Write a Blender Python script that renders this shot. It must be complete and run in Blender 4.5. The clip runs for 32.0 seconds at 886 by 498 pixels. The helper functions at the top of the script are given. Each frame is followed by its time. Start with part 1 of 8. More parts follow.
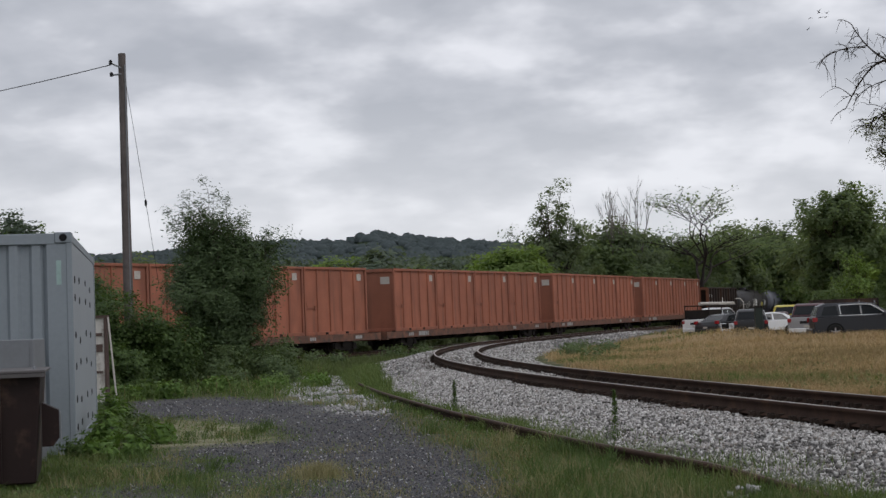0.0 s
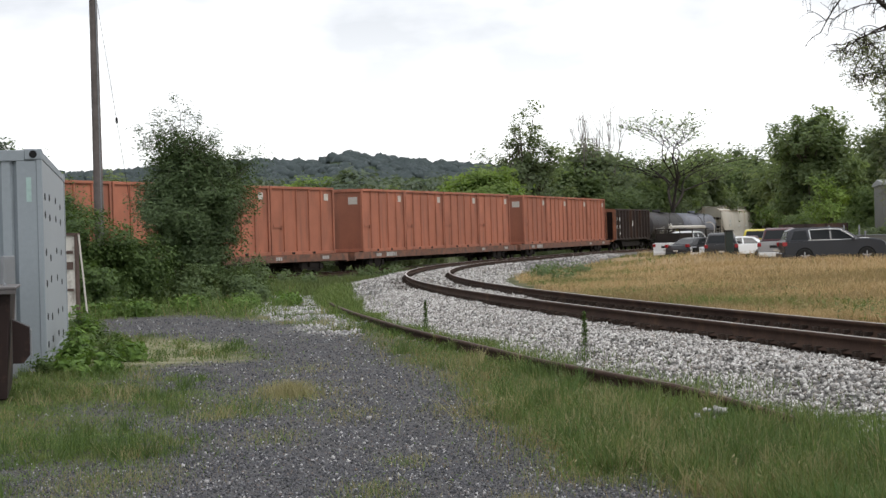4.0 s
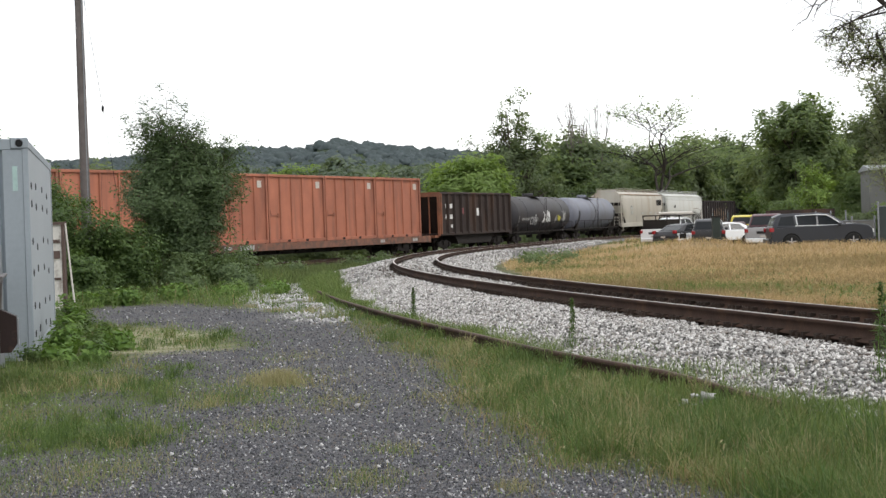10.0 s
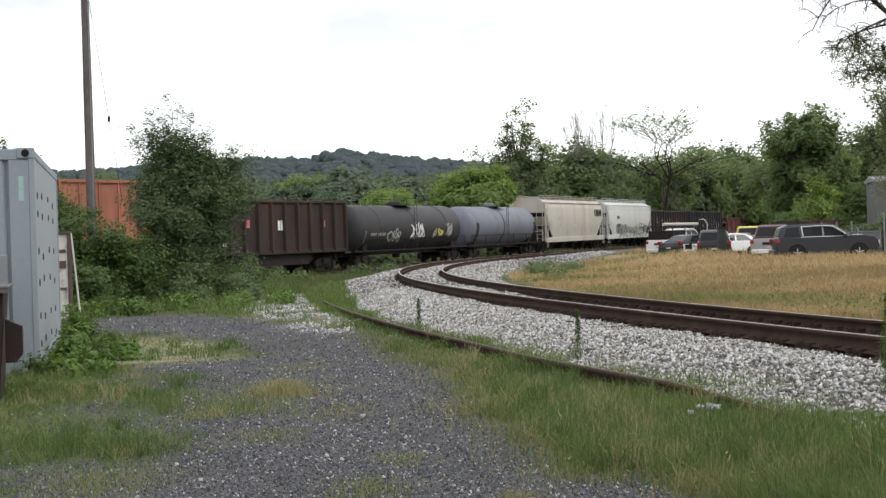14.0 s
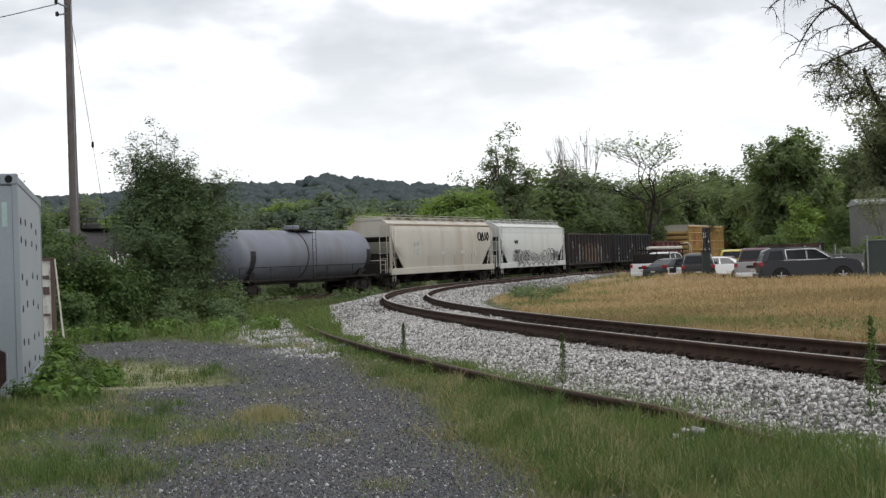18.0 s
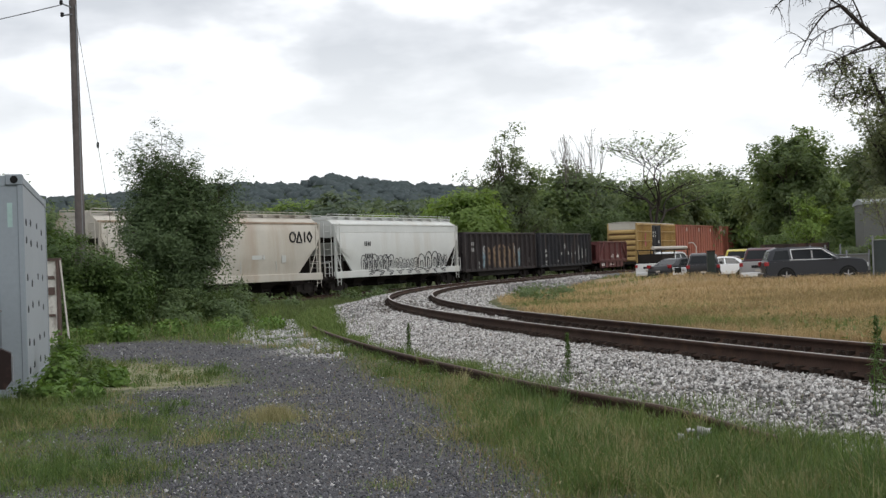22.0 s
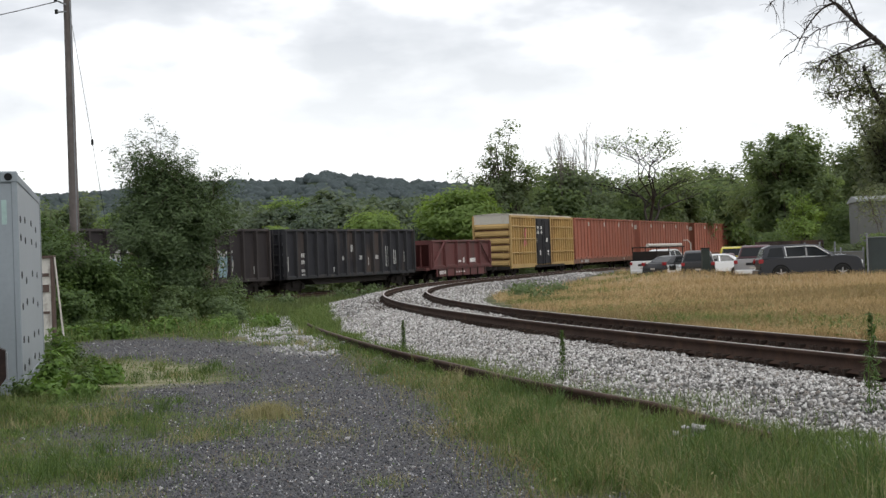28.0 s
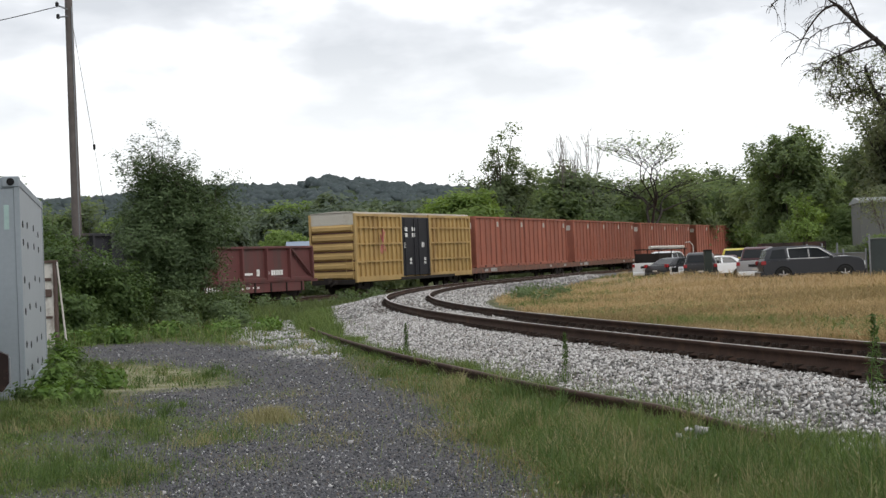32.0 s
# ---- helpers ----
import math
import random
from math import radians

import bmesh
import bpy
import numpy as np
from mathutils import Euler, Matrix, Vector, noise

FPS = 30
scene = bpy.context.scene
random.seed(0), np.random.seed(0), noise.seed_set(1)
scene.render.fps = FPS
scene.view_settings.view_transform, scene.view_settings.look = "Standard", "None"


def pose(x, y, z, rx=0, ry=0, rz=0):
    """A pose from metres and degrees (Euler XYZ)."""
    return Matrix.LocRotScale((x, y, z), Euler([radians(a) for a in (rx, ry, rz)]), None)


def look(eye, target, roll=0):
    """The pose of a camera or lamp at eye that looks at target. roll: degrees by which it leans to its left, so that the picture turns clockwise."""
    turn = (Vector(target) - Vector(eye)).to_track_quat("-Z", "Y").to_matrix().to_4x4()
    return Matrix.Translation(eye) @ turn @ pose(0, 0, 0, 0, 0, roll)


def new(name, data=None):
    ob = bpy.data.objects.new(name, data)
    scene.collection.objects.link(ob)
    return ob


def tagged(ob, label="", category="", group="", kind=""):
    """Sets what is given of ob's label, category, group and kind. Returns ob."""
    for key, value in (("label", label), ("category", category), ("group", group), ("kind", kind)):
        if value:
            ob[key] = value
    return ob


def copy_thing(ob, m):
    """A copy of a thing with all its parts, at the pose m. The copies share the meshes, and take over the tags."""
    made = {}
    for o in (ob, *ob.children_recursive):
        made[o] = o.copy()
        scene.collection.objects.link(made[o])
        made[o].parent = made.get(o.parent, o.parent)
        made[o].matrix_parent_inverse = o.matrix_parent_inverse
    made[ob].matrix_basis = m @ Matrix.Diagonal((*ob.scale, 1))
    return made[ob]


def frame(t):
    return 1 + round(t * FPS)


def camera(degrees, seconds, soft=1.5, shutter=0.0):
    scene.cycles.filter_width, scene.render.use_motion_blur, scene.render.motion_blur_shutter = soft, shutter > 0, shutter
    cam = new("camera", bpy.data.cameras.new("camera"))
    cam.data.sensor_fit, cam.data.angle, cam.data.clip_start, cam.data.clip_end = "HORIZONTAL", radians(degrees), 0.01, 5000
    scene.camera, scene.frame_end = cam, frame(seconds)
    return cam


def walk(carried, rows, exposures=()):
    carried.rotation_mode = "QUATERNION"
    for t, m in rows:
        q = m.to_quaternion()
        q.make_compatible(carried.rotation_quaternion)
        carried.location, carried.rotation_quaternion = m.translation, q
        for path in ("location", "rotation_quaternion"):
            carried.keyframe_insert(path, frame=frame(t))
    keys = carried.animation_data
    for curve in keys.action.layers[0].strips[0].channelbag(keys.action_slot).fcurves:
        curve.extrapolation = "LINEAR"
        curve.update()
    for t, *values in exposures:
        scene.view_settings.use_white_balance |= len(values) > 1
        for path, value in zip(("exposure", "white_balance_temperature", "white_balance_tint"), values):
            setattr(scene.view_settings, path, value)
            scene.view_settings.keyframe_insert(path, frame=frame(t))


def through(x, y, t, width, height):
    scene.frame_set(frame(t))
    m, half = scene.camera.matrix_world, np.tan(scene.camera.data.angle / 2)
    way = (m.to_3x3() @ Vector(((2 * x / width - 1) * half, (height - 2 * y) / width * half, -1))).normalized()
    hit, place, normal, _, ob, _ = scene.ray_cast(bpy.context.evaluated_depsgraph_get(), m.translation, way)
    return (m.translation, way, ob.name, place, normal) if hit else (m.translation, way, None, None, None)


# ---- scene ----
# ---------------------------------------------------------------- camera
EYE = (0.0, 0.0, 1.40)
cam = camera(33.0, 32.0, soft=1.45)
TURNS = [(0, 1.86, 2.93, 2.08), (0.5, 1.86, 2.87, 2.05), (1, 1.85, 2.80, 2.06), (1.5, 1.86, 2.78, 2.09), (2, 1.76, 2.59, 1.93), (2.5, 1.40, 2.09, 1.83),
         (4.5, 0.37, -1.05, 1.15), (5, -0.21, -2.02, 0.50), (5.5, -0.86, -2.85, 0.20), (6, -1.23, -3.24, 0.29), (6.5, -1.57, -3.28, 0.52), (7, -1.54, -2.99, 0.71),
         (7.5, -1.16, -1.95, 1.15), (8, -0.78, -1.53, 1.37), (8.5, -0.41, -1.30, 1.58), (9, -0.16, -1.10, 1.65), (9.5, 0.12, -0.85, 1.76), (10, 0.30, -0.63, 1.79),
         (10.5, 0.53, -0.39, 1.80), (11, 0.78, -0.21, 1.75), (11.5, 0.95, -0.18, 1.74), (12, 1.15, -0.13, 1.80), (12.5, 1.26, -0.16, 1.77), (13, 1.31, -0.20, 1.80),
         (13.5, 1.13, -0.26, 1.85), (14, 0.51, -0.22, 1.70), (14.5, 0.04, -0.07, 1.64), (15, -0.17, 0.11, 1.77), (15.5, -0.21, 0.30, 1.82), (17.5, -0.11, 0.67, 1.94),
         (18, -0.08, 0.70, 1.92), (18.5, 0.0, 0.73, 1.95), (19, 0.0, 0.74, 1.98), (20, 0.06, 0.74, 1.99), (21, 0.09, 0.70, 1.97), (22, 0.11, 0.71, 1.97),
         (23, 0.09, 0.67, 1.95), (24, 0.08, 0.73, 2.0), (25, 0.13, 0.74, 2.0), (25.5, 0.12, 0.72, 2.03), (27.5, -0.02, 0.63, 2.03), (28, -0.09, 0.60, 1.97),
         (28.5, -0.13, 0.58, 1.98), (29, -0.14, 0.59, 2.02), (30, -0.12, 0.63, 2.03), (30.5, -0.13, 0.61, 2.03), (31, -0.09, 0.62, 2.13), (31.5, 0.0, 0.69, 2.22), (32, 0.0, 0.72, 2.22)]
LIGHTNESS = [(0, -0.53, 6250, 13), (2.0, -0.53, 6250, 13), (2.5, -0.45, 6300, 13), (4.5, 0.5, 6500, 10), (5.0, 0.62, 6500, 10), (6.0, 0.90, 6500, 10), (7.0, 0.92, 6500, 10), (8.0, 0.78, 6500, 10), (9.0, 0.66, 6500, 10), (12.0, 0.46, 6450, 10),
             (15.5, 0.34, 6430, 10), (17.5, 0.12, 6400, 10), (19.0, 0.07, 6400, 10), (25.0, 0.09, 6430, 10), (28.0, 0.14, 6450, 10), (32.0, 0.15, 6450, 10)]
walk(cam, [(t, pose(*EYE, 90 + pitch, roll, yaw)) for t, yaw, pitch, roll in TURNS], exposures=LIGHTNESS)

# ---------------------------------------------------------------- sky and sun: a bright overcast afternoon
SUN_AZ, SUN_EL = 128.0, 50.0
world = bpy.data.worlds.new("overcast_sky")
scene.world = world
world.use_nodes = True
wn, wl = world.node_tree.nodes, world.node_tree.links
wn.clear()
w_out = wn.new("ShaderNodeOutputWorld")
w_bg = wn.new("ShaderNodeBackground")
w_bg.inputs["Strength"].default_value = 1.0
w_sky = wn.new("ShaderNodeTexSky")
w_sky.sky_type = "NISHITA"
w_sky.sun_disc = False
w_sky.sun_elevation, w_sky.sun_rotation = radians(SUN_EL), radians(SUN_AZ)
w_dim = wn.new("ShaderNodeMixRGB")
w_dim.blend_type = "MULTIPLY"
w_dim.inputs[0].default_value = 1.0
w_dim.inputs[2].default_value = (0.10, 0.10, 0.10, 1)
wl.new(w_sky.outputs[0], w_dim.inputs[1])
w_co = wn.new("ShaderNodeTexCoord")
w_sep = wn.new("ShaderNodeSeparateXYZ")
wl.new(w_co.outputs["Generated"], w_sep.inputs[0])
# the cloud layer lies flat overhead: its texture is read on a plane above the place
w_add = wn.new("ShaderNodeMath")
w_add.operation = "ADD"
w_add.inputs[1].default_value = 0.30
w_abs = wn.new("ShaderNodeMath")
w_abs.operation = "ABSOLUTE"
wl.new(w_sep.outputs["Z"], w_abs.inputs[0])
wl.new(w_abs.outputs[0], w_add.inputs[0])
w_com = wn.new("ShaderNodeCombineXYZ")
for axis in ("X", "Y"):
    w_div = wn.new("ShaderNodeMath")
    w_div.operation = "DIVIDE"
    wl.new(w_sep.outputs[axis], w_div.inputs[0])
    wl.new(w_add.outputs[0], w_div.inputs[1])
    wl.new(w_div.outputs[0], w_com.inputs[axis])
w_n1 = wn.new("ShaderNodeTexNoise")
w_n1.inputs["Scale"].default_value, w_n1.inputs["Detail"].default_value, w_n1.inputs["Roughness"].default_value = 2.3, 6.0, 0.48
w_n1.inputs["Distortion"].default_value = 0.15
wl.new(w_com.outputs[0], w_n1.inputs["Vector"])
w_ramp = wn.new("ShaderNodeValToRGB")
w_ramp.color_ramp.elements[0].position, w_ramp.color_ramp.elements[0].color = 0.40, (0.68, 0.705, 0.74, 1)
w_ramp.color_ramp.elements[1].position, w_ramp.color_ramp.elements[1].color = 0.585, (1.22, 1.23, 1.24, 1)
w_mid = w_ramp.color_ramp.elements.new(0.48)
w_mid.color = (0.82, 0.84, 0.87, 1)
# smaller broken clouds ride on the large ones
w_n2 = wn.new("ShaderNodeTexNoise")
w_n2.inputs["Scale"].default_value, w_n2.inputs["Detail"].default_value, w_n2.inputs["Roughness"].default_value = 5.2, 4.0, 0.5
wl.new(w_com.outputs[0], w_n2.inputs["Vector"])
w_sum = wn.new("ShaderNodeMixRGB")
w_sum.inputs[0].default_value = 0.45
wl.new(w_n1.outputs["Fac"], w_sum.inputs[1])
wl.new(w_n2.outputs["Fac"], w_sum.inputs[2])
wl.new(w_sum.outputs[0], w_ramp.inputs[0])
w_mix = wn.new("ShaderNodeMixRGB")
w_mix.inputs[0].default_value = 0.93
wl.new(w_dim.outputs[0], w_mix.inputs[1])
# the layer thins towards the horizon and lets more light through
w_low = wn.new("ShaderNodeMapRange")
w_low.inputs["From Min"].default_value, w_low.inputs["From Max"].default_value = 0.0, 0.16
w_low.inputs["To Min"].default_value, w_low.inputs["To Max"].default_value = 0.80, 0.0
wl.new(w_abs.outputs[0], w_low.inputs["Value"])
w_thin = wn.new("ShaderNodeMixRGB")
w_thin.inputs[2].default_value = (1.34, 1.35, 1.33, 1)
wl.new(w_low.outputs[0], w_thin.inputs[0])
wl.new(w_ramp.outputs[0], w_thin.inputs[1])
wl.new(w_thin.outputs[0], w_mix.inputs[2])
wl.new(w_mix.outputs[0], w_bg.inputs["Color"])
wl.new(w_bg.outputs[0], w_out.inputs["Surface"])
sun = new("sun", bpy.data.lights.new("sun", "SUN"))
sun.data.energy, sun.data.angle, sun.data.color = 1.3, radians(28), (1.0, 0.97, 0.92)
sun.matrix_world = look((0, 0, 0), (-math.sin(radians(SUN_AZ)), -math.cos(radians(SUN_AZ)), -math.tan(radians(SUN_EL))))
# ---------------------------------------------------------------- materials
def node_group(name):
    m = bpy.data.materials.new(name)
    m.use_nodes = True
    return m, m.node_tree.nodes, m.node_tree.links, m.node_tree.nodes["Principled BSDF"]


def mixed(nt, fac, a, b, mode="MIX"):
    """A mix of two colours or sockets by a socket or a number."""
    n = nt.nodes.new("ShaderNodeMixRGB")
    n.blend_type = mode
    for sock, v in ((n.inputs[0], fac), (n.inputs[1], a), (n.inputs[2], b)):
        if isinstance(v, bpy.types.NodeSocket):
            nt.links.new(v, sock)
        elif isinstance(v, (int, float)):
            sock.default_value = v
        else:
            sock.default_value = (*v, 1)
    return n.outputs[0]


def noise_of(nt, scale, detail=4.0, rough=0.55, stretch=None, coords="Object", lo=None, hi=None):
    if coords == "Position":
        src = nt.nodes.new("ShaderNodeNewGeometry").outputs["Position"]
    else:
        src = nt.nodes.new("ShaderNodeTexCoord").outputs[coords]
    if stretch:
        mp = nt.nodes.new("ShaderNodeMapping")
        mp.inputs["Scale"].default_value = stretch
        nt.links.new(src, mp.inputs["Vector"])
        src = mp.outputs[0]
    n = nt.nodes.new("ShaderNodeTexNoise")
    n.inputs["Scale"].default_value, n.inputs["Detail"].default_value, n.inputs["Roughness"].default_value = scale, detail, rough
    nt.links.new(src, n.inputs["Vector"])
    out = n.outputs["Fac"]
    if lo is not None:
        r = nt.nodes.new("ShaderNodeMapRange")
        r.inputs["From Min"].default_value, r.inputs["From Max"].default_value = lo, hi
        nt.links.new(out, r.inputs["Value"])
        out = r.outputs[0]
    return out


def shade(c, k):
    return tuple(min(1.0, max(0.0, v * k)) for v in c)


def surface(name, col, rough=0.6, metal=0.0, var=0.18, scale=1.5, bump=0.15, bscale=30.0, dirt=None, streak=False, rnd=0.0, island=0.0):
    """A worn plain surface: two scales of tone, optional dirt (colour, how much, scale; streaks run down) and a tone of its own per object or per island."""
    m, N, L, b = node_group(name)
    nt = m.node_tree
    c = mixed(nt, noise_of(nt, scale, 5, 0.6, lo=0.3, hi=0.7), shade(col, 1 - var), shade(col, 1 + var))
    fine = noise_of(nt, bscale, 3)
    c = mixed(nt, 0.25, c, mixed(nt, fine, shade(col, 0.6), shade(col, 1.3)))
    if dirt:
        dc, amount, ds = dirt
        st = (1.0, 1.0, 0.12) if streak else None
        f = noise_of(nt, ds, 6, 0.65, stretch=st, lo=0.62 - amount * 0.35, hi=0.78 - amount * 0.1)
        c = mixed(nt, f, c, dc)
    if rnd or island:
        hsv = N.new("ShaderNodeHueSaturation")
        mr = N.new("ShaderNodeMapRange")
        k = rnd or island
        mr.inputs["To Min"].default_value, mr.inputs["To Max"].default_value = 1 - k, 1 + k
        if rnd:
            L.new(N.new("ShaderNodeObjectInfo").outputs["Random"], mr.inputs["Value"])
        else:
            L.new(N.new("ShaderNodeNewGeometry").outputs["Random Per Island"], mr.inputs["Value"])
        L.new(mr.outputs[0], hsv.inputs["Value"])
        L.new(c, hsv.inputs["Color"])
        c = hsv.outputs[0]
    L.new(c, b.inputs["Base Color"])
    b.inputs["Roughness"].default_value, b.inputs["Metallic"].default_value = rough, metal
    if max(col) < 0.07 and rough > 0.3:
        b.inputs["Specular IOR Level"].default_value = 0.2
    if bump:
        bn = N.new("ShaderNodeBump")
        bn.inputs["Strength"].default_value, bn.inputs["Distance"].default_value = bump, 0.02
        L.new(fine, bn.inputs["Height"])
        L.new(bn.outputs[0], b.inputs["Normal"])
    return m


def leafy(name, dark, light, through=0.30, gloss=0.55):
    """Leaves or blades: a tone per island and a slow drift of tone, with light coming through."""
    m, N, L, b = node_group(name)
    nt = m.node_tree
    g = N.new("ShaderNodeNewGeometry")
    c = mixed(nt, g.outputs["Random Per Island"], dark, light)
    c = mixed(nt, noise_of(nt, 0.7, 3, 0.6, coords="Position", lo=0.3, hi=0.7), c, mixed(nt, 0.5, c, shade(light, 1.15)))
    L.new(c, b.inputs["Base Color"])
    b.inputs["Roughness"].default_value = gloss
    b.inputs["Specular IOR Level"].default_value = 0.25
    tr = N.new("ShaderNodeBsdfTranslucent")
    L.new(mixed(nt, 1.0, c, (1.0, 1.0, 0.6), "MULTIPLY"), tr.inputs["Color"])
    mx = N.new("ShaderNodeMixShader")
    mx.inputs[0].default_value = through
    L.new(b.outputs[0], mx.inputs[1])
    L.new(tr.outputs[0], mx.inputs[2])
    L.new(mx.outputs[0], N["Material Output"].inputs["Surface"])
    return m


RUST = (0.10, 0.045, 0.025)
GRIME = (0.045, 0.038, 0.032)
M_orange = surface("orange_paint", (0.325, 0.112, 0.064), 0.65, 0, 0.17, 0.9, 0.1, 25, ((0.17, 0.066, 0.042), 0.42, 1.1), True, rnd=0.10)
M_orange_end = surface("orange_end_paint", (0.25, 0.088, 0.050), 0.6, 0, 0.15, 0.7, 0.1, 25, (RUST, 0.35, 0.9), True, rnd=0.08)
M_red_orange = surface("red_orange_paint", (0.275, 0.086, 0.052), 0.65, 0, 0.17, 0.8, 0.1, 25, ((0.14, 0.052, 0.034), 0.45, 1.0), True, rnd=0.12)
M_deck = surface("rusty_orange_steel", (0.21, 0.085, 0.050), 0.75, 0, 0.3, 1.2, 0.2, 20, (GRIME, 0.80, 2.2))
# Dark brown that paints in shade beside ribs, in gaps and between corrugations.
M_shade_line = surface("shade_brown_line", (0.085, 0.034, 0.024), 0.8, 0, 0.3, 1.5, 0.2, 20)
M_under = surface("underframe_grime_and_shade", (0.022, 0.018, 0.016), 0.8, 0, 0.3, 2, 0.3, 20)
M_wheel = surface("wheel_steel", (0.035, 0.027, 0.023), 0.55, 0.6, 0.3, 3, 0.2, 20)
M_placard = surface("white_placard", (0.46, 0.43, 0.39), 0.5, 0, 0.08, 4, 0.05, 20, ((0.35, 0.3, 0.26), 0.3, 6))
M_white = surface("white_lettering", (0.72, 0.72, 0.70), 0.6, 0, 0.1, 3, 0, 20, ((0.3, 0.28, 0.25), 0.35, 5))
M_black_mark = surface("black_lettering", (0.02, 0.02, 0.022), 0.6, 0, 0.1, 3, 0, 20)
M_red_mark = surface("red_marking", (0.46, 0.13, 0.14), 0.6, 0, 0.1, 3, 0, 20)
M_yellow_mark = surface("yellow_marking", (0.55, 0.5, 0.06), 0.6, 0, 0.1, 3, 0, 20)
M_chalk = surface("dull_white_spray", (0.36, 0.36, 0.35), 0.7, 0, 0.2, 2, 0, 20, ((0.10, 0.09, 0.085), 0.4, 4))
M_chalk_white = surface("chalky_white_stencil", (0.52, 0.52, 0.50), 0.7, 0, 0.15, 2, 0, 20, ((0.15, 0.14, 0.13), 0.45, 5))
M_spray_blue = surface("pale_blue_spray", (0.20, 0.30, 0.34), 0.7, 0, 0.25, 2, 0, 20, ((0.06, 0.06, 0.06), 0.5, 3))
M_gond = surface("dark_brown_gondola_steel", (0.036, 0.026, 0.023), 0.65, 0, 0.25, 0.8, 0.2, 12, ((0.085, 0.045, 0.028), 0.30, 0.6), True)
M_gond_rust = surface("rust_orange_gondola_end", (0.20, 0.073, 0.036), 0.75, 0, 0.3, 1.5, 0.2, 12, (RUST, 0.5, 1.2))
M_tank_black = surface("faded_black_tank", (0.038, 0.036, 0.039), 0.5, 0, 0.2, 0.7, 0.05, 12, ((0.035, 0.028, 0.025), 0.5, 0.5), True)
M_tank_grey = surface("blue_grey_tank", (0.140, 0.148, 0.182), 0.5, 0, 0.15, 0.6, 0.05, 12, ((0.09, 0.085, 0.085), 0.4, 0.5), True)
M_beige = surface("weathered_cream_hopper", (0.42, 0.395, 0.345), 0.6, 0, 0.1, 0.5, 0.05, 15, ((0.30, 0.235, 0.165), 0.35, 0.35), True)
M_hop_white = surface("white_hopper", (0.52, 0.53, 0.51), 0.55, 0, 0.07, 0.6, 0.05, 15, ((0.42, 0.39, 0.34), 0.3, 0.4), True)
M_scrawl = surface("dark_grey_spray_paint", (0.06, 0.06, 0.065), 0.7, 0, 0.3, 2, 0, 20)
M_hop_band = surface("grey_hopper_band", (0.42, 0.43, 0.41), 0.6, 0, 0.1, 0.6, 0.05, 15)
M_coal = surface("black_coal_gondola", (0.022, 0.022, 0.026), 0.6, 0, 0.25, 0.8, 0.15, 15, ((0.11, 0.075, 0.055), 0.25, 0.5), True)
M_coal_brown = surface("brown_black_gondola", (0.025, 0.021, 0.022), 0.62, 0, 0.25, 0.8, 0.15, 15, ((0.050, 0.038, 0.034), 0.3, 0.5), True)
# Rib paints are lightened to stand for light catching the ribs, under rusty streaks.
M_coal_rib = surface("highlit_brown_rib", (0.038, 0.032, 0.032), 0.6, 0, 0.25, 0.8, 0.15, 15, ((0.075, 0.052, 0.042), 0.3, 0.8), True)
M_coal_rib_black = surface("highlit_black_rib", (0.032, 0.032, 0.035), 0.6, 0, 0.25, 0.8, 0.15, 15, ((0.10, 0.075, 0.06), 0.3, 0.8), True)
M_tan_patch = surface("tan_spray_paint", (0.25, 0.17, 0.10), 0.7, 0, 0.3, 1.5, 0.05, 15, ((0.06, 0.045, 0.04), 0.6, 2))
M_maroon = surface("maroon_hopper", (0.098, 0.027, 0.025), 0.65, 0, 0.2, 0.8, 0.1, 15, (GRIME, 0.35, 0.8), True)
M_yellow_box = surface("yellow_boxcar", (0.385, 0.258, 0.098), 0.65, 0, 0.17, 0.8, 0.1, 15, ((0.19, 0.10, 0.04), 0.3, 0.5), True)
M_box_roof = surface("whitish_boxcar_roof", (0.47, 0.445, 0.39), 0.6, 0, 0.12, 0.8, 0.1, 15, ((0.3, 0.24, 0.18), 0.35, 0.8))
M_black_door = surface("black_plug_door", (0.018, 0.018, 0.022), 0.55, 0, 0.2, 1, 0.1, 15)
M_rail = surface("rusty_rail_side", (0.050, 0.030, 0.022), 0.9, 0.0, 0.3, 2.5, 0.3, 25, ((0.10, 0.055, 0.033), 0.3, 1.5))
M_rail_rust = surface("pitted_rust_brown", (0.072, 0.046, 0.032), 0.9, 0, 0.3, 4, 0.3, 30)
M_rail_top = surface("worn_rail_head", (0.44, 0.40, 0.37), 0.35, 0.5, 0.2, 3, 0.05, 30)
M_tie = surface("creosoted_tie", (0.045, 0.032, 0.025), 0.85, 0, 0.3, 4, 0.5, 18, rnd=0.3)
M_stone = surface("pale_ballast_stone", (0.355, 0.347, 0.343), 0.85, 0, 0.12, 6, 0.2, 60, island=0.42)


def speckled(name, stops, rough=0.85):
    """Broken stone whose pieces each take one tone from a scale of tones."""
    m, N, L, b = node_group(name)
    r = N.new("ShaderNodeValToRGB")
    r.color_ramp.interpolation = "CONSTANT"
    e = r.color_ramp.elements
    while len(e) < len(stops):
        e.new(0.5)
    for k, (p, c) in enumerate(stops):
        e[k].position, e[k].color = p, (*c, 1)
    L.new(N.new("ShaderNodeNewGeometry").outputs["Random Per Island"], r.inputs[0])
    c = mixed(m.node_tree, 0.35, r.outputs[0], mixed(m.node_tree, noise_of(m.node_tree, 60, 3), shade(stops[1][1], 0.4), shade(stops[1][1], 1.6)))
    L.new(c, b.inputs["Base Color"])
    b.inputs["Roughness"].default_value = rough
    return m


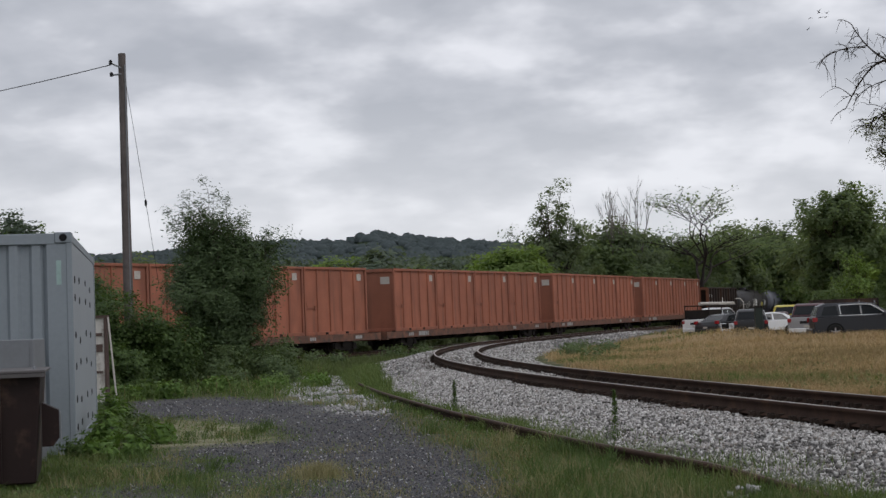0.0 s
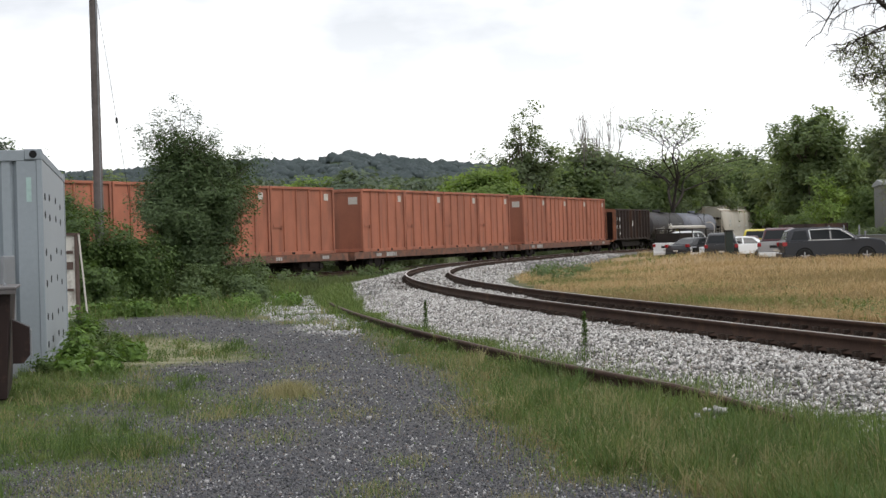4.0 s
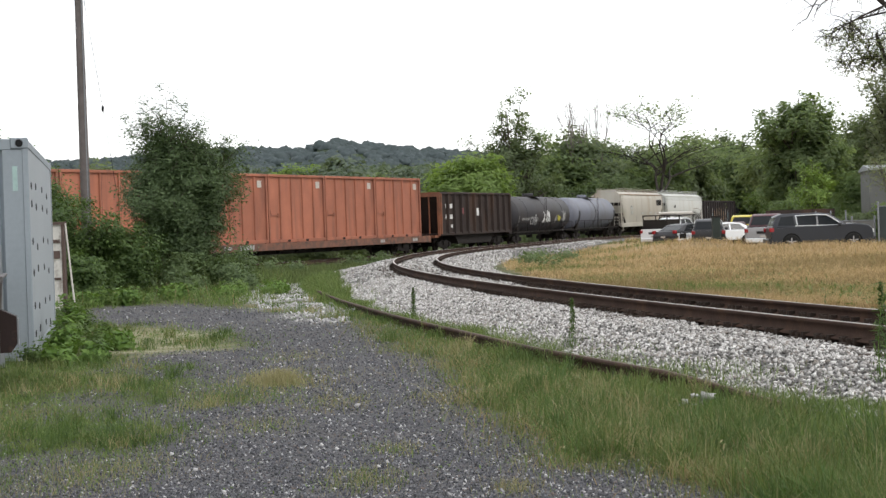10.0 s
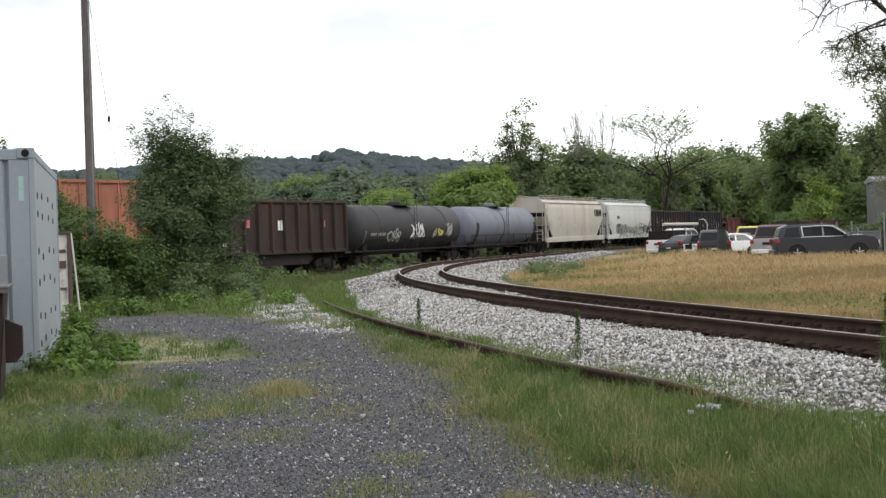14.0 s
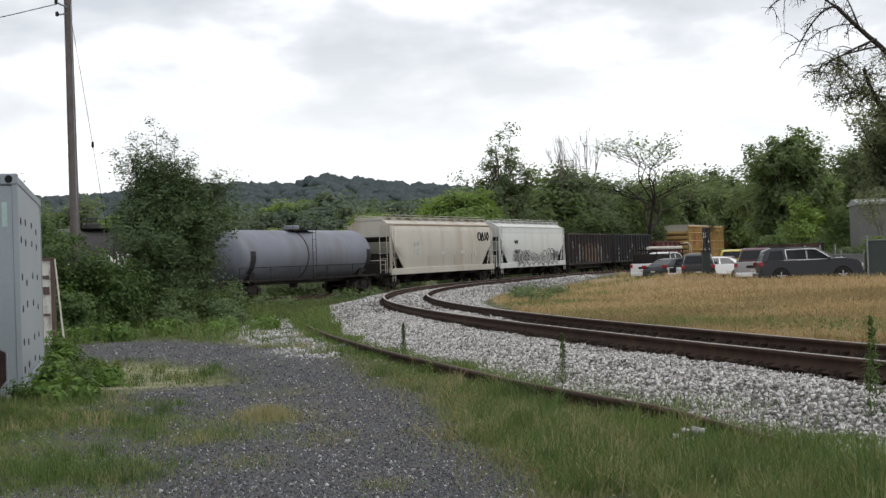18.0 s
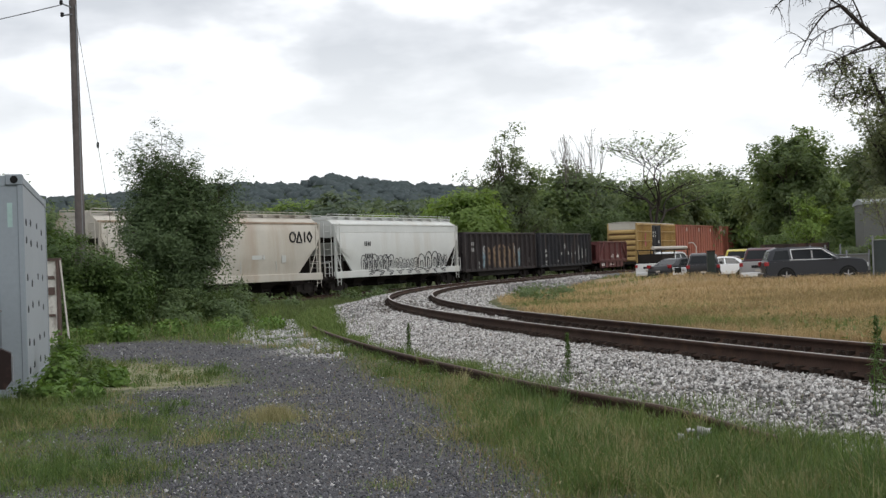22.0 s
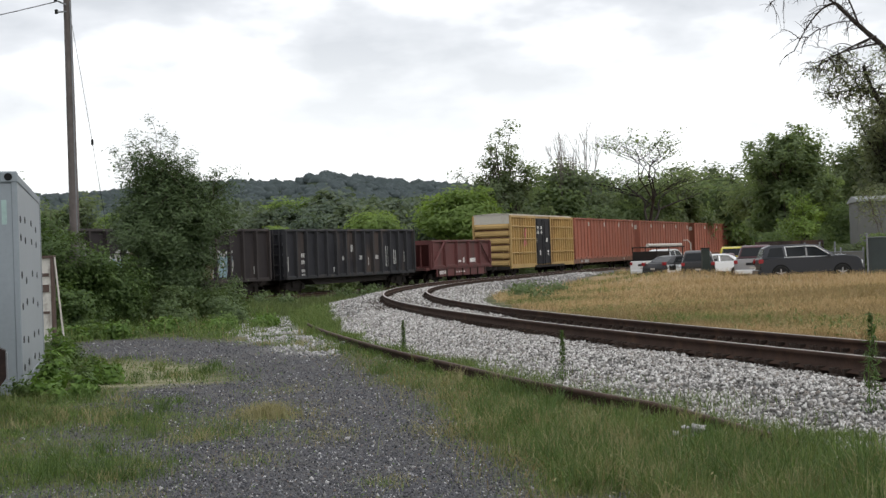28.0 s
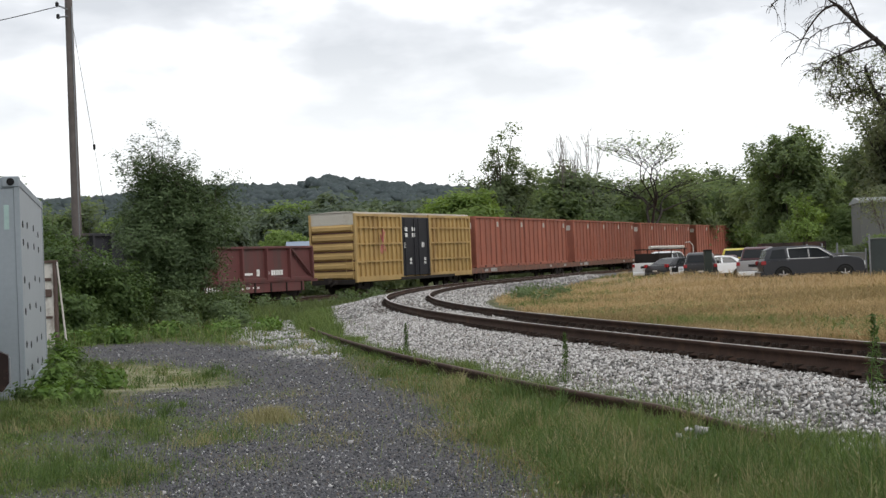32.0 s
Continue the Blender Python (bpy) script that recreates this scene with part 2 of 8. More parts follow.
M_ballast = speckled("pale_broken_ballast", [(0.0, (0.040, 0.036, 0.033)), (0.17, (0.20, 0.190, 0.178)), (0.36, (0.40, 0.385, 0.368)), (0.58, (0.57, 0.555, 0.535)), (0.80, (0.76, 0.745, 0.725)), (0.93, (0.25, 0.21, 0.175))])
M_gravel_bits = speckled("grey_gravel_stone", [(0.0, (0.012, 0.012, 0.015)), (0.28, (0.068, 0.069, 0.079)), (0.50, (0.125, 0.127, 0.143)), (0.72, (0.20, 0.198, 0.206)), (0.90, (0.55, 0.54, 0.54)), (0.955, (0.20, 0.15, 0.12))])
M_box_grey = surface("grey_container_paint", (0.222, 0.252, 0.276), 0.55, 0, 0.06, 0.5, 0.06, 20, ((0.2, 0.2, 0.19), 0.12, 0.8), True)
# Copy of the container grey, lightened for the light on its long side.
M_box_side = surface("lit_container_side", (0.285, 0.310, 0.332), 0.55, 0, 0.06, 0.5, 0.06, 20, ((0.27, 0.26, 0.24), 0.12, 0.8), True)
M_hole = surface("dark_hole", (0.012, 0.012, 0.012), 0.9, 0, 0.1, 3, 0, 20)
M_brown_bin = surface("brown_dumpster_steel", (0.018, 0.010, 0.009), 0.6, 0, 0.2, 1.5, 0.15, 20, ((0.10, 0.06, 0.04), 0.3, 2))
M_grey_steel = surface("dull_grey_steel", (0.20, 0.21, 0.225), 0.5, 0.3, 0.12, 2, 0.1, 20)
M_pole = surface("weathered_pole_wood", (0.115, 0.097, 0.092), 0.85, 0, 0.25, 5, 0.6, 14, ((0.06, 0.05, 0.045), 0.4, 3), True)
M_wire = surface("black_wire", (0.015, 0.015, 0.016), 0.6, 0, 0.1, 3, 0, 20)
M_board = surface("flaking_white_board", (0.55, 0.53, 0.49), 0.8, 0, 0.15, 3, 0.3, 20, ((0.12, 0.085, 0.065), 0.42, 4))
M_board_edge = surface("brown_board_frame", (0.085, 0.055, 0.045), 0.8, 0, 0.2, 3, 0.3, 20)
M_bark = surface("grey_brown_bark", (0.085, 0.068, 0.055), 0.9, 0, 0.25, 6, 0.6, 14)
M_dead = surface("dead_grey_wood", (0.17, 0.15, 0.135), 0.9, 0, 0.2, 6, 0.4, 14)
M_leaf_olive = leafy("olive_grey_leaves", (0.048, 0.080, 0.034), (0.140, 0.190, 0.082), 0.40)
M_leaf_dark = leafy("dark_green_leaves", (0.120, 0.182, 0.084), (0.205, 0.275, 0.118), 0.62)
M_leaf_olive_light = leafy("dull_olive_leaves", (0.125, 0.150, 0.095), (0.195, 0.220, 0.135), 0.6)
M_leaf_olive_tree = leafy("deep_olive_leaves", (0.034, 0.060, 0.026), (0.108, 0.155, 0.066), 0.36)
M_leaf_bush = leafy("deep_green_bush_leaves", (0.036, 0.070, 0.022), (0.105, 0.160, 0.048), 0.4)
M_leaf_mid = leafy("mid_green_leaves", (0.058, 0.108, 0.030), (0.140, 0.205, 0.058), 0.4)
M_leaf_light = leafy("light_green_leaves", (0.100, 0.175, 0.035), (0.215, 0.300, 0.075), 0.4)
# Wood greens greyed by distance haze put into the colour, bluer for far trees.
M_leaf_wood = leafy("muted_wood_leaves", (0.125, 0.178, 0.092), (0.205, 0.265, 0.130), 0.62)
M_leaf_wood_dark = leafy("muted_dark_wood_leaves", (0.120, 0.160, 0.096), (0.190, 0.236, 0.130), 0.62)
M_leaf_wood_far = leafy("haze_tinted_dark_leaves", (0.085, 0.118, 0.088), (0.112, 0.148, 0.108), 0.5)
M_leaf_wood_blue = leafy("haze_tinted_mid_leaves", (0.094, 0.126, 0.086), (0.134, 0.168, 0.112), 0.45)
M_leaf_willow = leafy("light_green_willow_leaves", (0.140, 0.215, 0.066), (0.250, 0.340, 0.110), 0.6)
M_bark_dark = surface("dark_bark", (0.036, 0.030, 0.026), 0.9, 0, 0.25, 6, 0.6, 14)
# Ridge foliage: distance haze is tinted into the leaf colour as blue.
M_leaf_far = leafy("haze_tinted_far_leaves", (0.094, 0.122, 0.130), (0.108, 0.137, 0.142), 0.5)
M_leaf_weed = leafy("weed_leaves", (0.055, 0.115, 0.024), (0.150, 0.240, 0.055), 0.4)
M_blade_green = leafy("green_grass_blades", (0.026, 0.058, 0.014), (0.170, 0.235, 0.074), 0.4, 0.55)
M_blade_yellow = leafy("yellow_green_grass_blades", (0.062, 0.088, 0.028), (0.185, 0.214, 0.084), 0.4, 0.6)
M_blade_pale = leafy("pale_seeding_grass", (0.17, 0.160, 0.075), (0.31, 0.28, 0.155), 0.3, 0.65)
M_blade_dull = leafy("dull_green_rank_grass", (0.050, 0.075, 0.026), (0.125, 0.155, 0.062), 0.4, 0.6)
M_blade_brown = leafy("brown_dry_grass", (0.150, 0.115, 0.058), (0.300, 0.225, 0.120), 0.3, 0.7)
M_blade_gold = leafy("golden_dry_grass", (0.26, 0.172, 0.092), (0.50, 0.372, 0.220), 0.3, 0.7)
M_glass = surface("dark_car_glass", (0.012, 0.014, 0.016), 0.12, 0, 0.1, 3, 0, 20)
M_glass.node_tree.nodes["Principled BSDF"].inputs["Specular IOR Level"].default_value = 0.28
M_tyre = surface("black_tyre", (0.018, 0.018, 0.018), 0.85, 0, 0.2, 6, 0.2, 40)
M_rim = surface("alloy_rim", (0.40, 0.40, 0.41), 0.35, 0.1, 0.1, 6, 0, 20)
M_chrome = surface("bright_trim", (0.70, 0.71, 0.72), 0.3, 0.4, 0.05, 5, 0, 20)
M_lamp_red = surface("red_lamp_lens", (0.27, 0.014, 0.018), 0.25, 0, 0.1, 5, 0, 20)
M_lamp_clear = surface("clear_lamp_lens", (0.6, 0.62, 0.64), 0.2, 0, 0.05, 5, 0, 20)


def car_paint(name, col):
    return surface(name, col, 0.30, 0.0, 0.04, 1.5, 0.0, 20)


P_graphite = car_paint("graphite_car_paint", (0.017, 0.019, 0.025))
P_white = car_paint("white_car_paint", (0.72, 0.73, 0.74))
P_black = car_paint("black_car_paint", (0.016, 0.016, 0.018))
P_maroon = car_paint("maroon_car_paint", (0.065, 0.014, 0.019))
P_silver = car_paint("silver_car_paint", (0.30, 0.30, 0.31))
P_yellow = car_paint("yellow_car_paint", (0.55, 0.46, 0.06))
M_fence = surface("grey_fence_cloth", (0.046, 0.056, 0.056), 0.8, 0, 0.15, 1.2, 0.1, 20)
M_green_box = surface("dark_green_box_paint", (0.028, 0.036, 0.032), 0.6, 0, 0.15, 2, 0.1, 20)
M_shed = surface("pale_grey_shed_wall", (0.135, 0.138, 0.132), 0.7, 0, 0.1, 1.0, 0.1, 15)
M_shed_roof = surface("light_shed_roof", (0.24, 0.255, 0.255), 0.6, 0, 0.1, 1.0, 0.1, 15)
M_blue_roof = surface("blue_grey_roof", (0.20, 0.245, 0.31), 0.6, 0, 0.08, 1.0, 0.05, 15)
# ---------------------------------------------------------------- geometry helpers
class Geo:
    """Collects simple solids into one mesh."""

    def __init__(self):
        self.v, self.f = [], []

    def add(self, verts, faces):
        k = len(self.v)
        self.v += [tuple(p) for p in verts]
        self.f += [tuple(i + k for i in q) for q in faces]
        return self

    def box(self, x0, x1, y0, y1, z0, z1):
        return self.add([(x, y, z) for x in (x0, x1) for y in (y0, y1) for z in (z0, z1)],
                        [(0, 1, 3, 2), (4, 6, 7, 5), (0, 4, 5, 1), (2, 3, 7, 6), (0, 2, 6, 4), (1, 5, 7, 3)])

    def prism(self, prof, a, b, axis="x"):
        """A closed profile of (u, w) run from a to b: axis x uses (y, z), axis y uses (x, z), axis z uses (x, y)."""
        n = len(prof)
        put = {"x": lambda t, u, w: (t, u, w), "y": lambda t, u, w: (u, t, w), "z": lambda t, u, w: (u, w, t)}[axis]
        vs = [put(t, u, w) for t in (a, b) for u, w in prof]
        fs = [(i, (i + 1) % n, n + (i + 1) % n, n + i) for i in range(n)]
        return self.add(vs, fs + [tuple(range(n))[::-1], tuple(range(n, 2 * n))])

    def tube(self, p0, p1, r0, r1=None, n=8, cap=True):
        r1 = r0 if r1 is None else r1
        a, b = Vector(p0), Vector(p1)
        d = (b - a).normalized()
        u = d.orthogonal().normalized()
        w = d.cross(u)
        vs = [c + (u * math.cos(k * math.tau / n) + w * math.sin(k * math.tau / n)) * r for c, r in ((a, r0), (b, r1)) for k in range(n)]
        fs = [(i, (i + 1) % n, n + (i + 1) % n, n + i) for i in range(n)]
        return self.add(vs, fs + ([tuple(range(n))[::-1], tuple(range(n, 2 * n))] if cap else []))

    def lathe(self, prof, n=24, axis="x", at=(0, 0, 0)):
        """(along, radius) pairs turned about an axis through at."""
        vs = []
        for t, r in prof:
            for k in range(n):
                c, s = r * math.cos(k * math.tau / n), r * math.sin(k * math.tau / n)
                p = {"x": (t, c, s), "y": (c, t, s), "z": (c, s, t)}[axis]
                vs.append((p[0] + at[0], p[1] + at[1], p[2] + at[2]))
        fs = [(j * n + i, j * n + (i + 1) % n, (j + 1) * n + (i + 1) % n, (j + 1) * n + i) for j in range(len(prof) - 1) for i in range(n)]
        return self.add(vs, fs + [tuple(range(n))[::-1], tuple(range((len(prof) - 1) * n, len(prof) * n))])

    def mesh(self, name, mat, bevel=0.0, smooth=False):
        me = bpy.data.meshes.new(name)
        bm = bmesh.new()
        vs = [bm.verts.new(p) for p in self.v]
        for q in self.f:
            try:
                bm.faces.new([vs[i] for i in q])
            except ValueError:
                pass
        bmesh.ops.recalc_face_normals(bm, faces=bm.faces)
        if bevel:
            bmesh.ops.bevel(bm, geom=[e for e in bm.edges if len(e.link_faces) == 2 and e.calc_face_angle(0) > 0.6], offset=bevel, segments=1, affect="EDGES", clamp_overlap=True)
        bm.to_mesh(me)
        bm.free()
        me.materials.append(mat)
        if smooth:
            me.shade_smooth()
            me.set_sharp_from_angle(angle=radians(40))
        return me


def part(name, geo, mat, parent=None, label="", bevel=0.0, smooth=False, at=None):
    me = geo if isinstance(geo, bpy.types.Mesh) else geo.mesh(name, mat, bevel, smooth)
    ob = new(name, me)
    if parent:
        ob.parent = parent
    if at is not None:
        ob.matrix_basis = at
    if label:
        ob["label"] = label
    return ob


def thing(name, label, category, at=None, group="", kind=""):
    ob = new(name)
    ob.empty_display_size = 0.2
    tagged(ob, label, category, group, kind)
    if at is not None:
        ob.matrix_basis = at
    return ob


def raw_mesh(name, verts, faces, mat):
    """A large mesh straight from arrays: verts (n, 3), faces (m, k)."""
    verts, faces = np.asarray(verts, np.float32), np.asarray(faces, np.int32)
    me = bpy.data.meshes.new(name)
    me.vertices.add(len(verts))
    me.vertices.foreach_set("co", verts.ravel())
    m, k = faces.shape
    me.loops.add(m * k)
    me.loops.foreach_set("vertex_index", faces.ravel())
    me.polygons.add(m)
    me.polygons.foreach_set("loop_start", np.arange(0, m * k, k, dtype=np.int32))
    me.update(calc_edges=True)
    me.materials.append(mat)
    return me


def spin(rng, n):
    """n random rotation matrices."""
    q = rng.normal(size=(n, 4))
    q /= np.linalg.norm(q, axis=1)[:, None]
    w, x, y, z = q.T
    return np.stack([np.stack([1 - 2 * (y * y + z * z), 2 * (x * y - z * w), 2 * (x * z + y * w)], 1),
                     np.stack([2 * (x * y + z * w), 1 - 2 * (x * x + z * z), 2 * (y * z - x * w)], 1),
                     np.stack([2 * (x * z - y * w), 2 * (y * z + x * w), 1 - 2 * (x * x + y * y)], 1)], 1)


def leaves_mesh(name, rng, centres, size, mat, flat=0.45, long=1.6, heart=None):
    """Folded diamond leaves, two triangles each, at the centres; with a heart they turn their faces outwards and up from it."""
    n = len(centres)
    a = rng.uniform(0, math.tau, n)
    tilt = rng.normal(0, flat, n)
    sz = size * rng.uniform(0.55, 1.35, n)
    d = np.stack([np.cos(a) * np.cos(tilt), np.sin(a) * np.cos(tilt), np.sin(tilt)], 1)
    u = np.stack([-np.sin(a), np.cos(a), rng.normal(0, 0.5, n)], 1)
    u /= np.linalg.norm(u, axis=1)[:, None]
    dip = np.stack([np.zeros(n), np.zeros(n), -0.25 * sz], 1)
    c = np.asarray(centres)
    if heart is not None:
        o = c - np.asarray(heart)
        o /= np.maximum(np.linalg.norm(o, axis=1), 1e-6)[:, None]
        nrm = 0.75 * o + np.array([0, 0, 0.45]) + rng.normal(0, 0.38, (n, 3))
        nrm /= np.linalg.norm(nrm, axis=1)[:, None]
        d = d - nrm * (d * nrm).sum(1)[:, None]
        d /= np.maximum(np.linalg.norm(d, axis=1), 1e-6)[:, None]
        u = np.cross(nrm, d)
        dip = -0.2 * nrm * sz[:, None]
    L = d * (sz * long / 2)[:, None]
    W = u * (sz / 2)[:, None]
    v = np.stack([c - L, c + W + dip * 0.4, c + L + dip, c - W + dip * 0.4], 1).reshape(-1, 3)
    i = np.arange(n)[:, None] * 4
    f = np.concatenate([i + [0, 1, 2], i + [0, 2, 3]], 1).reshape(-1, 3)
    return raw_mesh(name, v, f, mat)


def stones_mesh(name, rng, pts, size, mat):
    """Angular stones: squashed, jittered octahedra."""
    n = len(pts)
    base = np.array([(1, 0, 0), (-1, 0, 0), (0, 1, 0), (0, -1, 0), (0, 0, 1), (0, 0, -1)], float)
    fc = np.array([(0, 2, 4), (2, 1, 4), (1, 3, 4), (3, 0, 4), (2, 0, 5), (1, 2, 5), (3, 1, 5), (0, 3, 5)])
    v = base[None] * rng.uniform(0.6, 1.25, (n, 6, 1)) + rng.normal(0, 0.16, (n, 6, 3))
    v = v * np.stack([rng.uniform(0.7, 1.3, n), rng.uniform(0.6, 1.1, n), rng.uniform(0.4, 0.9, n)], 1)[:, None, :]
    v = np.einsum("nij,nkj->nki", spin(rng, n), v)
    sz = (np.asarray(size) * rng.uniform(0.6, 1.4, n))[:, None, None]
    v = v * sz + np.asarray(pts)[:, None, :]
    f = (np.arange(n)[:, None, None] * 6 + fc[None]).reshape(-1, 3)
    return raw_mesh(name, v.reshape(-1, 3), f, mat)


def blades_mesh(name, rng, pts, height, width, mat, lean=0.35):
    """Grass blades, each bent once (three triangles)."""
    n = len(pts)
    p = np.asarray(pts)
    h = np.asarray(height) * rng.uniform(0.5, 1.3, n)
    w = np.asarray(width) * rng.uniform(0.6, 1.3, n)
    a = rng.uniform(0, math.tau, n)
    b = rng.uniform(0, math.tau, n)
    l1 = np.abs(rng.normal(0, lean, n)) * h
    side = np.stack([np.cos(a), np.sin(a), np.zeros(n)], 1) * (w / 2)[:, None]
    bend = np.stack([np.cos(b), np.sin(b), np.zeros(n)], 1)
    up = np.array([0, 0, 1.0])
    mid = p + up * (h * 0.55)[:, None] + bend * (l1 * 0.35)[:, None]
    top = p + up * h[:, None] + bend * l1[:, None]
    v = np.stack([p - side, p + side, mid - side * 0.8, mid + side * 0.8, top], 1).reshape(-1, 3)
    i = np.arange(n)[:, None] * 5
    f = np.concatenate([i + [0, 1, 3], i + [0, 3, 2], i + [2, 3, 4]], 1).reshape(-1, 3)
    return raw_mesh(name, v, f, mat)
# ---------------------------------------------------------------- plan of the tracks
def run_of(step, lo, hi, bearing, at):
    """Points of a curve of given bearing (degrees from y, by distance), passing at = (x, y) at distance 0."""
    s = np.arange(lo, hi + step / 2, step)
    az = np.radians(bearing(s))
    dx, dy = np.sin(az) * step, np.cos(az) * step
    x = np.concatenate([[0], np.cumsum((dx[1:] + dx[:-1]) / 2)])
    y = np.concatenate([[0], np.cumsum((dy[1:] + dy[:-1]) / 2)])
    k = int(np.argmin(abs(s)))
    return s, x - x[k] + at[0], y - y[k] + at[1], az


# the line on which the train runs; distance 0 lies 110 m out, growing away from the eye
def main_bearing(s):
    u = np.clip(s, -60, 150) / 50
    return 21.52 - 5.945 * u + 5.939 * u ** 2 - 1.064 * u ** 3


MS, MX, MY, MAZ = run_of(0.5, -330, 430, main_bearing, (1.143, 110.0))
MZ = np.interp(MY, [40, 70, 85, 112, 165, 230, 400], [-0.11, -0.07, -0.02, 0.18, 0.54, 0.80, 1.0])


# the wye leg in the foreground, which joins the main line far off
def leg_bearing(s):
    u = np.clip(s, -12, 85) / 50
    b = -15.639 + 0.09 * u + 23.042 * u ** 2 - 7.689 * u ** 3
    return b + np.interp(s, [85, 100, 146], [0, -2.0, 7.5])


LS, LX, LY, LAZ = run_of(0.25, -40, 146, leg_bearing, (7.22, 5.474))
LZ = np.interp(LS, [-40, 0, 25, 50, 75, 100, 146], [0.34, 0.346, 0.421, 0.48, 0.52, 0.52, 0.56])


def main_at(s):
    return np.interp(s, MS, MX), np.interp(s, MS, MY), np.interp(s, MS, MZ), np.interp(s, MS, MAZ)


def leg_at(s):
    return np.interp(s, LS, LX), np.interp(s, LS, LY), np.interp(s, LS, LZ), np.interp(s, LS, LAZ)


# ---------------------------------------------------------------- ground
def wobble(x, y, k, seed=0):
    """Cheap smooth noise in about -1..1 with features of about k metres."""
    x, y = np.asarray(x) / k * 3 + seed * 1.7, np.asarray(y) / k * 3 - seed * 2.3
    return (np.sin(x * 1.0 + 1.3 * np.sin(y * 0.7)) + np.sin(y * 1.1 + 1.7 * np.sin(x * 0.6 + 2)) + np.sin((x + y) * 0.83 + 0.5) + np.sin((x - y) * 1.31 + 4)) / 4


def ridge(x, y):
    """The wooded ridge on the horizon."""
    d = np.maximum(y, 1.0)
    a = x / d
    top = np.interp(a, [-0.6, -0.30, -0.2345, -0.1355, -0.094, -0.084, -0.072, -0.03, 0.0, 0.03, 0.10, 0.2, 0.5], [41, 44, 46, 50.0, 48.0, 52.5, 52.5, 47.5, 44.5, 42, 37, 33, 31])
    rise = np.clip((y - 420) / 480, 0, 1)
    return top * rise * rise * (3 - 2 * rise) * np.where(y > 0, 1, 0)


def lie(x, y):
    """Height of the ground."""
    x, y = np.asarray(x, float), np.asarray(y, float)
    z = np.interp(y, [-60, 20, 60, 85, 112, 165, 300, 450], [0, 0, -0.02, -0.10, 0.06, 0.34, 0.8, 2.0])
    z = z + 0.03 * wobble(x, y, 9, 1) + 0.012 * wobble(x, y, 2.1, 2)
    z = z + np.where(x > 4, np.clip((x - 4) / 12, 0, 1), 0) * 0.10 * np.clip((y - 15) / 20, 0, 1)
    z = z - np.clip((12 - x) / 6, 0, 1) * np.interp(y, [58, 85, 112, 165, 230], [0, 0.20, 0.15, 0.09, 0])
    z = z + 0.20 * np.exp(-((x - 15) / 10) ** 2 - ((y - 64.0) / 3.6) ** 2)
    z = z + 0.60 * np.exp(-((x - 11.0) / 4.4) ** 2 - ((y - 74.5) / 4.5) ** 2)
    return z + ridge(x, y)


def inside(poly, x, y):
    """Which of the points lie in the outline."""
    x, y = np.asarray(x), np.asarray(y)
    r = np.zeros(x.shape, bool)
    for (x0, y0), (x1, y1) in zip(poly, poly[1:] + poly[:1]):
        if y0 == y1:
            continue
        r ^= ((y0 > y) != (y1 > y)) & (x < (x1 - x0) * (y - y0) / (y1 - y0) + x0)
    return r


DRIVE = [(2.3, -14), (2.1, 4), (1.71, 6.3), (1.5, 7.4), (1.25, 8.5), (0.76, 8.7), (0.51, 9.5), (0.31, 11.6), (0.06, 13.8), (-0.6, 17.8), (-1.2, 21.5), (-1.8, 25.2), (-2.6, 25.8),
         (-3.9, 29.7), (-6.2, 33.5), (-8.0, 32.5), (-6.6, 26.2), (-4.5, 24.2), (-3.0, 21.5), (-2.7, 18.9), (-4.0, 18.3), (-3.9, 17.4), (-3.0, 16.2), (-2.2, 14.9), (-1.5, 14.7),
         (-1.4, 12.6), (-1.9, 12.7), (-2.2, 12.1), (-2.1, 10.6), (-2.3, 9.6), (-2.5, 8.8), (-3.4, 7.0), (-4.0, -14)]
PATCHY = [(-1.2, 15.0), (-1.2, 12.4), (-1.9, 9.5), (-2.3, 7.6), (-4.2, 7.6), (-3.9, 11.5), (-3.6, 14.0), (-3.9, 16.6), (-3.0, 17.0), (-2.2, 15.6)]
YELLOW = [(-5.6, 23.5), (-4.9, 24.5), (-3.5, 22.4), (-2.9, 18.5), (-3.5, 17.9), (-4.5, 19.2)]
SPILL = [(-6.3, 40.9), (-5.8, 48.0), (-3.4, 41.0), (-2.2, 31.0), (-1.7, 23.4), (-2.7, 24.8), (-4.5, 33.0)]


def leg_side(x, y):
    """Signed distance from the wye leg's centre (plus: inside of the curve) and distance along it."""
    x, y = np.asarray(x, float), np.asarray(y, float)
    yy = np.clip(y, LY[0], LY[-1])
    cx, az, s = np.interp(yy, LY, LX), np.interp(yy, LY, LAZ), np.interp(yy, LY, LS)
    return (x - cx) * np.cos(az), s


def main_side(x, y):
    yy = np.clip(np.asarray(y, float), MY[0], MY[-1])
    return (np.asarray(x, float) - np.interp(yy, MY, MX)) * np.cos(np.interp(yy, MY, MAZ))


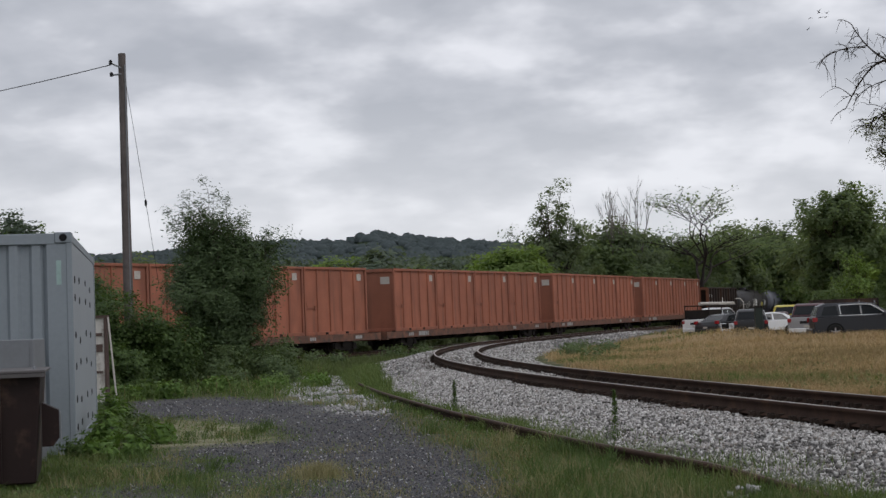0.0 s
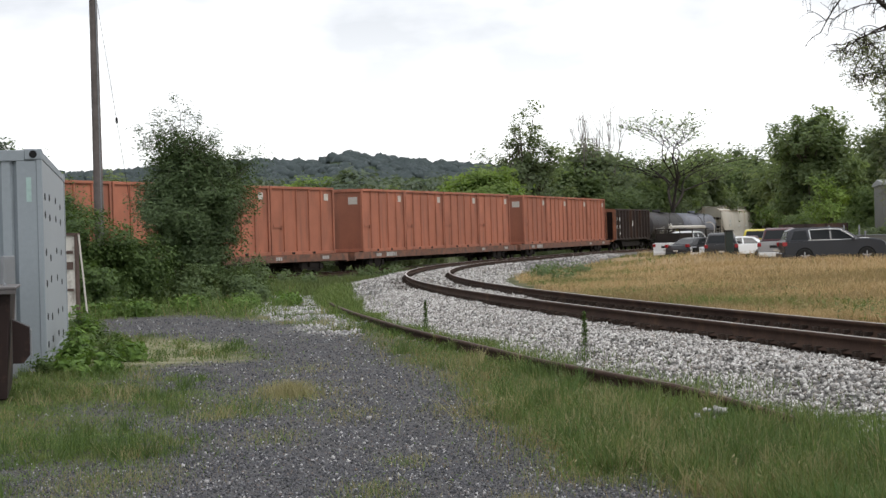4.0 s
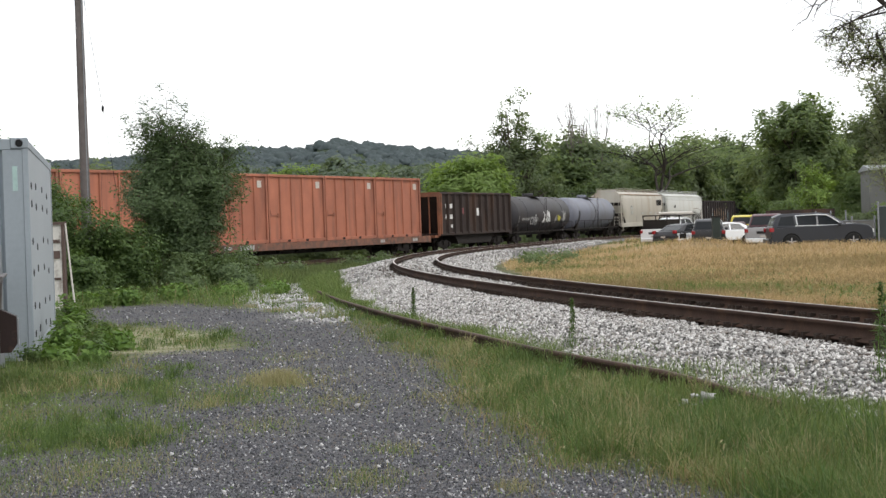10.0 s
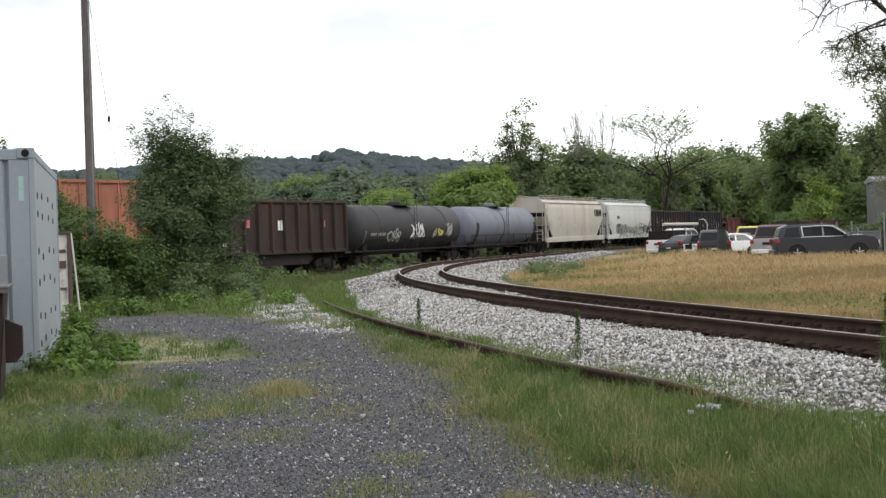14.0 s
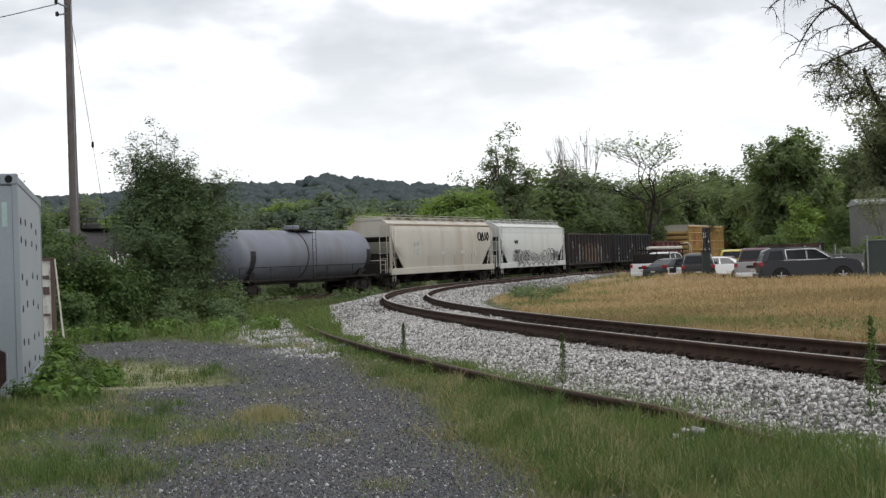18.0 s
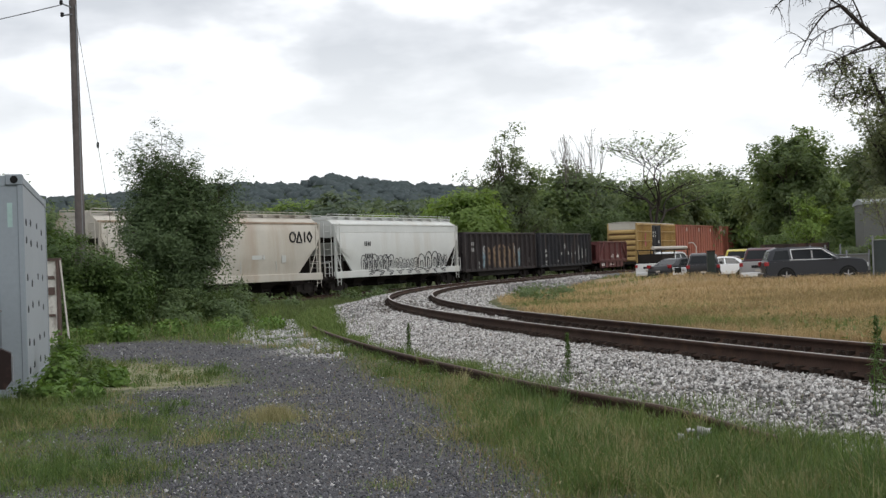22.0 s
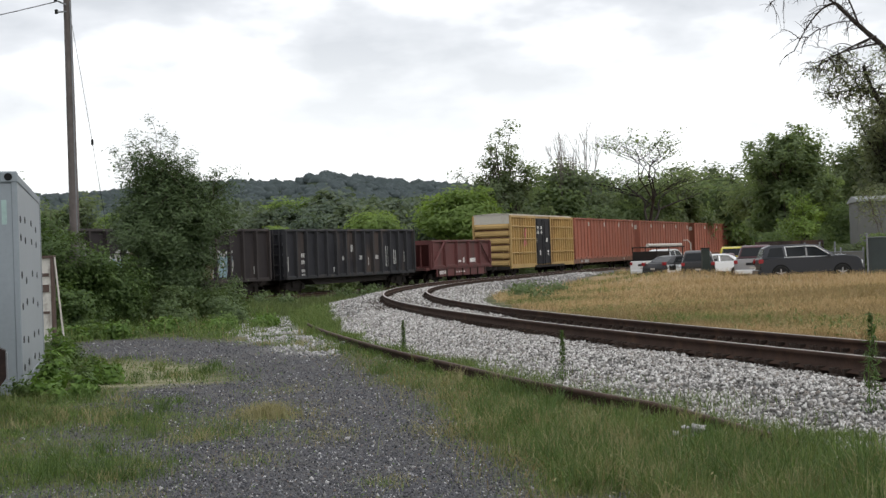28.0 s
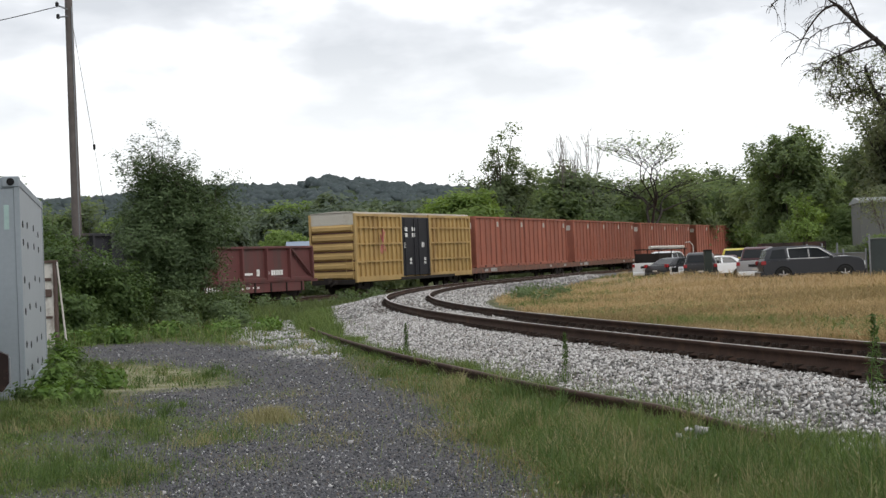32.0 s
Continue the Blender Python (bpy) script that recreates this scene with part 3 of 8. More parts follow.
def cover(x, y):
    """Weights of the ground's covers: gravel drive, spilt pale stone, dry golden field, yellowed turf."""
    x, y = np.asarray(x, float), np.asarray(y, float)
    jx, jy = x + 0.22 * wobble(x, y, 1.1, 3) + 0.16 * wobble(x, y, 0.4, 4), y + 0.6 * wobble(x, y, 2.0, 5) + 0.2 * wobble(x, y, 0.5, 6)
    drive = inside(DRIVE, jx, jy) | (inside(PATCHY, jx, jy) & (wobble(x, y, 1.1, 41) + 0.9 * wobble(x, y, 0.37, 42) > -0.15 + 0.12 * (-x - 2.0)))
    spill = inside(SPILL, jx, jy) & (wobble(x, y, 1.6, 6) > -0.25)
    side, _ = leg_side(x, y)
    gold = (side > 3.3 + 0.8 * wobble(x, y, 3, 7)) & (y > 14) & (main_side(x, y) > 3.0)
    yellow = inside(YELLOW, jx, jy)
    return drive, spill, gold, yellow


def graded(breaks):
    out = []
    for a, b, st in breaks:
        out.append(np.arange(a, b, st))
    return np.concatenate(out + [np.array([breaks[-1][1]])])


GXS = graded([(-2500, -400, 150), (-400, -100, 20), (-100, -30, 3.5), (-30, -10, 0.8), (-10, 8, 0.22), (8, 40, 0.8), (40, 130, 4), (130, 400, 20), (400, 2500, 150)])
GYS = graded([(-400, -60, 40), (-60, -6, 3), (-6, 4, 0.7), (4, 42, 0.25), (42, 120, 0.9), (120, 260, 5), (260, 1200, 25), (1200, 3000, 150)])
GX, GY = np.meshgrid(GXS, GYS)
gx, gy = GX.ravel(), GY.ravel()
gz = lie(gx, gy)
nx, ny = len(GXS), len(GYS)
ii = (np.arange(ny - 1)[:, None] * nx + np.arange(nx - 1)[None]).ravel()
gfaces = np.stack([ii, ii + 1, ii + nx + 1, ii + nx], 1)

M_ground, gN, gL, gB = node_group("ground_soil_gravel_turf")
gnt = M_ground.node_tree


def ground_attr(name):
    n = gN.new("ShaderNodeAttribute")
    n.attribute_name = name
    return n.outputs["Fac"]


turf = mixed(gnt, noise_of(gnt, 0.8, 6, 0.65, coords="Position", lo=0.3, hi=0.7), (0.045, 0.066, 0.020), (0.098, 0.108, 0.042))
turf = mixed(gnt, noise_of(gnt, 14.0, 4, 0.6, coords="Position", lo=0.35, hi=0.75), turf, (0.060, 0.055, 0.030))
grit_v = gN.new("ShaderNodeTexVoronoi")
grit_v.inputs["Scale"].default_value = 62.0
gL.new(gN.new("ShaderNodeNewGeometry").outputs["Position"], grit_v.inputs["Vector"])
grit_h = gN.new("ShaderNodeSeparateColor")
gL.new(grit_v.outputs["Color"], grit_h.inputs[0])
grit = mixed(gnt, grit_h.outputs[0], (0.034, 0.035, 0.041), (0.155, 0.158, 0.174))
grit = mixed(gnt, grit_v.outputs["Distance"], grit, (0.045, 0.043, 0.043))
grit = mixed(gnt, noise_of(gnt, 0.9, 5, 0.6, coords="Position", lo=0.35, hi=0.75), grit, mixed(gnt, 0.5, grit, (0.14, 0.13, 0.115)))
pale = mixed(gnt, noise_of(gnt, 22.0, 3, 0.6, coords="Position", lo=0.3, hi=0.7), (0.12, 0.115, 0.105), (0.42, 0.41, 0.40))
gold_c = mixed(gnt, noise_of(gnt, 0.35, 5, 0.6, coords="Position", lo=0.3, hi=0.7), (0.20, 0.145, 0.075), (0.34, 0.25, 0.14))
yel_c = mixed(gnt, noise_of(gnt, 3.0, 5, 0.65, coords="Position", lo=0.3, hi=0.7), (0.13, 0.14, 0.052), (0.32, 0.295, 0.21))
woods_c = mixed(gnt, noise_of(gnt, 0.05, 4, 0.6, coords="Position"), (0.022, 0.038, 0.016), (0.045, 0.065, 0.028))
gc = mixed(gnt, ground_attr("gold"), turf, gold_c)
gc = mixed(gnt, ground_attr("yellow"), gc, yel_c)
gc = mixed(gnt, ground_attr("drive"), gc, grit)
gc = mixed(gnt, ground_attr("spill"), gc, pale)
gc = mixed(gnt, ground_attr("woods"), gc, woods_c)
gL.new(gc, gB.inputs["Base Color"])
gB.inputs["Roughness"].default_value = 0.95
gB.inputs["Specular IOR Level"].default_value = 0.2
g_bump = gN.new("ShaderNodeBump")
g_bump.inputs["Strength"].default_value, g_bump.inputs["Distance"].default_value = 0.6, 0.02
gL.new(grit_v.outputs["Distance"], g_bump.inputs["Height"])
gL.new(g_bump.outputs[0], gB.inputs["Normal"])

ground_me = raw_mesh("ground", np.stack([gx, gy, gz], 1), gfaces, M_ground)
soft = np.random.default_rng(4)
c_drive, c_spill, c_gold, c_yellow = np.mean([cover(gx + soft.normal(0, 0.16, gx.shape), gy + soft.normal(0, 0.35, gx.shape)) for _ in range(7)], axis=0)
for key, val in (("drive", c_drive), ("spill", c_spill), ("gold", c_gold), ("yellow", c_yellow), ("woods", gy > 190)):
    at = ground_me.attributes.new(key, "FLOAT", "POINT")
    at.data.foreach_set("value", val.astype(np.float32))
ground_me.shade_smooth()
ground = tagged(new("ground", ground_me), "gravel yard, green turf and golden dry field running to wooded hills", "ground", kind="structure")


# ---------------------------------------------------------------- tracks
RAIL_PROFILE = [(-0.075, -0.175), (0.075, -0.175), (0.075, -0.163), (0.012, -0.140), (0.010, -0.048), (0.036, -0.038), (0.037, -0.008), (0.030, -0.001),
                (-0.030, -0.001), (-0.037, -0.008), (-0.036, -0.038), (-0.010, -0.048), (-0.012, -0.140), (-0.075, -0.163)]


def sweep(prof, x, y, z, az, shift, name, mat, tilt=0.0, closed=True):
    """A profile of (across, up) swept along a line shifted sideways."""
    pr = np.array(prof)
    nx_, ny_ = np.cos(az), -np.sin(az)
    u = pr[:, 0][None] + shift
    v = np.stack([x[:, None] + nx_[:, None] * u, y[:, None] + ny_[:, None] * u, z[:, None] + pr[:, 1][None] + tilt + 0 * u], 2)
    n, k = len(x), len(prof)
    i = (np.arange(n - 1)[:, None] * k + np.arange(k if closed else k - 1)[None])
    j = np.arange(n - 1)[:, None] * k + (np.arange(k if closed else k - 1)[None] + 1) % k
    f = np.stack([i, j, j + k, i + k], 2).reshape(-1, 4)
    return raw_mesh(name, v.reshape(-1, 3), f, mat)


def build_track(name, label, pts, lo, hi, tilt):
    s = np.arange(lo, hi, 0.5)
    x, y, z, az = pts(s)
    t = thing(name, label, "railway track", kind="structure")
    for sg in (-1, 1):
        rail = part("rail", sweep(RAIL_PROFILE, x, y, z, az, sg * 0.7525, "rail", M_rail, -sg * tilt / 2), M_rail, t)
        part("running_surface", sweep([(-0.018, -0.001), (-0.018, 0.003), (0.018, 0.003), (0.018, -0.001)], x, y, z, az, sg * 0.7525, "running_surface", M_rail_top, -sg * tilt / 2), M_rail_top, rail,
             "brightly worn rail head")
    return t


leg_track = build_track("track_leg", "rusty railway track curving over pale ballast", leg_at, -20, 145, 0.03)
main_track = build_track("track_main", "railway track under the passing freight train", main_at, -120, 200, 0.0)

tie_geo = Geo().box(-1.30, 1.30, -0.115, 0.115, -0.36, -0.185)
for sg in (-1, 1):
    tie_geo.box(sg * 0.7525 - 0.17, sg * 0.7525 + 0.17, -0.09, 0.09, -0.186, -0.172)
    for dx in (-0.11, 0.11):
        for dy in (-0.05, 0.05):
            tie_geo.box(sg * 0.7525 + dx - 0.018, sg * 0.7525 + dx + 0.018, dy - 0.016, dy + 0.016, -0.175, -0.125)
    for sd in (-1, 1):
        tie_geo.box(sg * 0.7525 - 0.10, sg * 0.7525 + 0.10, sd * 0.125 - 0.02, sd * 0.125 + 0.02, -0.19, -0.12)
tie_me = tie_geo.mesh("tie", M_tie)
rng = np.random.default_rng(5)


def lay_ties(track, pts, lo, hi, step, deep):
    for s in np.arange(lo, hi, step):
        x, y, z, az = pts(s + rng.normal(0, 0.02))
        part("tie", tie_me, M_tie, track, at=pose(x, y, z - deep, 0, 0, -math.degrees(az) + rng.normal(0, 0.8)))


lay_ties(leg_track, leg_at, -6, 120, 0.54, 0.0)
lay_ties(main_track, main_at, -60, 30, 0.60, 0.02)


def bed(name, label, pts, lo, hi, left, right, mat, drop, dip=0.0):
    """A ballast bank along a track: crown just under the ties' tops, shoulders falling to the ground."""
    s = np.arange(lo, hi, 0.35)
    x, y, z, az = pts(s)
    us = np.concatenate([np.linspace(-left, -1.75, 9), np.linspace(-1.35, 1.35, 7), np.linspace(1.75, right, 7)])
    nx_, ny_ = np.cos(az), -np.sin(az)
    PX = x[:, None] + nx_[:, None] * us[None]
    PY = y[:, None] + ny_[:, None] * us[None]
    crown = (z - drop)[:, None] + 0 * PX
    g = lie(PX, PY) - 0.05
    k = np.where(us < 0, np.clip((-us - 1.75) / (left - 1.75), 0, 1), np.clip((us - 1.75) / (right - 1.75), 0, 1))[None]
    k = k ** 0.8
    PZ = crown * (1 - k) + g * k + 0.02 * wobble(PX, PY, 0.5, 8) + 0.02 * wobble(PX, PY, 1.7, 9)
    PZ = PZ - dip * ((us > -0.6) & (us < 1.0))[None] * np.clip((28 - s) / 6, 0, 1)[:, None]
    n, m = PX.shape
    i = (np.arange(n - 1)[:, None] * m + np.arange(m - 1)[None]).ravel()
    me = raw_mesh(name, np.stack([PX, PY, PZ], 2).reshape(-1, 3), np.stack([i, i + 1, i + m + 1, i + m], 1), mat)
    return tagged(new(name, me), label, "ballast", kind="structure"), (s, us, PX, PY, PZ)


# Pale ballast's bed is darkened to paint in shade between the stones.
M_bed = surface("ballast_bed_gap_shade", (0.10, 0.097, 0.094), 0.95, 0, 0.2, 12, 0.8, 45, ((0.07, 0.065, 0.06), 0.45, 30))
M_bed_old = surface("old_dark_ballast", (0.060, 0.054, 0.046), 0.95, 0, 0.25, 8, 0.8, 40, ((0.05, 0.06, 0.025), 0.5, 2))
leg_bed, LEG_GRID = bed("ballast_leg", "bank of pale crushed-stone ballast", leg_at, -20, 145, 3.6, 3.0, M_bed, 0.20, 0.09)
# Dark ballast widened on the far side, also standing for shade under the train.
main_bed, MAIN_GRID = bed("ballast_main", "old weedy ballast of the main line", main_at, -120, 200, 5.2, 3.4, M_bed_old, 0.22)


def strew(grid, rng, n, s0, s1, u0, u1, power=1.0):
    """Random points on a ballast bank."""
    s, us, PX, PY, PZ = grid
    a = s0 + (s1 - s0) * rng.random(n) ** power
    b = rng.uniform(u0, u1, n)
    i = np.interp(a, s, np.arange(len(s)))
    j = np.interp(b, us, np.arange(len(us)))
    i0, j0 = np.clip(i.astype(int), 0, len(s) - 2), np.clip(j.astype(int), 0, len(us) - 2)
    di, dj = i - i0, j - j0
    pick = lambda P: (P[i0, j0] * (1 - di) + P[i0 + 1, j0] * di) * (1 - dj) + (P[i0, j0 + 1] * (1 - di) + P[i0 + 1, j0 + 1] * di) * dj
    return np.stack([pick(PX), pick(PY), pick(PZ)], 1)


rng = np.random.default_rng(11)
st = np.concatenate([strew(LEG_GRID, rng, 112000, 1, 34, -3.6, 1.5), strew(LEG_GRID, rng, 16000, 34, 75, -3.4, 3.0), strew(LEG_GRID, rng, 4000, 75, 120, -3.0, 2.6)])
size = np.interp(st[:, 1], [10, 35, 80, 120], [0.0215, 0.031, 0.058, 0.082])
st[:, 2] += 0.010
st_side = leg_side(st[:, 0], st[:, 1])[0]
keep = (np.abs(np.abs(st_side) - 0.7525) > 0.12) & ~((st_side > 0.1) & (st_side < 0.75) & (st[:, 1] < 30))
tagged(new("ballast_stones", stones_mesh("ballast_stones", rng, st[keep], size[keep], M_ballast)), "loose pale grey crushed ballast stones", "ballast", kind="stuff")
# the abandoned single rail half sunk in the grass
rs = np.arange(6.2, 32, 0.5)
rx_, ry_, _, raz = leg_at(rs)
roff = np.interp(rs, [5, 8.5, 12, 32], [3.10, 3.18, 3.38, 3.40])
rx2, ry2 = rx_ - np.cos(raz) * roff, ry_ + np.sin(raz) * roff
rz2 = np.interp(rs, [6.2, 8.5], [0.05, 0.14]) + 0.008 * wobble(rx2, ry2, 6, 3)
old = thing("abandoned_rail", "single rusty rail half buried in grass beside ballast", "rail")
for k in range(0, len(rs) - 1, 17):
    w_ = slice(k, min(k + 18, len(rs)))
    length = part("rail", sweep(RAIL_PROFILE, rx2[w_], ry2[w_], rz2[w_], raz[w_], 0.0, "old_rail", M_rail), M_rail, old)
    part("rail_top", sweep([(-0.026, -0.001), (-0.024, 0.004), (0.024, 0.004), (0.026, -0.001)], rx2[w_], ry2[w_], rz2[w_], raz[w_], 0.0, "old_rail_top", M_rail_rust), M_rail_rust, length, "rust-brown pitted rail top")
    e_ = w_.stop - 1
    if e_ < len(rs) - 1:
        bar = Geo().box(-0.028, 0.028, -0.30, 0.30, -0.135, -0.055)
        for d_ in (-0.22, -0.08, 0.08, 0.22):
            bar.tube((-0.05, d_, -0.095), (0.05, d_, -0.095), 0.016, n=6)
        part("joint_bar", bar, M_rail, old, "bolted rusty joint bar", at=pose(rx2[e_], ry2[e_], rz2[e_], 0, 0, -math.degrees(raz[e_])))
# ---------------------------------------------------------------- freight train: cars face +x, +y is the side seen, z from the rail head
def add_trucks(car, xs, base=0.9):
    """Two-axle trucks under a car, each a part with its own wheelsets."""
    for x in xs:
        g = Geo().box(x - 0.35, x + 0.35, -1.2, 1.2, 0.42, 0.72)
        for sy in (-1, 1):
            g.prism([(x - 1.15, 0.40), (x - 0.75, 0.40), (x - 0.35, 0.22), (x + 0.35, 0.22), (x + 0.75, 0.40), (x + 1.15, 0.40), (x + 1.15, 0.60), (x + 0.45, 0.78), (x - 0.45, 0.78), (x - 1.15, 0.60)],
                    sy * 1.0 - 0.08, sy * 1.0 + 0.08, "y")
            for dx in (-base, base):
                g.box(x + dx - 0.16, x + dx + 0.16, sy * 1.08 - 0.07, sy * 1.08 + 0.07, 0.30, 0.60)
        truck = part("truck", g, M_under, car, "grimy cast-steel truck")
        for dx in (-base, base):
            w = Geo().tube((x + dx, -0.9, 0.42), (x + dx, 0.9, 0.42), 0.08)
            for sy in (-1, 1):
                w.lathe([(sy * 0.69, 0.44), (sy * 0.715, 0.44), (sy * 0.72, 0.42), (sy * 0.83, 0.415), (sy * 0.835, 0.32), (sy * 0.80, 0.30), (sy * 0.80, 0.1)], 20, "y", (x + dx, 0, 0.42))
            part("wheelset", w, M_wheel, truck, smooth=True)


def add_couplers(car, ends):
    for x, d in ends:
        g = Geo().box(min(x, x + d * 0.75), max(x, x + d * 0.75), -0.09, 0.09, 0.75, 0.95).box(x + d * 0.7 - 0.12, x + d * 0.7 + 0.12, -0.17, 0.17, 0.68, 1.0)
        g.tube((x + d * 0.1, 0.35, 0.82), (x + d * 0.75, 0.25, 0.45), 0.03, n=6)
        part("coupler", g, M_under, car)


def ladder(g, x, y, z0, z1, w=0.45, along="x", n=5, r=0.018):
    """Two stiles and rungs, standing in the plane of the side (along x) or of the end (along y)."""
    put = (lambda u, z: (x + u, y, z)) if along == "x" else (lambda u, z: (x, y + u, z))
    for u in (-w / 2, w / 2):
        g.tube(put(u, z0), put(u, z1), r * 1.4, n=5)
    for k in range(n):
        z = z0 + (z1 - z0) * (k + 0.5) / n
        g.tube(put(-w / 2, z), put(w / 2, z), r, n=5)


def bars(g, x, y, z, widths, h, gap=0.06, lines=1, lead=0.12):
    """Writing that cannot be read: short upright strokes in rows on a side at y."""
    for ln in range(lines):
        u = x
        for w in widths:
            g.box(u - w, u, y, y + 0.012, z - ln * (h + lead), z - ln * (h + lead) + h)
            u -= w + gap
    return g


# --- waste containers and the flatcars under them
CL, CW, CH = 5.93, 2.50, 3.80


def make_container(paint, paint_end, label):
    c = thing("waste_container", label, "container", group="waste containers on the train")
    hx, hy = CL / 2, CW / 2
    fr = Geo()
    for sx in (-1, 1):
        for sy in (-1, 1):
            fr.box(sx * hx - 0.07, sx * hx + 0.07, sy * hy - 0.07, sy * hy + 0.07, 0.0, CH)
    for sy in (-1, 1):
        fr.box(-hx, hx, sy * hy - 0.07, sy * hy + 0.07, 0.0, 0.19)
        fr.box(-hx, hx, sy * hy - 0.07, sy * hy + 0.08, CH - 0.14, CH)
    for sx in (-1, 1):
        fr.box(sx * hx - 0.07, sx * hx + 0.07, -hy, hy, 0.0, 0.2)
        fr.box(sx * hx - 0.07, sx * hx + 0.07, -hy, hy, CH - 0.18, CH)
    part("frame", fr, paint, c, bevel=0.012)
    part("roof", Geo().prism([(-hy, CH - 0.05), (hy, CH - 0.05), (hy * 0.5, CH + 0.02), (-hy * 0.5, CH + 0.02)], -hx, hx), paint, c)
    part("floor", Geo().box(-hx, hx, -hy, hy, 0.05, 0.15), M_under, c)
    for sy in (-1, 1):
        g = Geo().box(-hx + 0.05, hx - 0.05, min(sy * (hy - 0.05), sy * (hy - 0.02)), max(sy * (hy - 0.05), sy * (hy - 0.02)), 0.15, CH - 0.1)
        side = part("side_wall", g, paint, c)
        n = 5
        for k in range(1, n):
            x = -hx + CL * k / n
            y0, y1 = sorted((sy * (hy - 0.022), sy * (hy + 0.055)))
            part("rib", Geo().prism([(x - 0.065, y0 if sy > 0 else y1), (x + 0.065, y0 if sy > 0 else y1), (x + 0.045, y1 if sy > 0 else y0), (x - 0.045, y1 if sy > 0 else y0)], 0.18, CH - 0.14, "z"), paint, side)
        if sy > 0:
            # Shade painted along one flank of each rib and at the end gap.
            for k in range(n + 1):
                x = -hx + CL * k / n
                x0, x1 = (x - 0.125, x - 0.066) if 0 < k < n else ((x - 0.135, x - 0.070) if k == 0 else (x - 0.125, x - 0.071))
                z0 = 0.19 if k else 0.02
                part("weld_seam", Geo().box(x0, x1, hy - 0.024, hy - 0.014 if k else hy + 0.02, z0, CH - 0.145), M_shade_line, side, "dark strip painted as the shade beside rib and gap")
            lk = Geo().box(hx - 0.95, hx - 0.12, hy + 0.0, hy + 0.03, 1.50, 1.55).box(hx - 0.98, hx - 0.86, hy, hy + 0.06, 1.42, 1.63)
            lk.tube((hx - 0.2, hy + 0.02, 1.52), (hx - 0.05, hy + 0.02, 2.1), 0.025, n=6)
            part("latch_bar", lk, paint_end, side)
            part("placard", Geo().box(-hx + 0.46, -hx + 0.86, hy + 0.0, hy + 0.02, CH - 0.74, CH - 0.36), M_placard, side, "small white number placard")
            for px in (-0.9, 1.05):
                part("fork_pocket", Geo().box(px - 0.13, px + 0.13, hy + 0.03, hy + 0.084, 0.03, 0.15), M_hole, side, "dark fork pocket")
    for sx in (-1, 1):
        x0, x1 = sorted((sx * (hx - 0.06), sx * (hx - 0.02)))
        end = part("end_door", Geo().box(x0, x1, -hy + 0.06, hy - 0.06, 0.18, CH - 0.16), paint_end, c)
        part("placard", Geo().box(*sorted((sx * (hx - 0.01), sx * (hx + 0.012))), 0.35, 0.95, CH - 0.92, CH - 0.48), M_placard, end, "small white number placard")
    return c


def make_flatcar(paint, label):
    c = thing("flatcar", label, "freight car", group="container flatcars")
    L = 26.9
    g = Geo().box(-L / 2, L / 2, -1.32, 1.32, 1.0, 1.10)
    part("deck", g, paint, c)
    for sy in (-1, 1):
        y0, y1 = sorted((sy * 1.28, sy * 1.36))
        part("side_sill", Geo().box(-L / 2, L / 2, y0, y1, 0.72, 1.12), paint, c, "rust-stained orange side sill", bevel=0.01)
    part("centre_sill", Geo().prism([(-8.4, 0.98), (8.4, 0.98), (7.0, 0.45), (-7.0, 0.45)], -0.35, 0.35, "y"), M_under, c)
    for x in (-L / 2, L / 2):
        part("end_sill", Geo().box(x - 0.08, x + 0.08, -1.35, 1.35, 0.66, 1.12), paint, c)
    for x in np.linspace(-8, 8, 9):
        part("cross_bearer", Geo().prism([(-1.28, 1.0), (1.28, 1.0), (0.4, 0.5), (-0.4, 0.5)], x - 0.05, x + 0.05), M_under, c)
    mk = Geo()
    bars(mk, 10.6, 1.361, 0.82, (0.16, 0.16, 0.22), 0.2)
    bars(mk, 9.2, 1.361, 0.80, (0.3, 0.2, 0.3, 0.22, 0.16), 0.26)
    bars(mk, -6.5, 1.361, 0.84, (0.14, 0.14, 0.14), 0.18)
    bars(mk, -10.9, 1.361, 0.84, (0.2, 0.12, 0.2), 0.18)
    part("stencil", mk, M_chalk, c, "faded white stencilled marks")["kind"] = "stuff"
    for x in (-9.24 - 3.0, -6.2, -3.1, 0.0, 3.1, 6.2, 9.24 + 3.0):
        for sy in (-1, 1):
            part("container_pedestal", Geo().box(x - 0.14, x + 0.14, sy * 1.2 - 0.1, sy * 1.2 + 0.1, 1.1, 1.18), M_under, c)
    add_trucks(c, (-10.2, 10.2))
    add_couplers(c, ((L / 2, 1), (-L / 2, -1)))
    br = Geo().tube((L / 2 - 0.15, -0.9, 1.1), (L / 2 - 0.15, -0.9, 1.9), 0.03, n=6).lathe([(0.0, 0.02), (0.02, 0.24), (0.05, 0.24), (0.07, 0.02)], 12, "x", (L / 2 - 0.1, -0.9, 1.8))
    part("brake_wheel", br, M_under, c)
    return c


CONT_A = make_container(M_orange, M_orange_end, "tall ribbed orange steel waste container on a flatcar")
CONT_B = make_container(M_red_orange, M_red_orange, "tall ribbed faded red waste container on a flatcar")
FLAT_A = make_flatcar(M_deck, "long rust-stained orange flatcar carrying four waste containers")


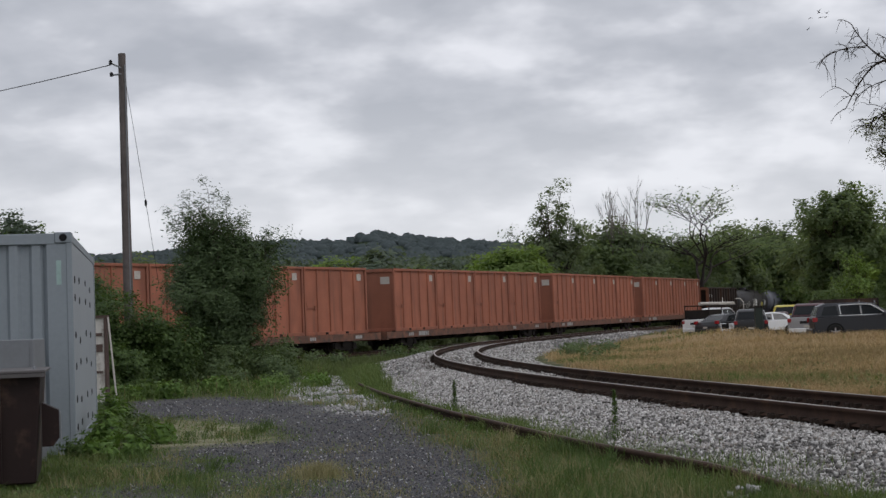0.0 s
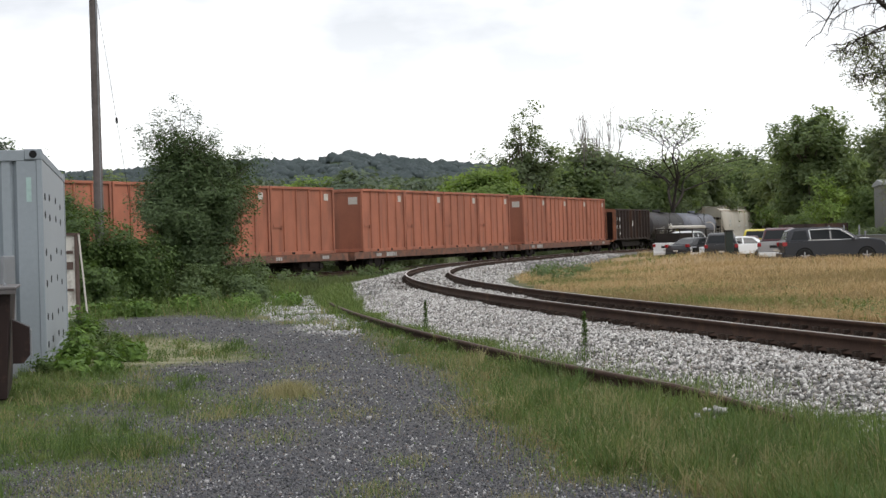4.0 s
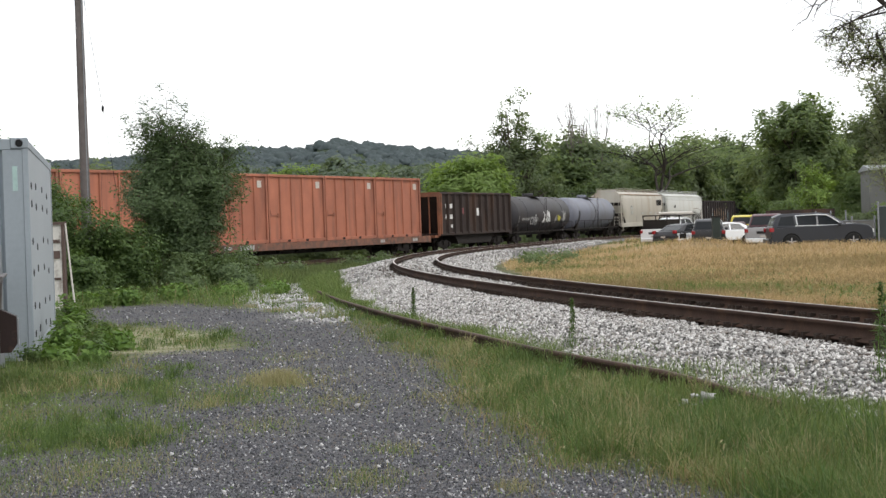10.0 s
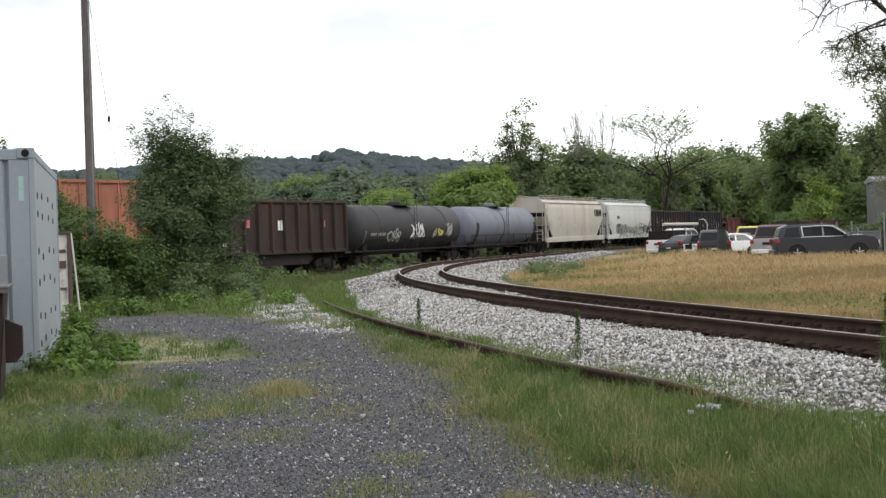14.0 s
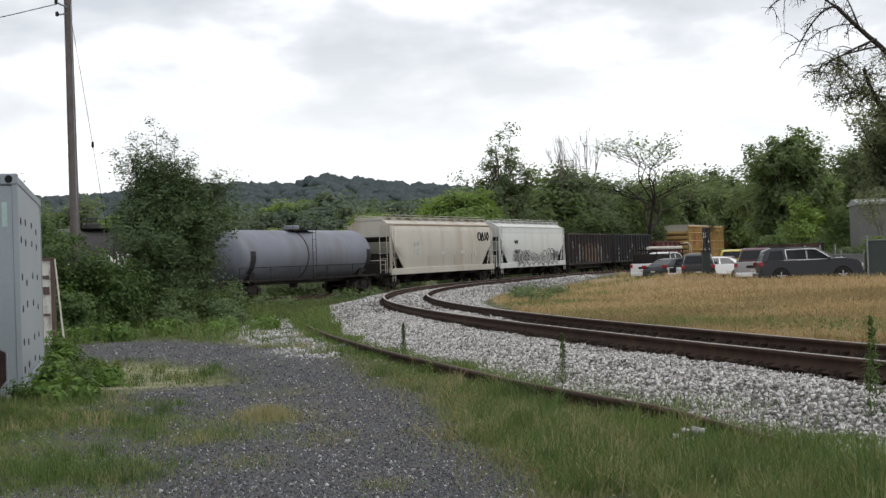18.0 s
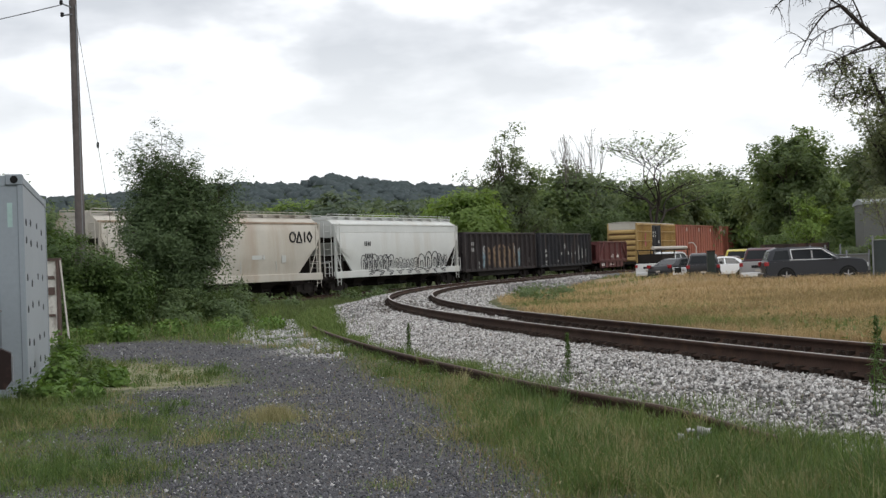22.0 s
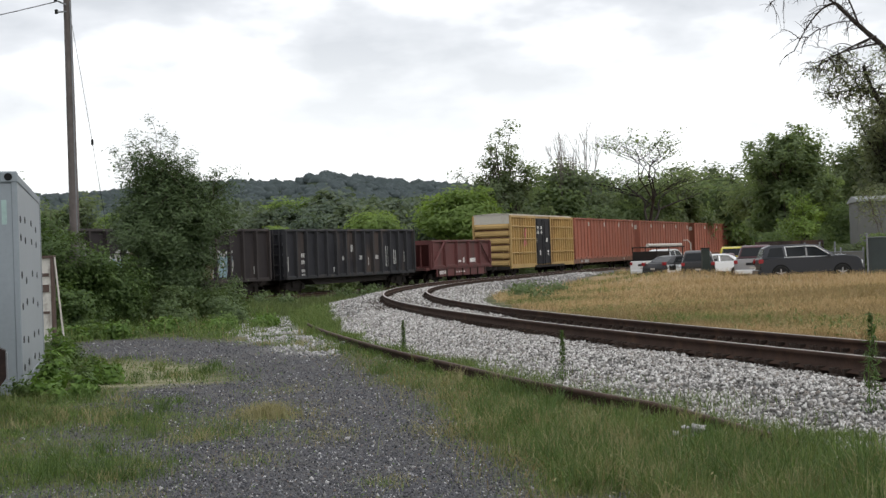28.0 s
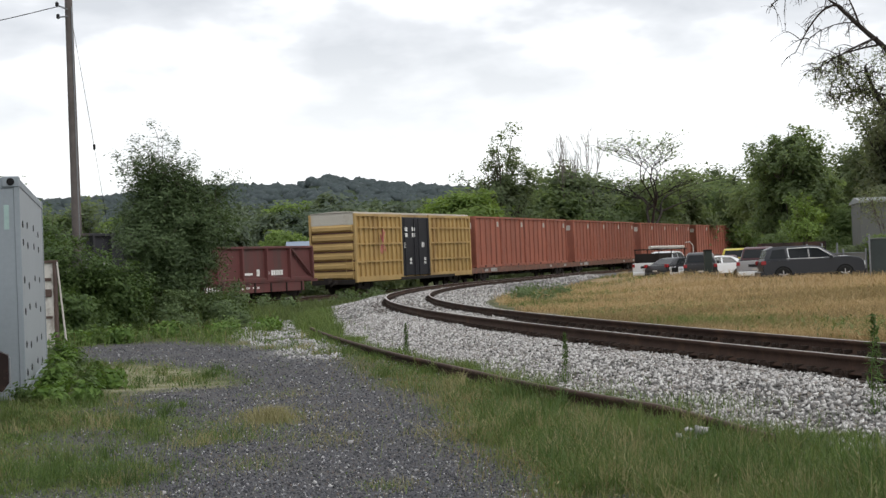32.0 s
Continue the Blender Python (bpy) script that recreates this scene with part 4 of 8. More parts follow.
# --- ribbed open cars
def make_ribbed(name, label, L, z0, z1, ribs, paint, rib_paint, slope=0.0, end_paint=None, tub=0.0, deep=0.20):
    """Open high-sided car: side sheets with top and bottom chords and upright ribs; sloped ends when slope > 0."""
    c = thing(name, label, "freight car", group="open freight cars")
    hx, hy = L / 2, 1.45
    for sy in (-1, 1):
        y0, y1 = sorted((sy * (hy - 0.02), sy * (hy + 0.01)))
        side = part("side_sheet", Geo().box(-hx, hx, y0, y1, z0, z1), paint, c)
        y2, y3 = sorted((sy * hy, sy * (hy + 0.13)))
        part("top_chord", Geo().box(-hx, hx, y2, y3, z1 - 0.14, z1), rib_paint, side, bevel=0.02)
        part("bottom_sill", Geo().box(-hx, hx, y2, y3, z0, z0 + 0.2), rib_paint, side, bevel=0.02)
        for k in range(ribs + 1):
            x = -hx + 0.07 + (L - 0.14) * k / ribs
            a, b = (hy, hy + deep) if sy > 0 else (-hy, -hy - deep)
            part("rib", Geo().prism([(x - 0.10, a), (x + 0.10, a), (x + 0.06, b), (x - 0.06, b)], z0 + 0.1, z1 - 0.1, "z"), end_paint if end_paint and k == ribs else rib_paint, side)
    part("floor", Geo().box(-hx, hx, -hy, hy, z0 + 0.05, z0 + 0.15), paint, c)
    for sx in (-1, 1):
        ep = end_paint or paint
        if slope:
            g = Geo().add([(sx * hx, -hy, z1 - 0.25), (sx * hx, hy, z1 - 0.25), (sx * (hx - slope), hy, z0 + 0.15), (sx * (hx - slope), -hy, z0 + 0.15),
                           (sx * (hx - 0.06), -hy, z1 - 0.25), (sx * (hx - 0.06), hy, z1 - 0.25), (sx * (hx - slope - 0.06), hy, z0 + 0.15), (sx * (hx - slope - 0.06), -hy, z0 + 0.15)],
                          [(0, 1, 2, 3), (7, 6, 5, 4), (0, 4, 5, 1), (2, 6, 7, 3), (0, 3, 7, 4), (1, 5, 6, 2)])
            part("slope_sheet", g, paint, c)
            e = Geo()
            for yy in (-hy, hy):
                e.box(sx * hx - 0.09, sx * hx + 0.09, yy - 0.09, yy + 0.09, z0, z1)
                e.tube((sx * (hx - 0.05), yy * 0.5, z0), (sx * hx, yy * 0.5, z1 - 0.2), 0.05, n=6)
            e.box(sx * hx - 0.1, sx * hx + 0.1, -hy, hy, z1 - 0.3, z1)
            part("end_frame", e, ep, c)
            e2 = Geo().box(min(sx * hx, sx * (hx + 0.7)), max(sx * hx, sx * (hx + 0.7)), -1.4, 1.4, z0 - 0.12, z0 + 0.04)
            part("end_platform", e2, ep, c)
        else:
            e = Geo().box(*sorted((sx * (hx - 0.03), sx * (hx + 0.02))), -hy, hy, z0, z1)
            for zz in np.linspace(z0 + 0.25, z1 - 0.25, 5):
                part("end_rib", Geo().box(*sorted((sx * hx, sx * (hx + 0.10))), -hy, hy, zz - 0.08, zz + 0.08), ep, c)
            part("end_wall", e, ep, c)
            lg = Geo()
            ladder(lg, sx * (hx + 0.16), 1.1, z0, z1, 0.4, "y")
            part("ladder", lg, rib_paint, c)
    part("centre_sill", Geo().box(-hx - 0.5, hx + 0.5, -0.3, 0.3, 0.62, z0 + 0.05), M_under, c)
    if tub:
        part("tub", Geo().prism([(-hx + 3.2, z0), (hx - 3.2, z0), (hx - 3.8, tub), (-hx + 3.8, tub)], -1.3, 1.3, "y"), M_under, c)
    add_trucks(c, (-hx + 1.7, hx - 1.7))
    add_couplers(c, ((hx + 0.3, 1), (-hx - 0.3, -1)))
    return c


Y1 = 1.462
GOND1 = make_ribbed("open_hopper_car", "dark brown ribbed open hopper car with one rust-orange end", 14.2, 1.08, 4.05, 11, M_gond, M_gond, 1.5, M_gond_rust, 0.45)
for ob in GOND1.children:
    if ob.data and ob.data.materials[0] == M_gond_rust and ob.data.vertices[0].co.x < -3:
        ob.data.materials[0] = M_gond
g = Geo()
for x, z, w, h in ((5.9, 2.85, 0.45, 0.5), (5.1, 2.85, 0.45, 0.5), (5.95, 2.1, 0.45, 0.5), (5.1, 2.1, 0.45, 0.5), (-0.1, 2.3, 0.5, 0.9), (5.0, 1.5, 0.35, 0.35)):
    bars(g, x, Y1, z + 0.1, (w * 0.4, w * 0.4), h * 0.6, 0.06)
bars(g, -4.6, Y1, 1.85, (0.14,), 0.45)
part("lettering", g, M_white, GOND1, "faded white lettering")["kind"] = "stuff"
g = Geo()
bars(g, 3.1, Y1, 2.55, (0.24, 0.24), 0.42, 0.06)
bars(g, -4.4, Y1, 2.55, (0.22, 0.22), 0.36, 0.06)
part("emblem", g, M_red_mark, GOND1, "small red emblem plates")["kind"] = "stuff"
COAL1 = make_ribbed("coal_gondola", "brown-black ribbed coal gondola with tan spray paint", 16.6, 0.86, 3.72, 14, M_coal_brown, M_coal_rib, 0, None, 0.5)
g = Geo()
bars(g, 6.5, Y1, 2.75, (0.16, 0.2), 0.26, 0.14, 2, 0.16)
bars(g, 5.0, Y1, 1.35, (0.14, 0.12), 0.22, 0.1, 2, 0.1)
bars(g, -6.9, Y1, 1.3, (0.10, 0.08), 0.4, 0.2)
part("lettering", g, M_chalk, COAL1, "white chalky marks")["kind"] = "stuff"
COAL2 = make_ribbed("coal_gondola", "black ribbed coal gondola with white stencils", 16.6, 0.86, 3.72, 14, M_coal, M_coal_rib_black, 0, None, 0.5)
g = Geo()
bars(g, 6.35, Y1, 2.10, (0.13, 0.10, 0.13), 0.24, 0.07, 2, 0.16)
bars(g, 6.35, Y1, 1.25, (0.12, 0.08, 0.12), 0.16, 0.06, 2, 0.10)
bars(g, 7.9, Y1, 1.35, (0.09,), 0.8)
bars(g, 0.35, Y1, 2.35, (0.14, 0.08), 0.42, 0.08)
for x, z in ((1.45, 1.85), (-0.75, 1.85), (-2.9, 1.85), (2.6, 1.2)):
    bars(g, x, Y1, z, (0.07, 0.10, 0.06), 0.26, 0.05)
bars(g, -1.9, Y1, 1.5, (0.05,), 0.5)
bars(g, -4.3, Y1, 1.35, (0.07, 0.05), 1.3, 0.22)
bars(g, -5.4, Y1, 1.5, (0.10, 0.06, 0.09), 0.9, 0.16)
bars(g, -6.9, Y1, 1.6, (0.06,), 0.7)
part("lettering", g, M_chalk_white, COAL2, "white stencilled and chalk marks")["kind"] = "stuff"


# --- tank cars
def make_tank(name, label, L, r, paint, band=None):
    c = thing(name, label, "tank car", group="tank cars")
    zc, h = 2.38, L / 2
    prof = [(-h, 0.02)] + [(-h + 0.62 * (1 - math.cos(a)), r * math.sin(a)) for a in np.linspace(0.12, math.pi / 2, 7)]
    prof = prof + [(-x, q) for x, q in reversed(prof)]
    tank = part("tank", Geo().lathe(prof, 40, "x", (0, 0, zc)), paint, c, smooth=True)
    for x in band or ():
        part("weld_band", Geo().lathe([(x - 0.06, r + 0.005), (x - 0.06, r + 0.018), (x + 0.06, r + 0.018), (x + 0.06, r + 0.005)], 40, "x", (0, 0, zc)), M_tank_black, tank, smooth=True)
    part("dome", Geo().lathe([(zc + r - 0.1, 0.45), (zc + r + 0.22, 0.45), (zc + r + 0.28, 0.38), (zc + r + 0.28, 0.05)], 18, "z"), paint, tank, smooth=True)
    pl = Geo().box(-1.3, 1.3, -0.9, 0.9, zc + r - 0.02, zc + r + 0.02)
    for x in (-1.3, 0, 1.3):
        for y in (-0.9, 0.9):
            pl.tube((x, y, zc + r), (x, y, zc + r + 0.45), 0.02, n=5)
    for y in (-0.9, 0.9):
        pl.tube((-1.3, y, zc + r + 0.45), (1.3, y, zc + r + 0.45), 0.02, n=5)
    part("platform", pl, M_under, c)
    part("sill", Geo().box(-h - 0.7, h + 0.7, -0.35, 0.35, 0.75, 1.05).box(-h - 0.7, -h + 2.3, -1.45, 1.45, 0.98, 1.06).box(h - 2.3, h + 0.7, -1.45, 1.45, 0.98, 1.06), M_under, c)
    for x in (-h + 1.3, h - 1.3):
        part("saddle", Geo().prism([(-1.1, 1.05), (1.1, 1.05), (1.25, 1.9), (-1.25, 1.9)], x - 0.25, x + 0.25), M_under, c)
    rl = Geo()
    for sy in (-1, 1):
        rl.tube((-h - 0.3, sy * 1.42, 1.75), (h + 0.3, sy * 1.42, 1.75), 0.02, n=5)
        for x in np.linspace(-h - 0.3, h + 0.3, 6):
            rl.tube((x, sy * 1.42, 1.06), (x, sy * 1.42, 1.75), 0.02, n=5)
        rl.box(-h, h, sy * 1.35 - 0.05, sy * 1.35 + 0.05, 0.98, 1.06)
    ladder(rl, 0.0, 1.52, 0.7, zc + r, 0.4, "x", 8, 0.011)
    part("handrail", rl, M_under, c)
    part("outlet", Geo().tube((0, 0, 0.5), (0, 0, 1.1), 0.25, n=10), M_under, c)
    add_trucks(c, (-h + 1.1, h - 1.1))
    add_couplers(c, ((h + 0.5, 1), (-h - 0.5, -1)))
    return c, zc, r


def on_tank(c, zc, r, x, ang0, ang1, w, mat, name, label):
    """A patch of paint lying on a tank's shell: from angle ang0 to ang1 above the level, w long."""
    g = Geo()
    ring = [radians(a) for a in np.linspace(ang0, ang1, 6)]
    vs = [(x + sx * w / 2, (r + q) * math.cos(a), zc + (r + q) * math.sin(a)) for q in (0.002, 0.012) for a in ring for sx in (-1, 1)]
    n = len(ring)
    fs = [(q * 2 * n + 2 * i, q * 2 * n + 2 * i + 1, q * 2 * n + 2 * i + 3, q * 2 * n + 2 * i + 2) for q in (0, 1) for i in range(n - 1)]
    fs += [(0, 1, 2 * n + 1, 2 * n), (2 * n - 2, 2 * n - 1, 4 * n - 1, 4 * n - 2)]
    part(name, g.add(vs, fs), mat, c, label)


TANK1, tz, tr = make_tank("tank_car", "faded black tank car with pale graffiti on its shell", 15.8, 1.50, M_tank_black, (-5.0, 0.0, 5.0))
rng = np.random.default_rng(21)


def tank_scrawl(c, zc, r, x0, x1, a0, a1, n, mat, w, label, seed):
    """Spray-paint strokes that follow a tank's round shell between two angles above the level."""
    rg = np.random.default_rng(seed)
    for k in range(n):
        cx = x0 + (x1 - x0) * (k + 0.5) / n
        wd, ph, tw = abs(x1 - x0) / n * rg.uniform(0.4, 0.8), rg.uniform(0, 6), rg.uniform(1.3, 2.4)
        lift = rg.uniform(-4, 6)
        pts = [(cx + wd * math.sin(tw * a + ph), radians((a0 + a1) / 2 + lift + (a1 - a0) / 2 * math.cos(a))) for a in np.linspace(0, 5.4, 14)]
        g = Geo()
        for (xa, ua), (xb, ub) in zip(pts, pts[1:]):
            dx, du = xb - xa, (ub - ua) * r
            ln = max(1e-3, math.hypot(dx, du))
            ox, ou = -du / ln * w, dx / ln * w / r
            ring = [(xa + ox, ua + ou), (xa - ox, ua - ou), (xb - ox, ub - ou), (xb + ox, ub + ou)]
            g.add([(x, (r + q) * math.cos(u), zc + (r + q) * math.sin(u)) for q in (0.001, 0.012) for x, u in ring], [(0, 1, 2, 3), (7, 6, 5, 4), (0, 4, 5, 1), (1, 5, 6, 2), (2, 6, 7, 3), (3, 7, 4, 0)])
        part("graffiti", g, mat, c, label)["kind"] = "stuff"


for k in range(9):
    on_tank(TANK1, tz, tr, 6.3 - 0.21 * k - 0.14 * (k > 3), -17, -10, 0.12, M_chalk, "stencil", "faded white stencilled letter")
tank_scrawl(TANK1, tz, tr, 4.0, 2.2, -30, -6, 5, M_chalk, 0.045, "pale graffiti strokes", 5)
tank_scrawl(TANK1, tz, tr, 0.6, -1.4, -26, 8, 6, M_white, 0.05, "white spiky graffiti strokes", 6)
tank_scrawl(TANK1, tz, tr, -2.9, -3.3, -24, -8, 2, M_chalk, 0.04, "pale graffiti strokes", 7)
tank_scrawl(TANK1, tz, tr, -3.6, -4.4, -20, -8, 3, M_yellow_mark, 0.06, "yellow graffiti strokes", 8)
tank_scrawl(TANK1, tz, tr, -4.9, -5.9, -22, 4, 4, M_chalk, 0.06, "grey-white graffiti strokes", 9)
on_tank(TANK1, tz, tr, 7.1, -36, -4, 0.05, M_chalk, "stencil", "pale painted line")
TANK2, tz, tr = make_tank("tank_car", "blue-grey tank car with a dark band and black saddle stains", 14.8, 1.48, M_tank_grey, (0.6,))
for x in (-6.6, 6.4):
    on_tank(TANK2, tz, tr, x, -40, 10, 0.5, M_black_mark, "stencil", "dark stencilled panel")


M_eave = surface("rust_stained_eave", (0.28, 0.21, 0.15), 0.7, 0, 0.2, 1, 0.1, 15)

# --- covered hoppers
def make_covered_hopper(label, L, paint, band, top, eave):
    c = thing("covered_hopper", label, "hopper car", group="covered hopper cars")
    h = L / 2
    sec = [(0.0, top), (0.55, top - 0.03), (1.05, top - 0.16), (1.36, top - 0.42), (1.50, top - 0.9), (1.55, 2.6), (1.52, 1.9), (1.44, 1.3)]

    def ring(x, floor):
        half = [(y, max(z, floor)) for y, z in sec]
        return [(x, y, z) for y, z in half] + [(x, -y, z) for y, z in reversed(half[1:])]

    stations = [(-h, 3.45), (-h + 0.05, 3.4), (-h + 0.5, 2.75), (-h + 2.2, 1.3), (h - 2.2, 1.3), (h - 0.5, 2.75), (h - 0.05, 3.4), (h, 3.45)]
    rings = [ring(x, f) for x, f in stations]
    n = len(rings[0])
    vs = [p for r_ in rings for p in r_]
    fs = [(k * n + i, k * n + (i + 1) % n, (k + 1) * n + (i + 1) % n, (k + 1) * n + i) for k in range(len(rings) - 1) for i in range(n)]
    fs += [tuple(range(n))[::-1], tuple(range((len(rings) - 1) * n, len(rings) * n))]
    body = part("body", Geo().add(vs, fs), paint, c, smooth=True)
    if band:
        for sy in (-1, 1):
            part("roof_band", Geo().prism([(sy * 1.365, top - 0.44), (sy * 1.50, top - 0.88), (sy * 1.512, top - 0.87), (sy * 1.378, top - 0.43)], -h + 0.1, h - 0.1), band, body, "grey stripe below the roof edge")
    for sy in (-1, 1):
        y0, y1 = sorted((sy * 1.38, sy * 1.58))
        part("side_sill", Geo().box(-h - 0.15, h + 0.15, y0, y1, 0.95, 1.36), paint, c, bevel=0.02)
        for sx in (-1, 1):
            g = Geo().box(sx * h - 0.055, sx * h + 0.055, sy * 1.45 - 0.05, sy * 1.45 + 0.05, 0.95, top - 0.45)
            g.tube((sx * h, sy * 1.40, 3.0), (sx * (h - 0.9), sy * 1.40, 1.3), 0.035, n=6)
            part("corner_post", g, paint, c)
            lg = Geo()
            ladder(lg, sx * (h - 0.22), sy * 1.56, 0.55, top - 0.35, 0.42, "x", 9, 0.015)
            part("ladder", lg, paint, c)
    for sx in (-1, 1):
        x0, x1 = sorted((sx * h, sx * (h + 0.75)))
        part("end_platform", Geo().box(x0, x1, -1.5, 1.5, 0.98, 1.08), M_under, c)
        g = Geo()
        ladder(g, sx * (h + 0.08), 1.0, 1.1, top - 0.3, 0.5, "y", 9)
        g.tube((sx * (h + 0.7), -1.4, 1.9), (sx * (h + 0.7), 1.4, 1.9), 0.025, n=6)
        for y in (-1.4, 1.4):
            g.tube((sx * (h + 0.7), y, 1.05), (sx * (h + 0.7), y, 1.9), 0.025, n=6)
        part("end_ladder", g, paint, c)
        lo_x, hi_x = sx * (h - 2.16), sx * (h + 0.01)
        sheet = Geo().add([(hi_x, -1.38, 3.36), (hi_x, 1.38, 3.36), (lo_x, 1.38, 1.24), (lo_x, -1.38, 1.24), (hi_x, -1.38, 3.42), (hi_x, 1.38, 3.42), (lo_x, 1.38, 1.30), (lo_x, -1.38, 1.30)],
                          [(0, 1, 2, 3), (7, 6, 5, 4), (0, 4, 5, 1), (1, 5, 6, 2), (2, 6, 7, 3), (3, 7, 4, 0)])
        # Near black: dark paint plus the shade under the car's end, both in colour.
        part("slope_sheet", sheet, M_under, c, "black sloping end sheet with its shade in the colour")
        part("end_shield", Geo().box(*sorted((sx * (h - 1.0), sx * (h - 0.95))), -1.42, 1.42, 1.1, 2.35), M_under, c)
    for sy in (-1, 1):
        part("roof_eave", Geo().box(-h, h, *sorted((sy * 1.34, sy * 1.42)), top - 0.46, top - 0.36), eave, c, bevel=0.01)
    rb = Geo().box(-h, h, -0.95, -0.6, top + 0.06, top + 0.10).box(-h, h, 0.6, 0.95, top + 0.06, top + 0.10)
    for x in np.linspace(-h, h, 13):
        rb.box(x - 0.03, x + 0.03, -0.95, 0.95, top - 0.12, top + 0.07)
    for y in (-0.98, 0.98):
        rb.tube((-h, y, top + 0.22), (h, y, top + 0.22), 0.018, n=5)
        for x in np.linspace(-h, h, 13):
            rb.tube((x, y, top - 0.1), (x, y, top + 0.22), 0.016, n=5)
    part("running_board", rb, paint, c)
    for x in np.linspace(-h * 0.62, h * 0.62, 8):
        part("hatch", Geo().lathe([(top - 0.02, 0.3), (top + 0.09, 0.3), (top + 0.12, 0.2), (top + 0.12, 0.02)], 14, "z", (x, 0, 0)), paint, c)
    for x in np.linspace(-h * 0.54, h * 0.54, 4):
        g = Geo().add([(x - 1.35, -1.35, 1.3), (x + 1.35, -1.35, 1.3), (x + 1.35, 1.35, 1.3), (x - 1.35, 1.35, 1.3), (x - 0.4, -0.6, 0.52), (x + 0.4, -0.6, 0.52), (x + 0.4, 0.6, 0.52), (x - 0.4, 0.6, 0.52)],
                      [(0, 1, 2, 3), (4, 7, 6, 5), (0, 4, 5, 1), (1, 5, 6, 2), (2, 6, 7, 3), (3, 7, 4, 0)])
        part("discharge_hopper", g, M_under, c, "black discharge hopper")
        part("outlet_gate", Geo().box(x - 0.45, x + 0.45, -0.7, 0.7, 0.36, 0.55).tube((x + 0.2, -1.1, 0.45), (x + 0.2, 1.1, 0.45), 0.04, n=6), M_under, c)
    part("centre_sill", Geo().box(-h - 0.7, h + 0.7, -0.3, 0.3, 0.72, 1.0), M_under, c)
    add_trucks(c, (-h + 0.9, h - 0.9))
    add_couplers(c, ((h + 0.4, 1), (-h - 0.4, -1)))
    return c


HOP1 = make_covered_hopper("weathered cream covered hopper car with rust stains", 18.6, M_beige, None, 4.62, M_eave)
g = Geo()
bars(g, 5.6, 1.552, 2.75, (0.16, 0.2, 0.16, 0.2), 0.34, 0.07, 2, 0.2)
bars(g, 1.0, 1.552, 2.2, (0.9, 0.2), 0.18, 0.1)
bars(g, -2.6, 1.552, 2.2, (0.9, 0.2), 0.22, 0.1)
bars(g, -5.4, 1.552, 2.0, (0.4,), 0.4)
for x in (3.2, 0.5, -1.6, -4.9):
    g.box(x, x + 0.04, 1.53, 1.545, 1.5, 2.1)
g2 = Geo()
# the brand mark: a ring, a triangle, a bar and a diamond
for k_, loop in ((-6.55, [(0.28 * math.cos(a), 0.28 * math.sin(a)) for a in np.linspace(0, math.tau, 13)]), (-7.2, [(-0.26, -0.3), (0.0, 0.3), (0.26, -0.3), (-0.26, -0.3)]), (-7.75, [(0.0, 0.3), (0.0, -0.3)]), (-8.25, [(-0.24, 0.0), (0.0, 0.3), (0.24, 0.0), (0.0, -0.3), (-0.24, 0.0)])):
    for (ua, wa), (ub, wb) in zip(loop, loop[1:]):
        g2.tube((k_ - ua, 1.548, 3.42 + wa), (k_ - ub, 1.548, 3.42 + wb), 0.045, n=5)
part("brand_mark", g2, M_black_mark, HOP1, "bold black brand mark")["kind"] = "stuff"
part("stencil", g, M_hop_band, HOP1, "faded grey stencils")["kind"] = "stuff"
HOP2 = make_covered_hopper("white covered hopper car with black graffiti low on its side", 18.2, M_hop_white, M_hop_band, 4.58, M_hop_white)
g = Geo()
bars(g, 5.4, 1.552, 2.85, (0.08, 0.12, 0.10, 0.12), 0.28, 0.13)
bars(g, 5.4, 1.552, 2.1, (0.10, 0.12, 0.12, 0.10, 0.12), 0.28, 0.13)
part("lettering", g, M_black_mark, HOP2, "black stencilled letters")["kind"] = "stuff"


def scrawl(c, rng, x0, x1, z0, z1, y, n, mat, r, label):
    """Graffiti: looping outline strokes, each a chain of flat strips lying on the side."""
    for k in range(n):
        cx = x0 + (x1 - x0) * (k + 0.5) / n
        w, hh = abs(x1 - x0) / n * rng.uniform(0.45, 0.7), (z1 - z0) * rng.uniform(0.75, 1.1)
        ph, tw = rng.uniform(0, 6), rng.uniform(1.5, 2.6)
        pts = [(cx + w * math.sin(tw * a + ph) * (0.6 + 0.4 * math.cos(a)), (z0 + z1) / 2 + hh / 2 * math.cos(a)) for a in np.linspace(0, 5.6, 15)]
        g = Geo()
        for (xa, za), (xb, zb) in zip(pts, pts[1:]):
            d = Vector((xb - xa, zb - za))
            if d.length < 1e-4:
                continue
            nrm = Vector((-d.y, d.x)).normalized() * r
            vs = [(xa + nrm.x, y, za + nrm.y), (xa - nrm.x, y, za - nrm.y), (xb - nrm.x, y, zb - nrm.y), (xb + nrm.x, y, zb + nrm.y)]
            g.add(vs + [(a, y + 0.012, b) for a, _, b in vs], [(0, 1, 2, 3), (7, 6, 5, 4), (0, 4, 5, 1), (1, 5, 6, 2), (2, 6, 7, 3), (3, 7, 4, 0)])
        part("graffiti", g, mat, c, label)["kind"] = "stuff"


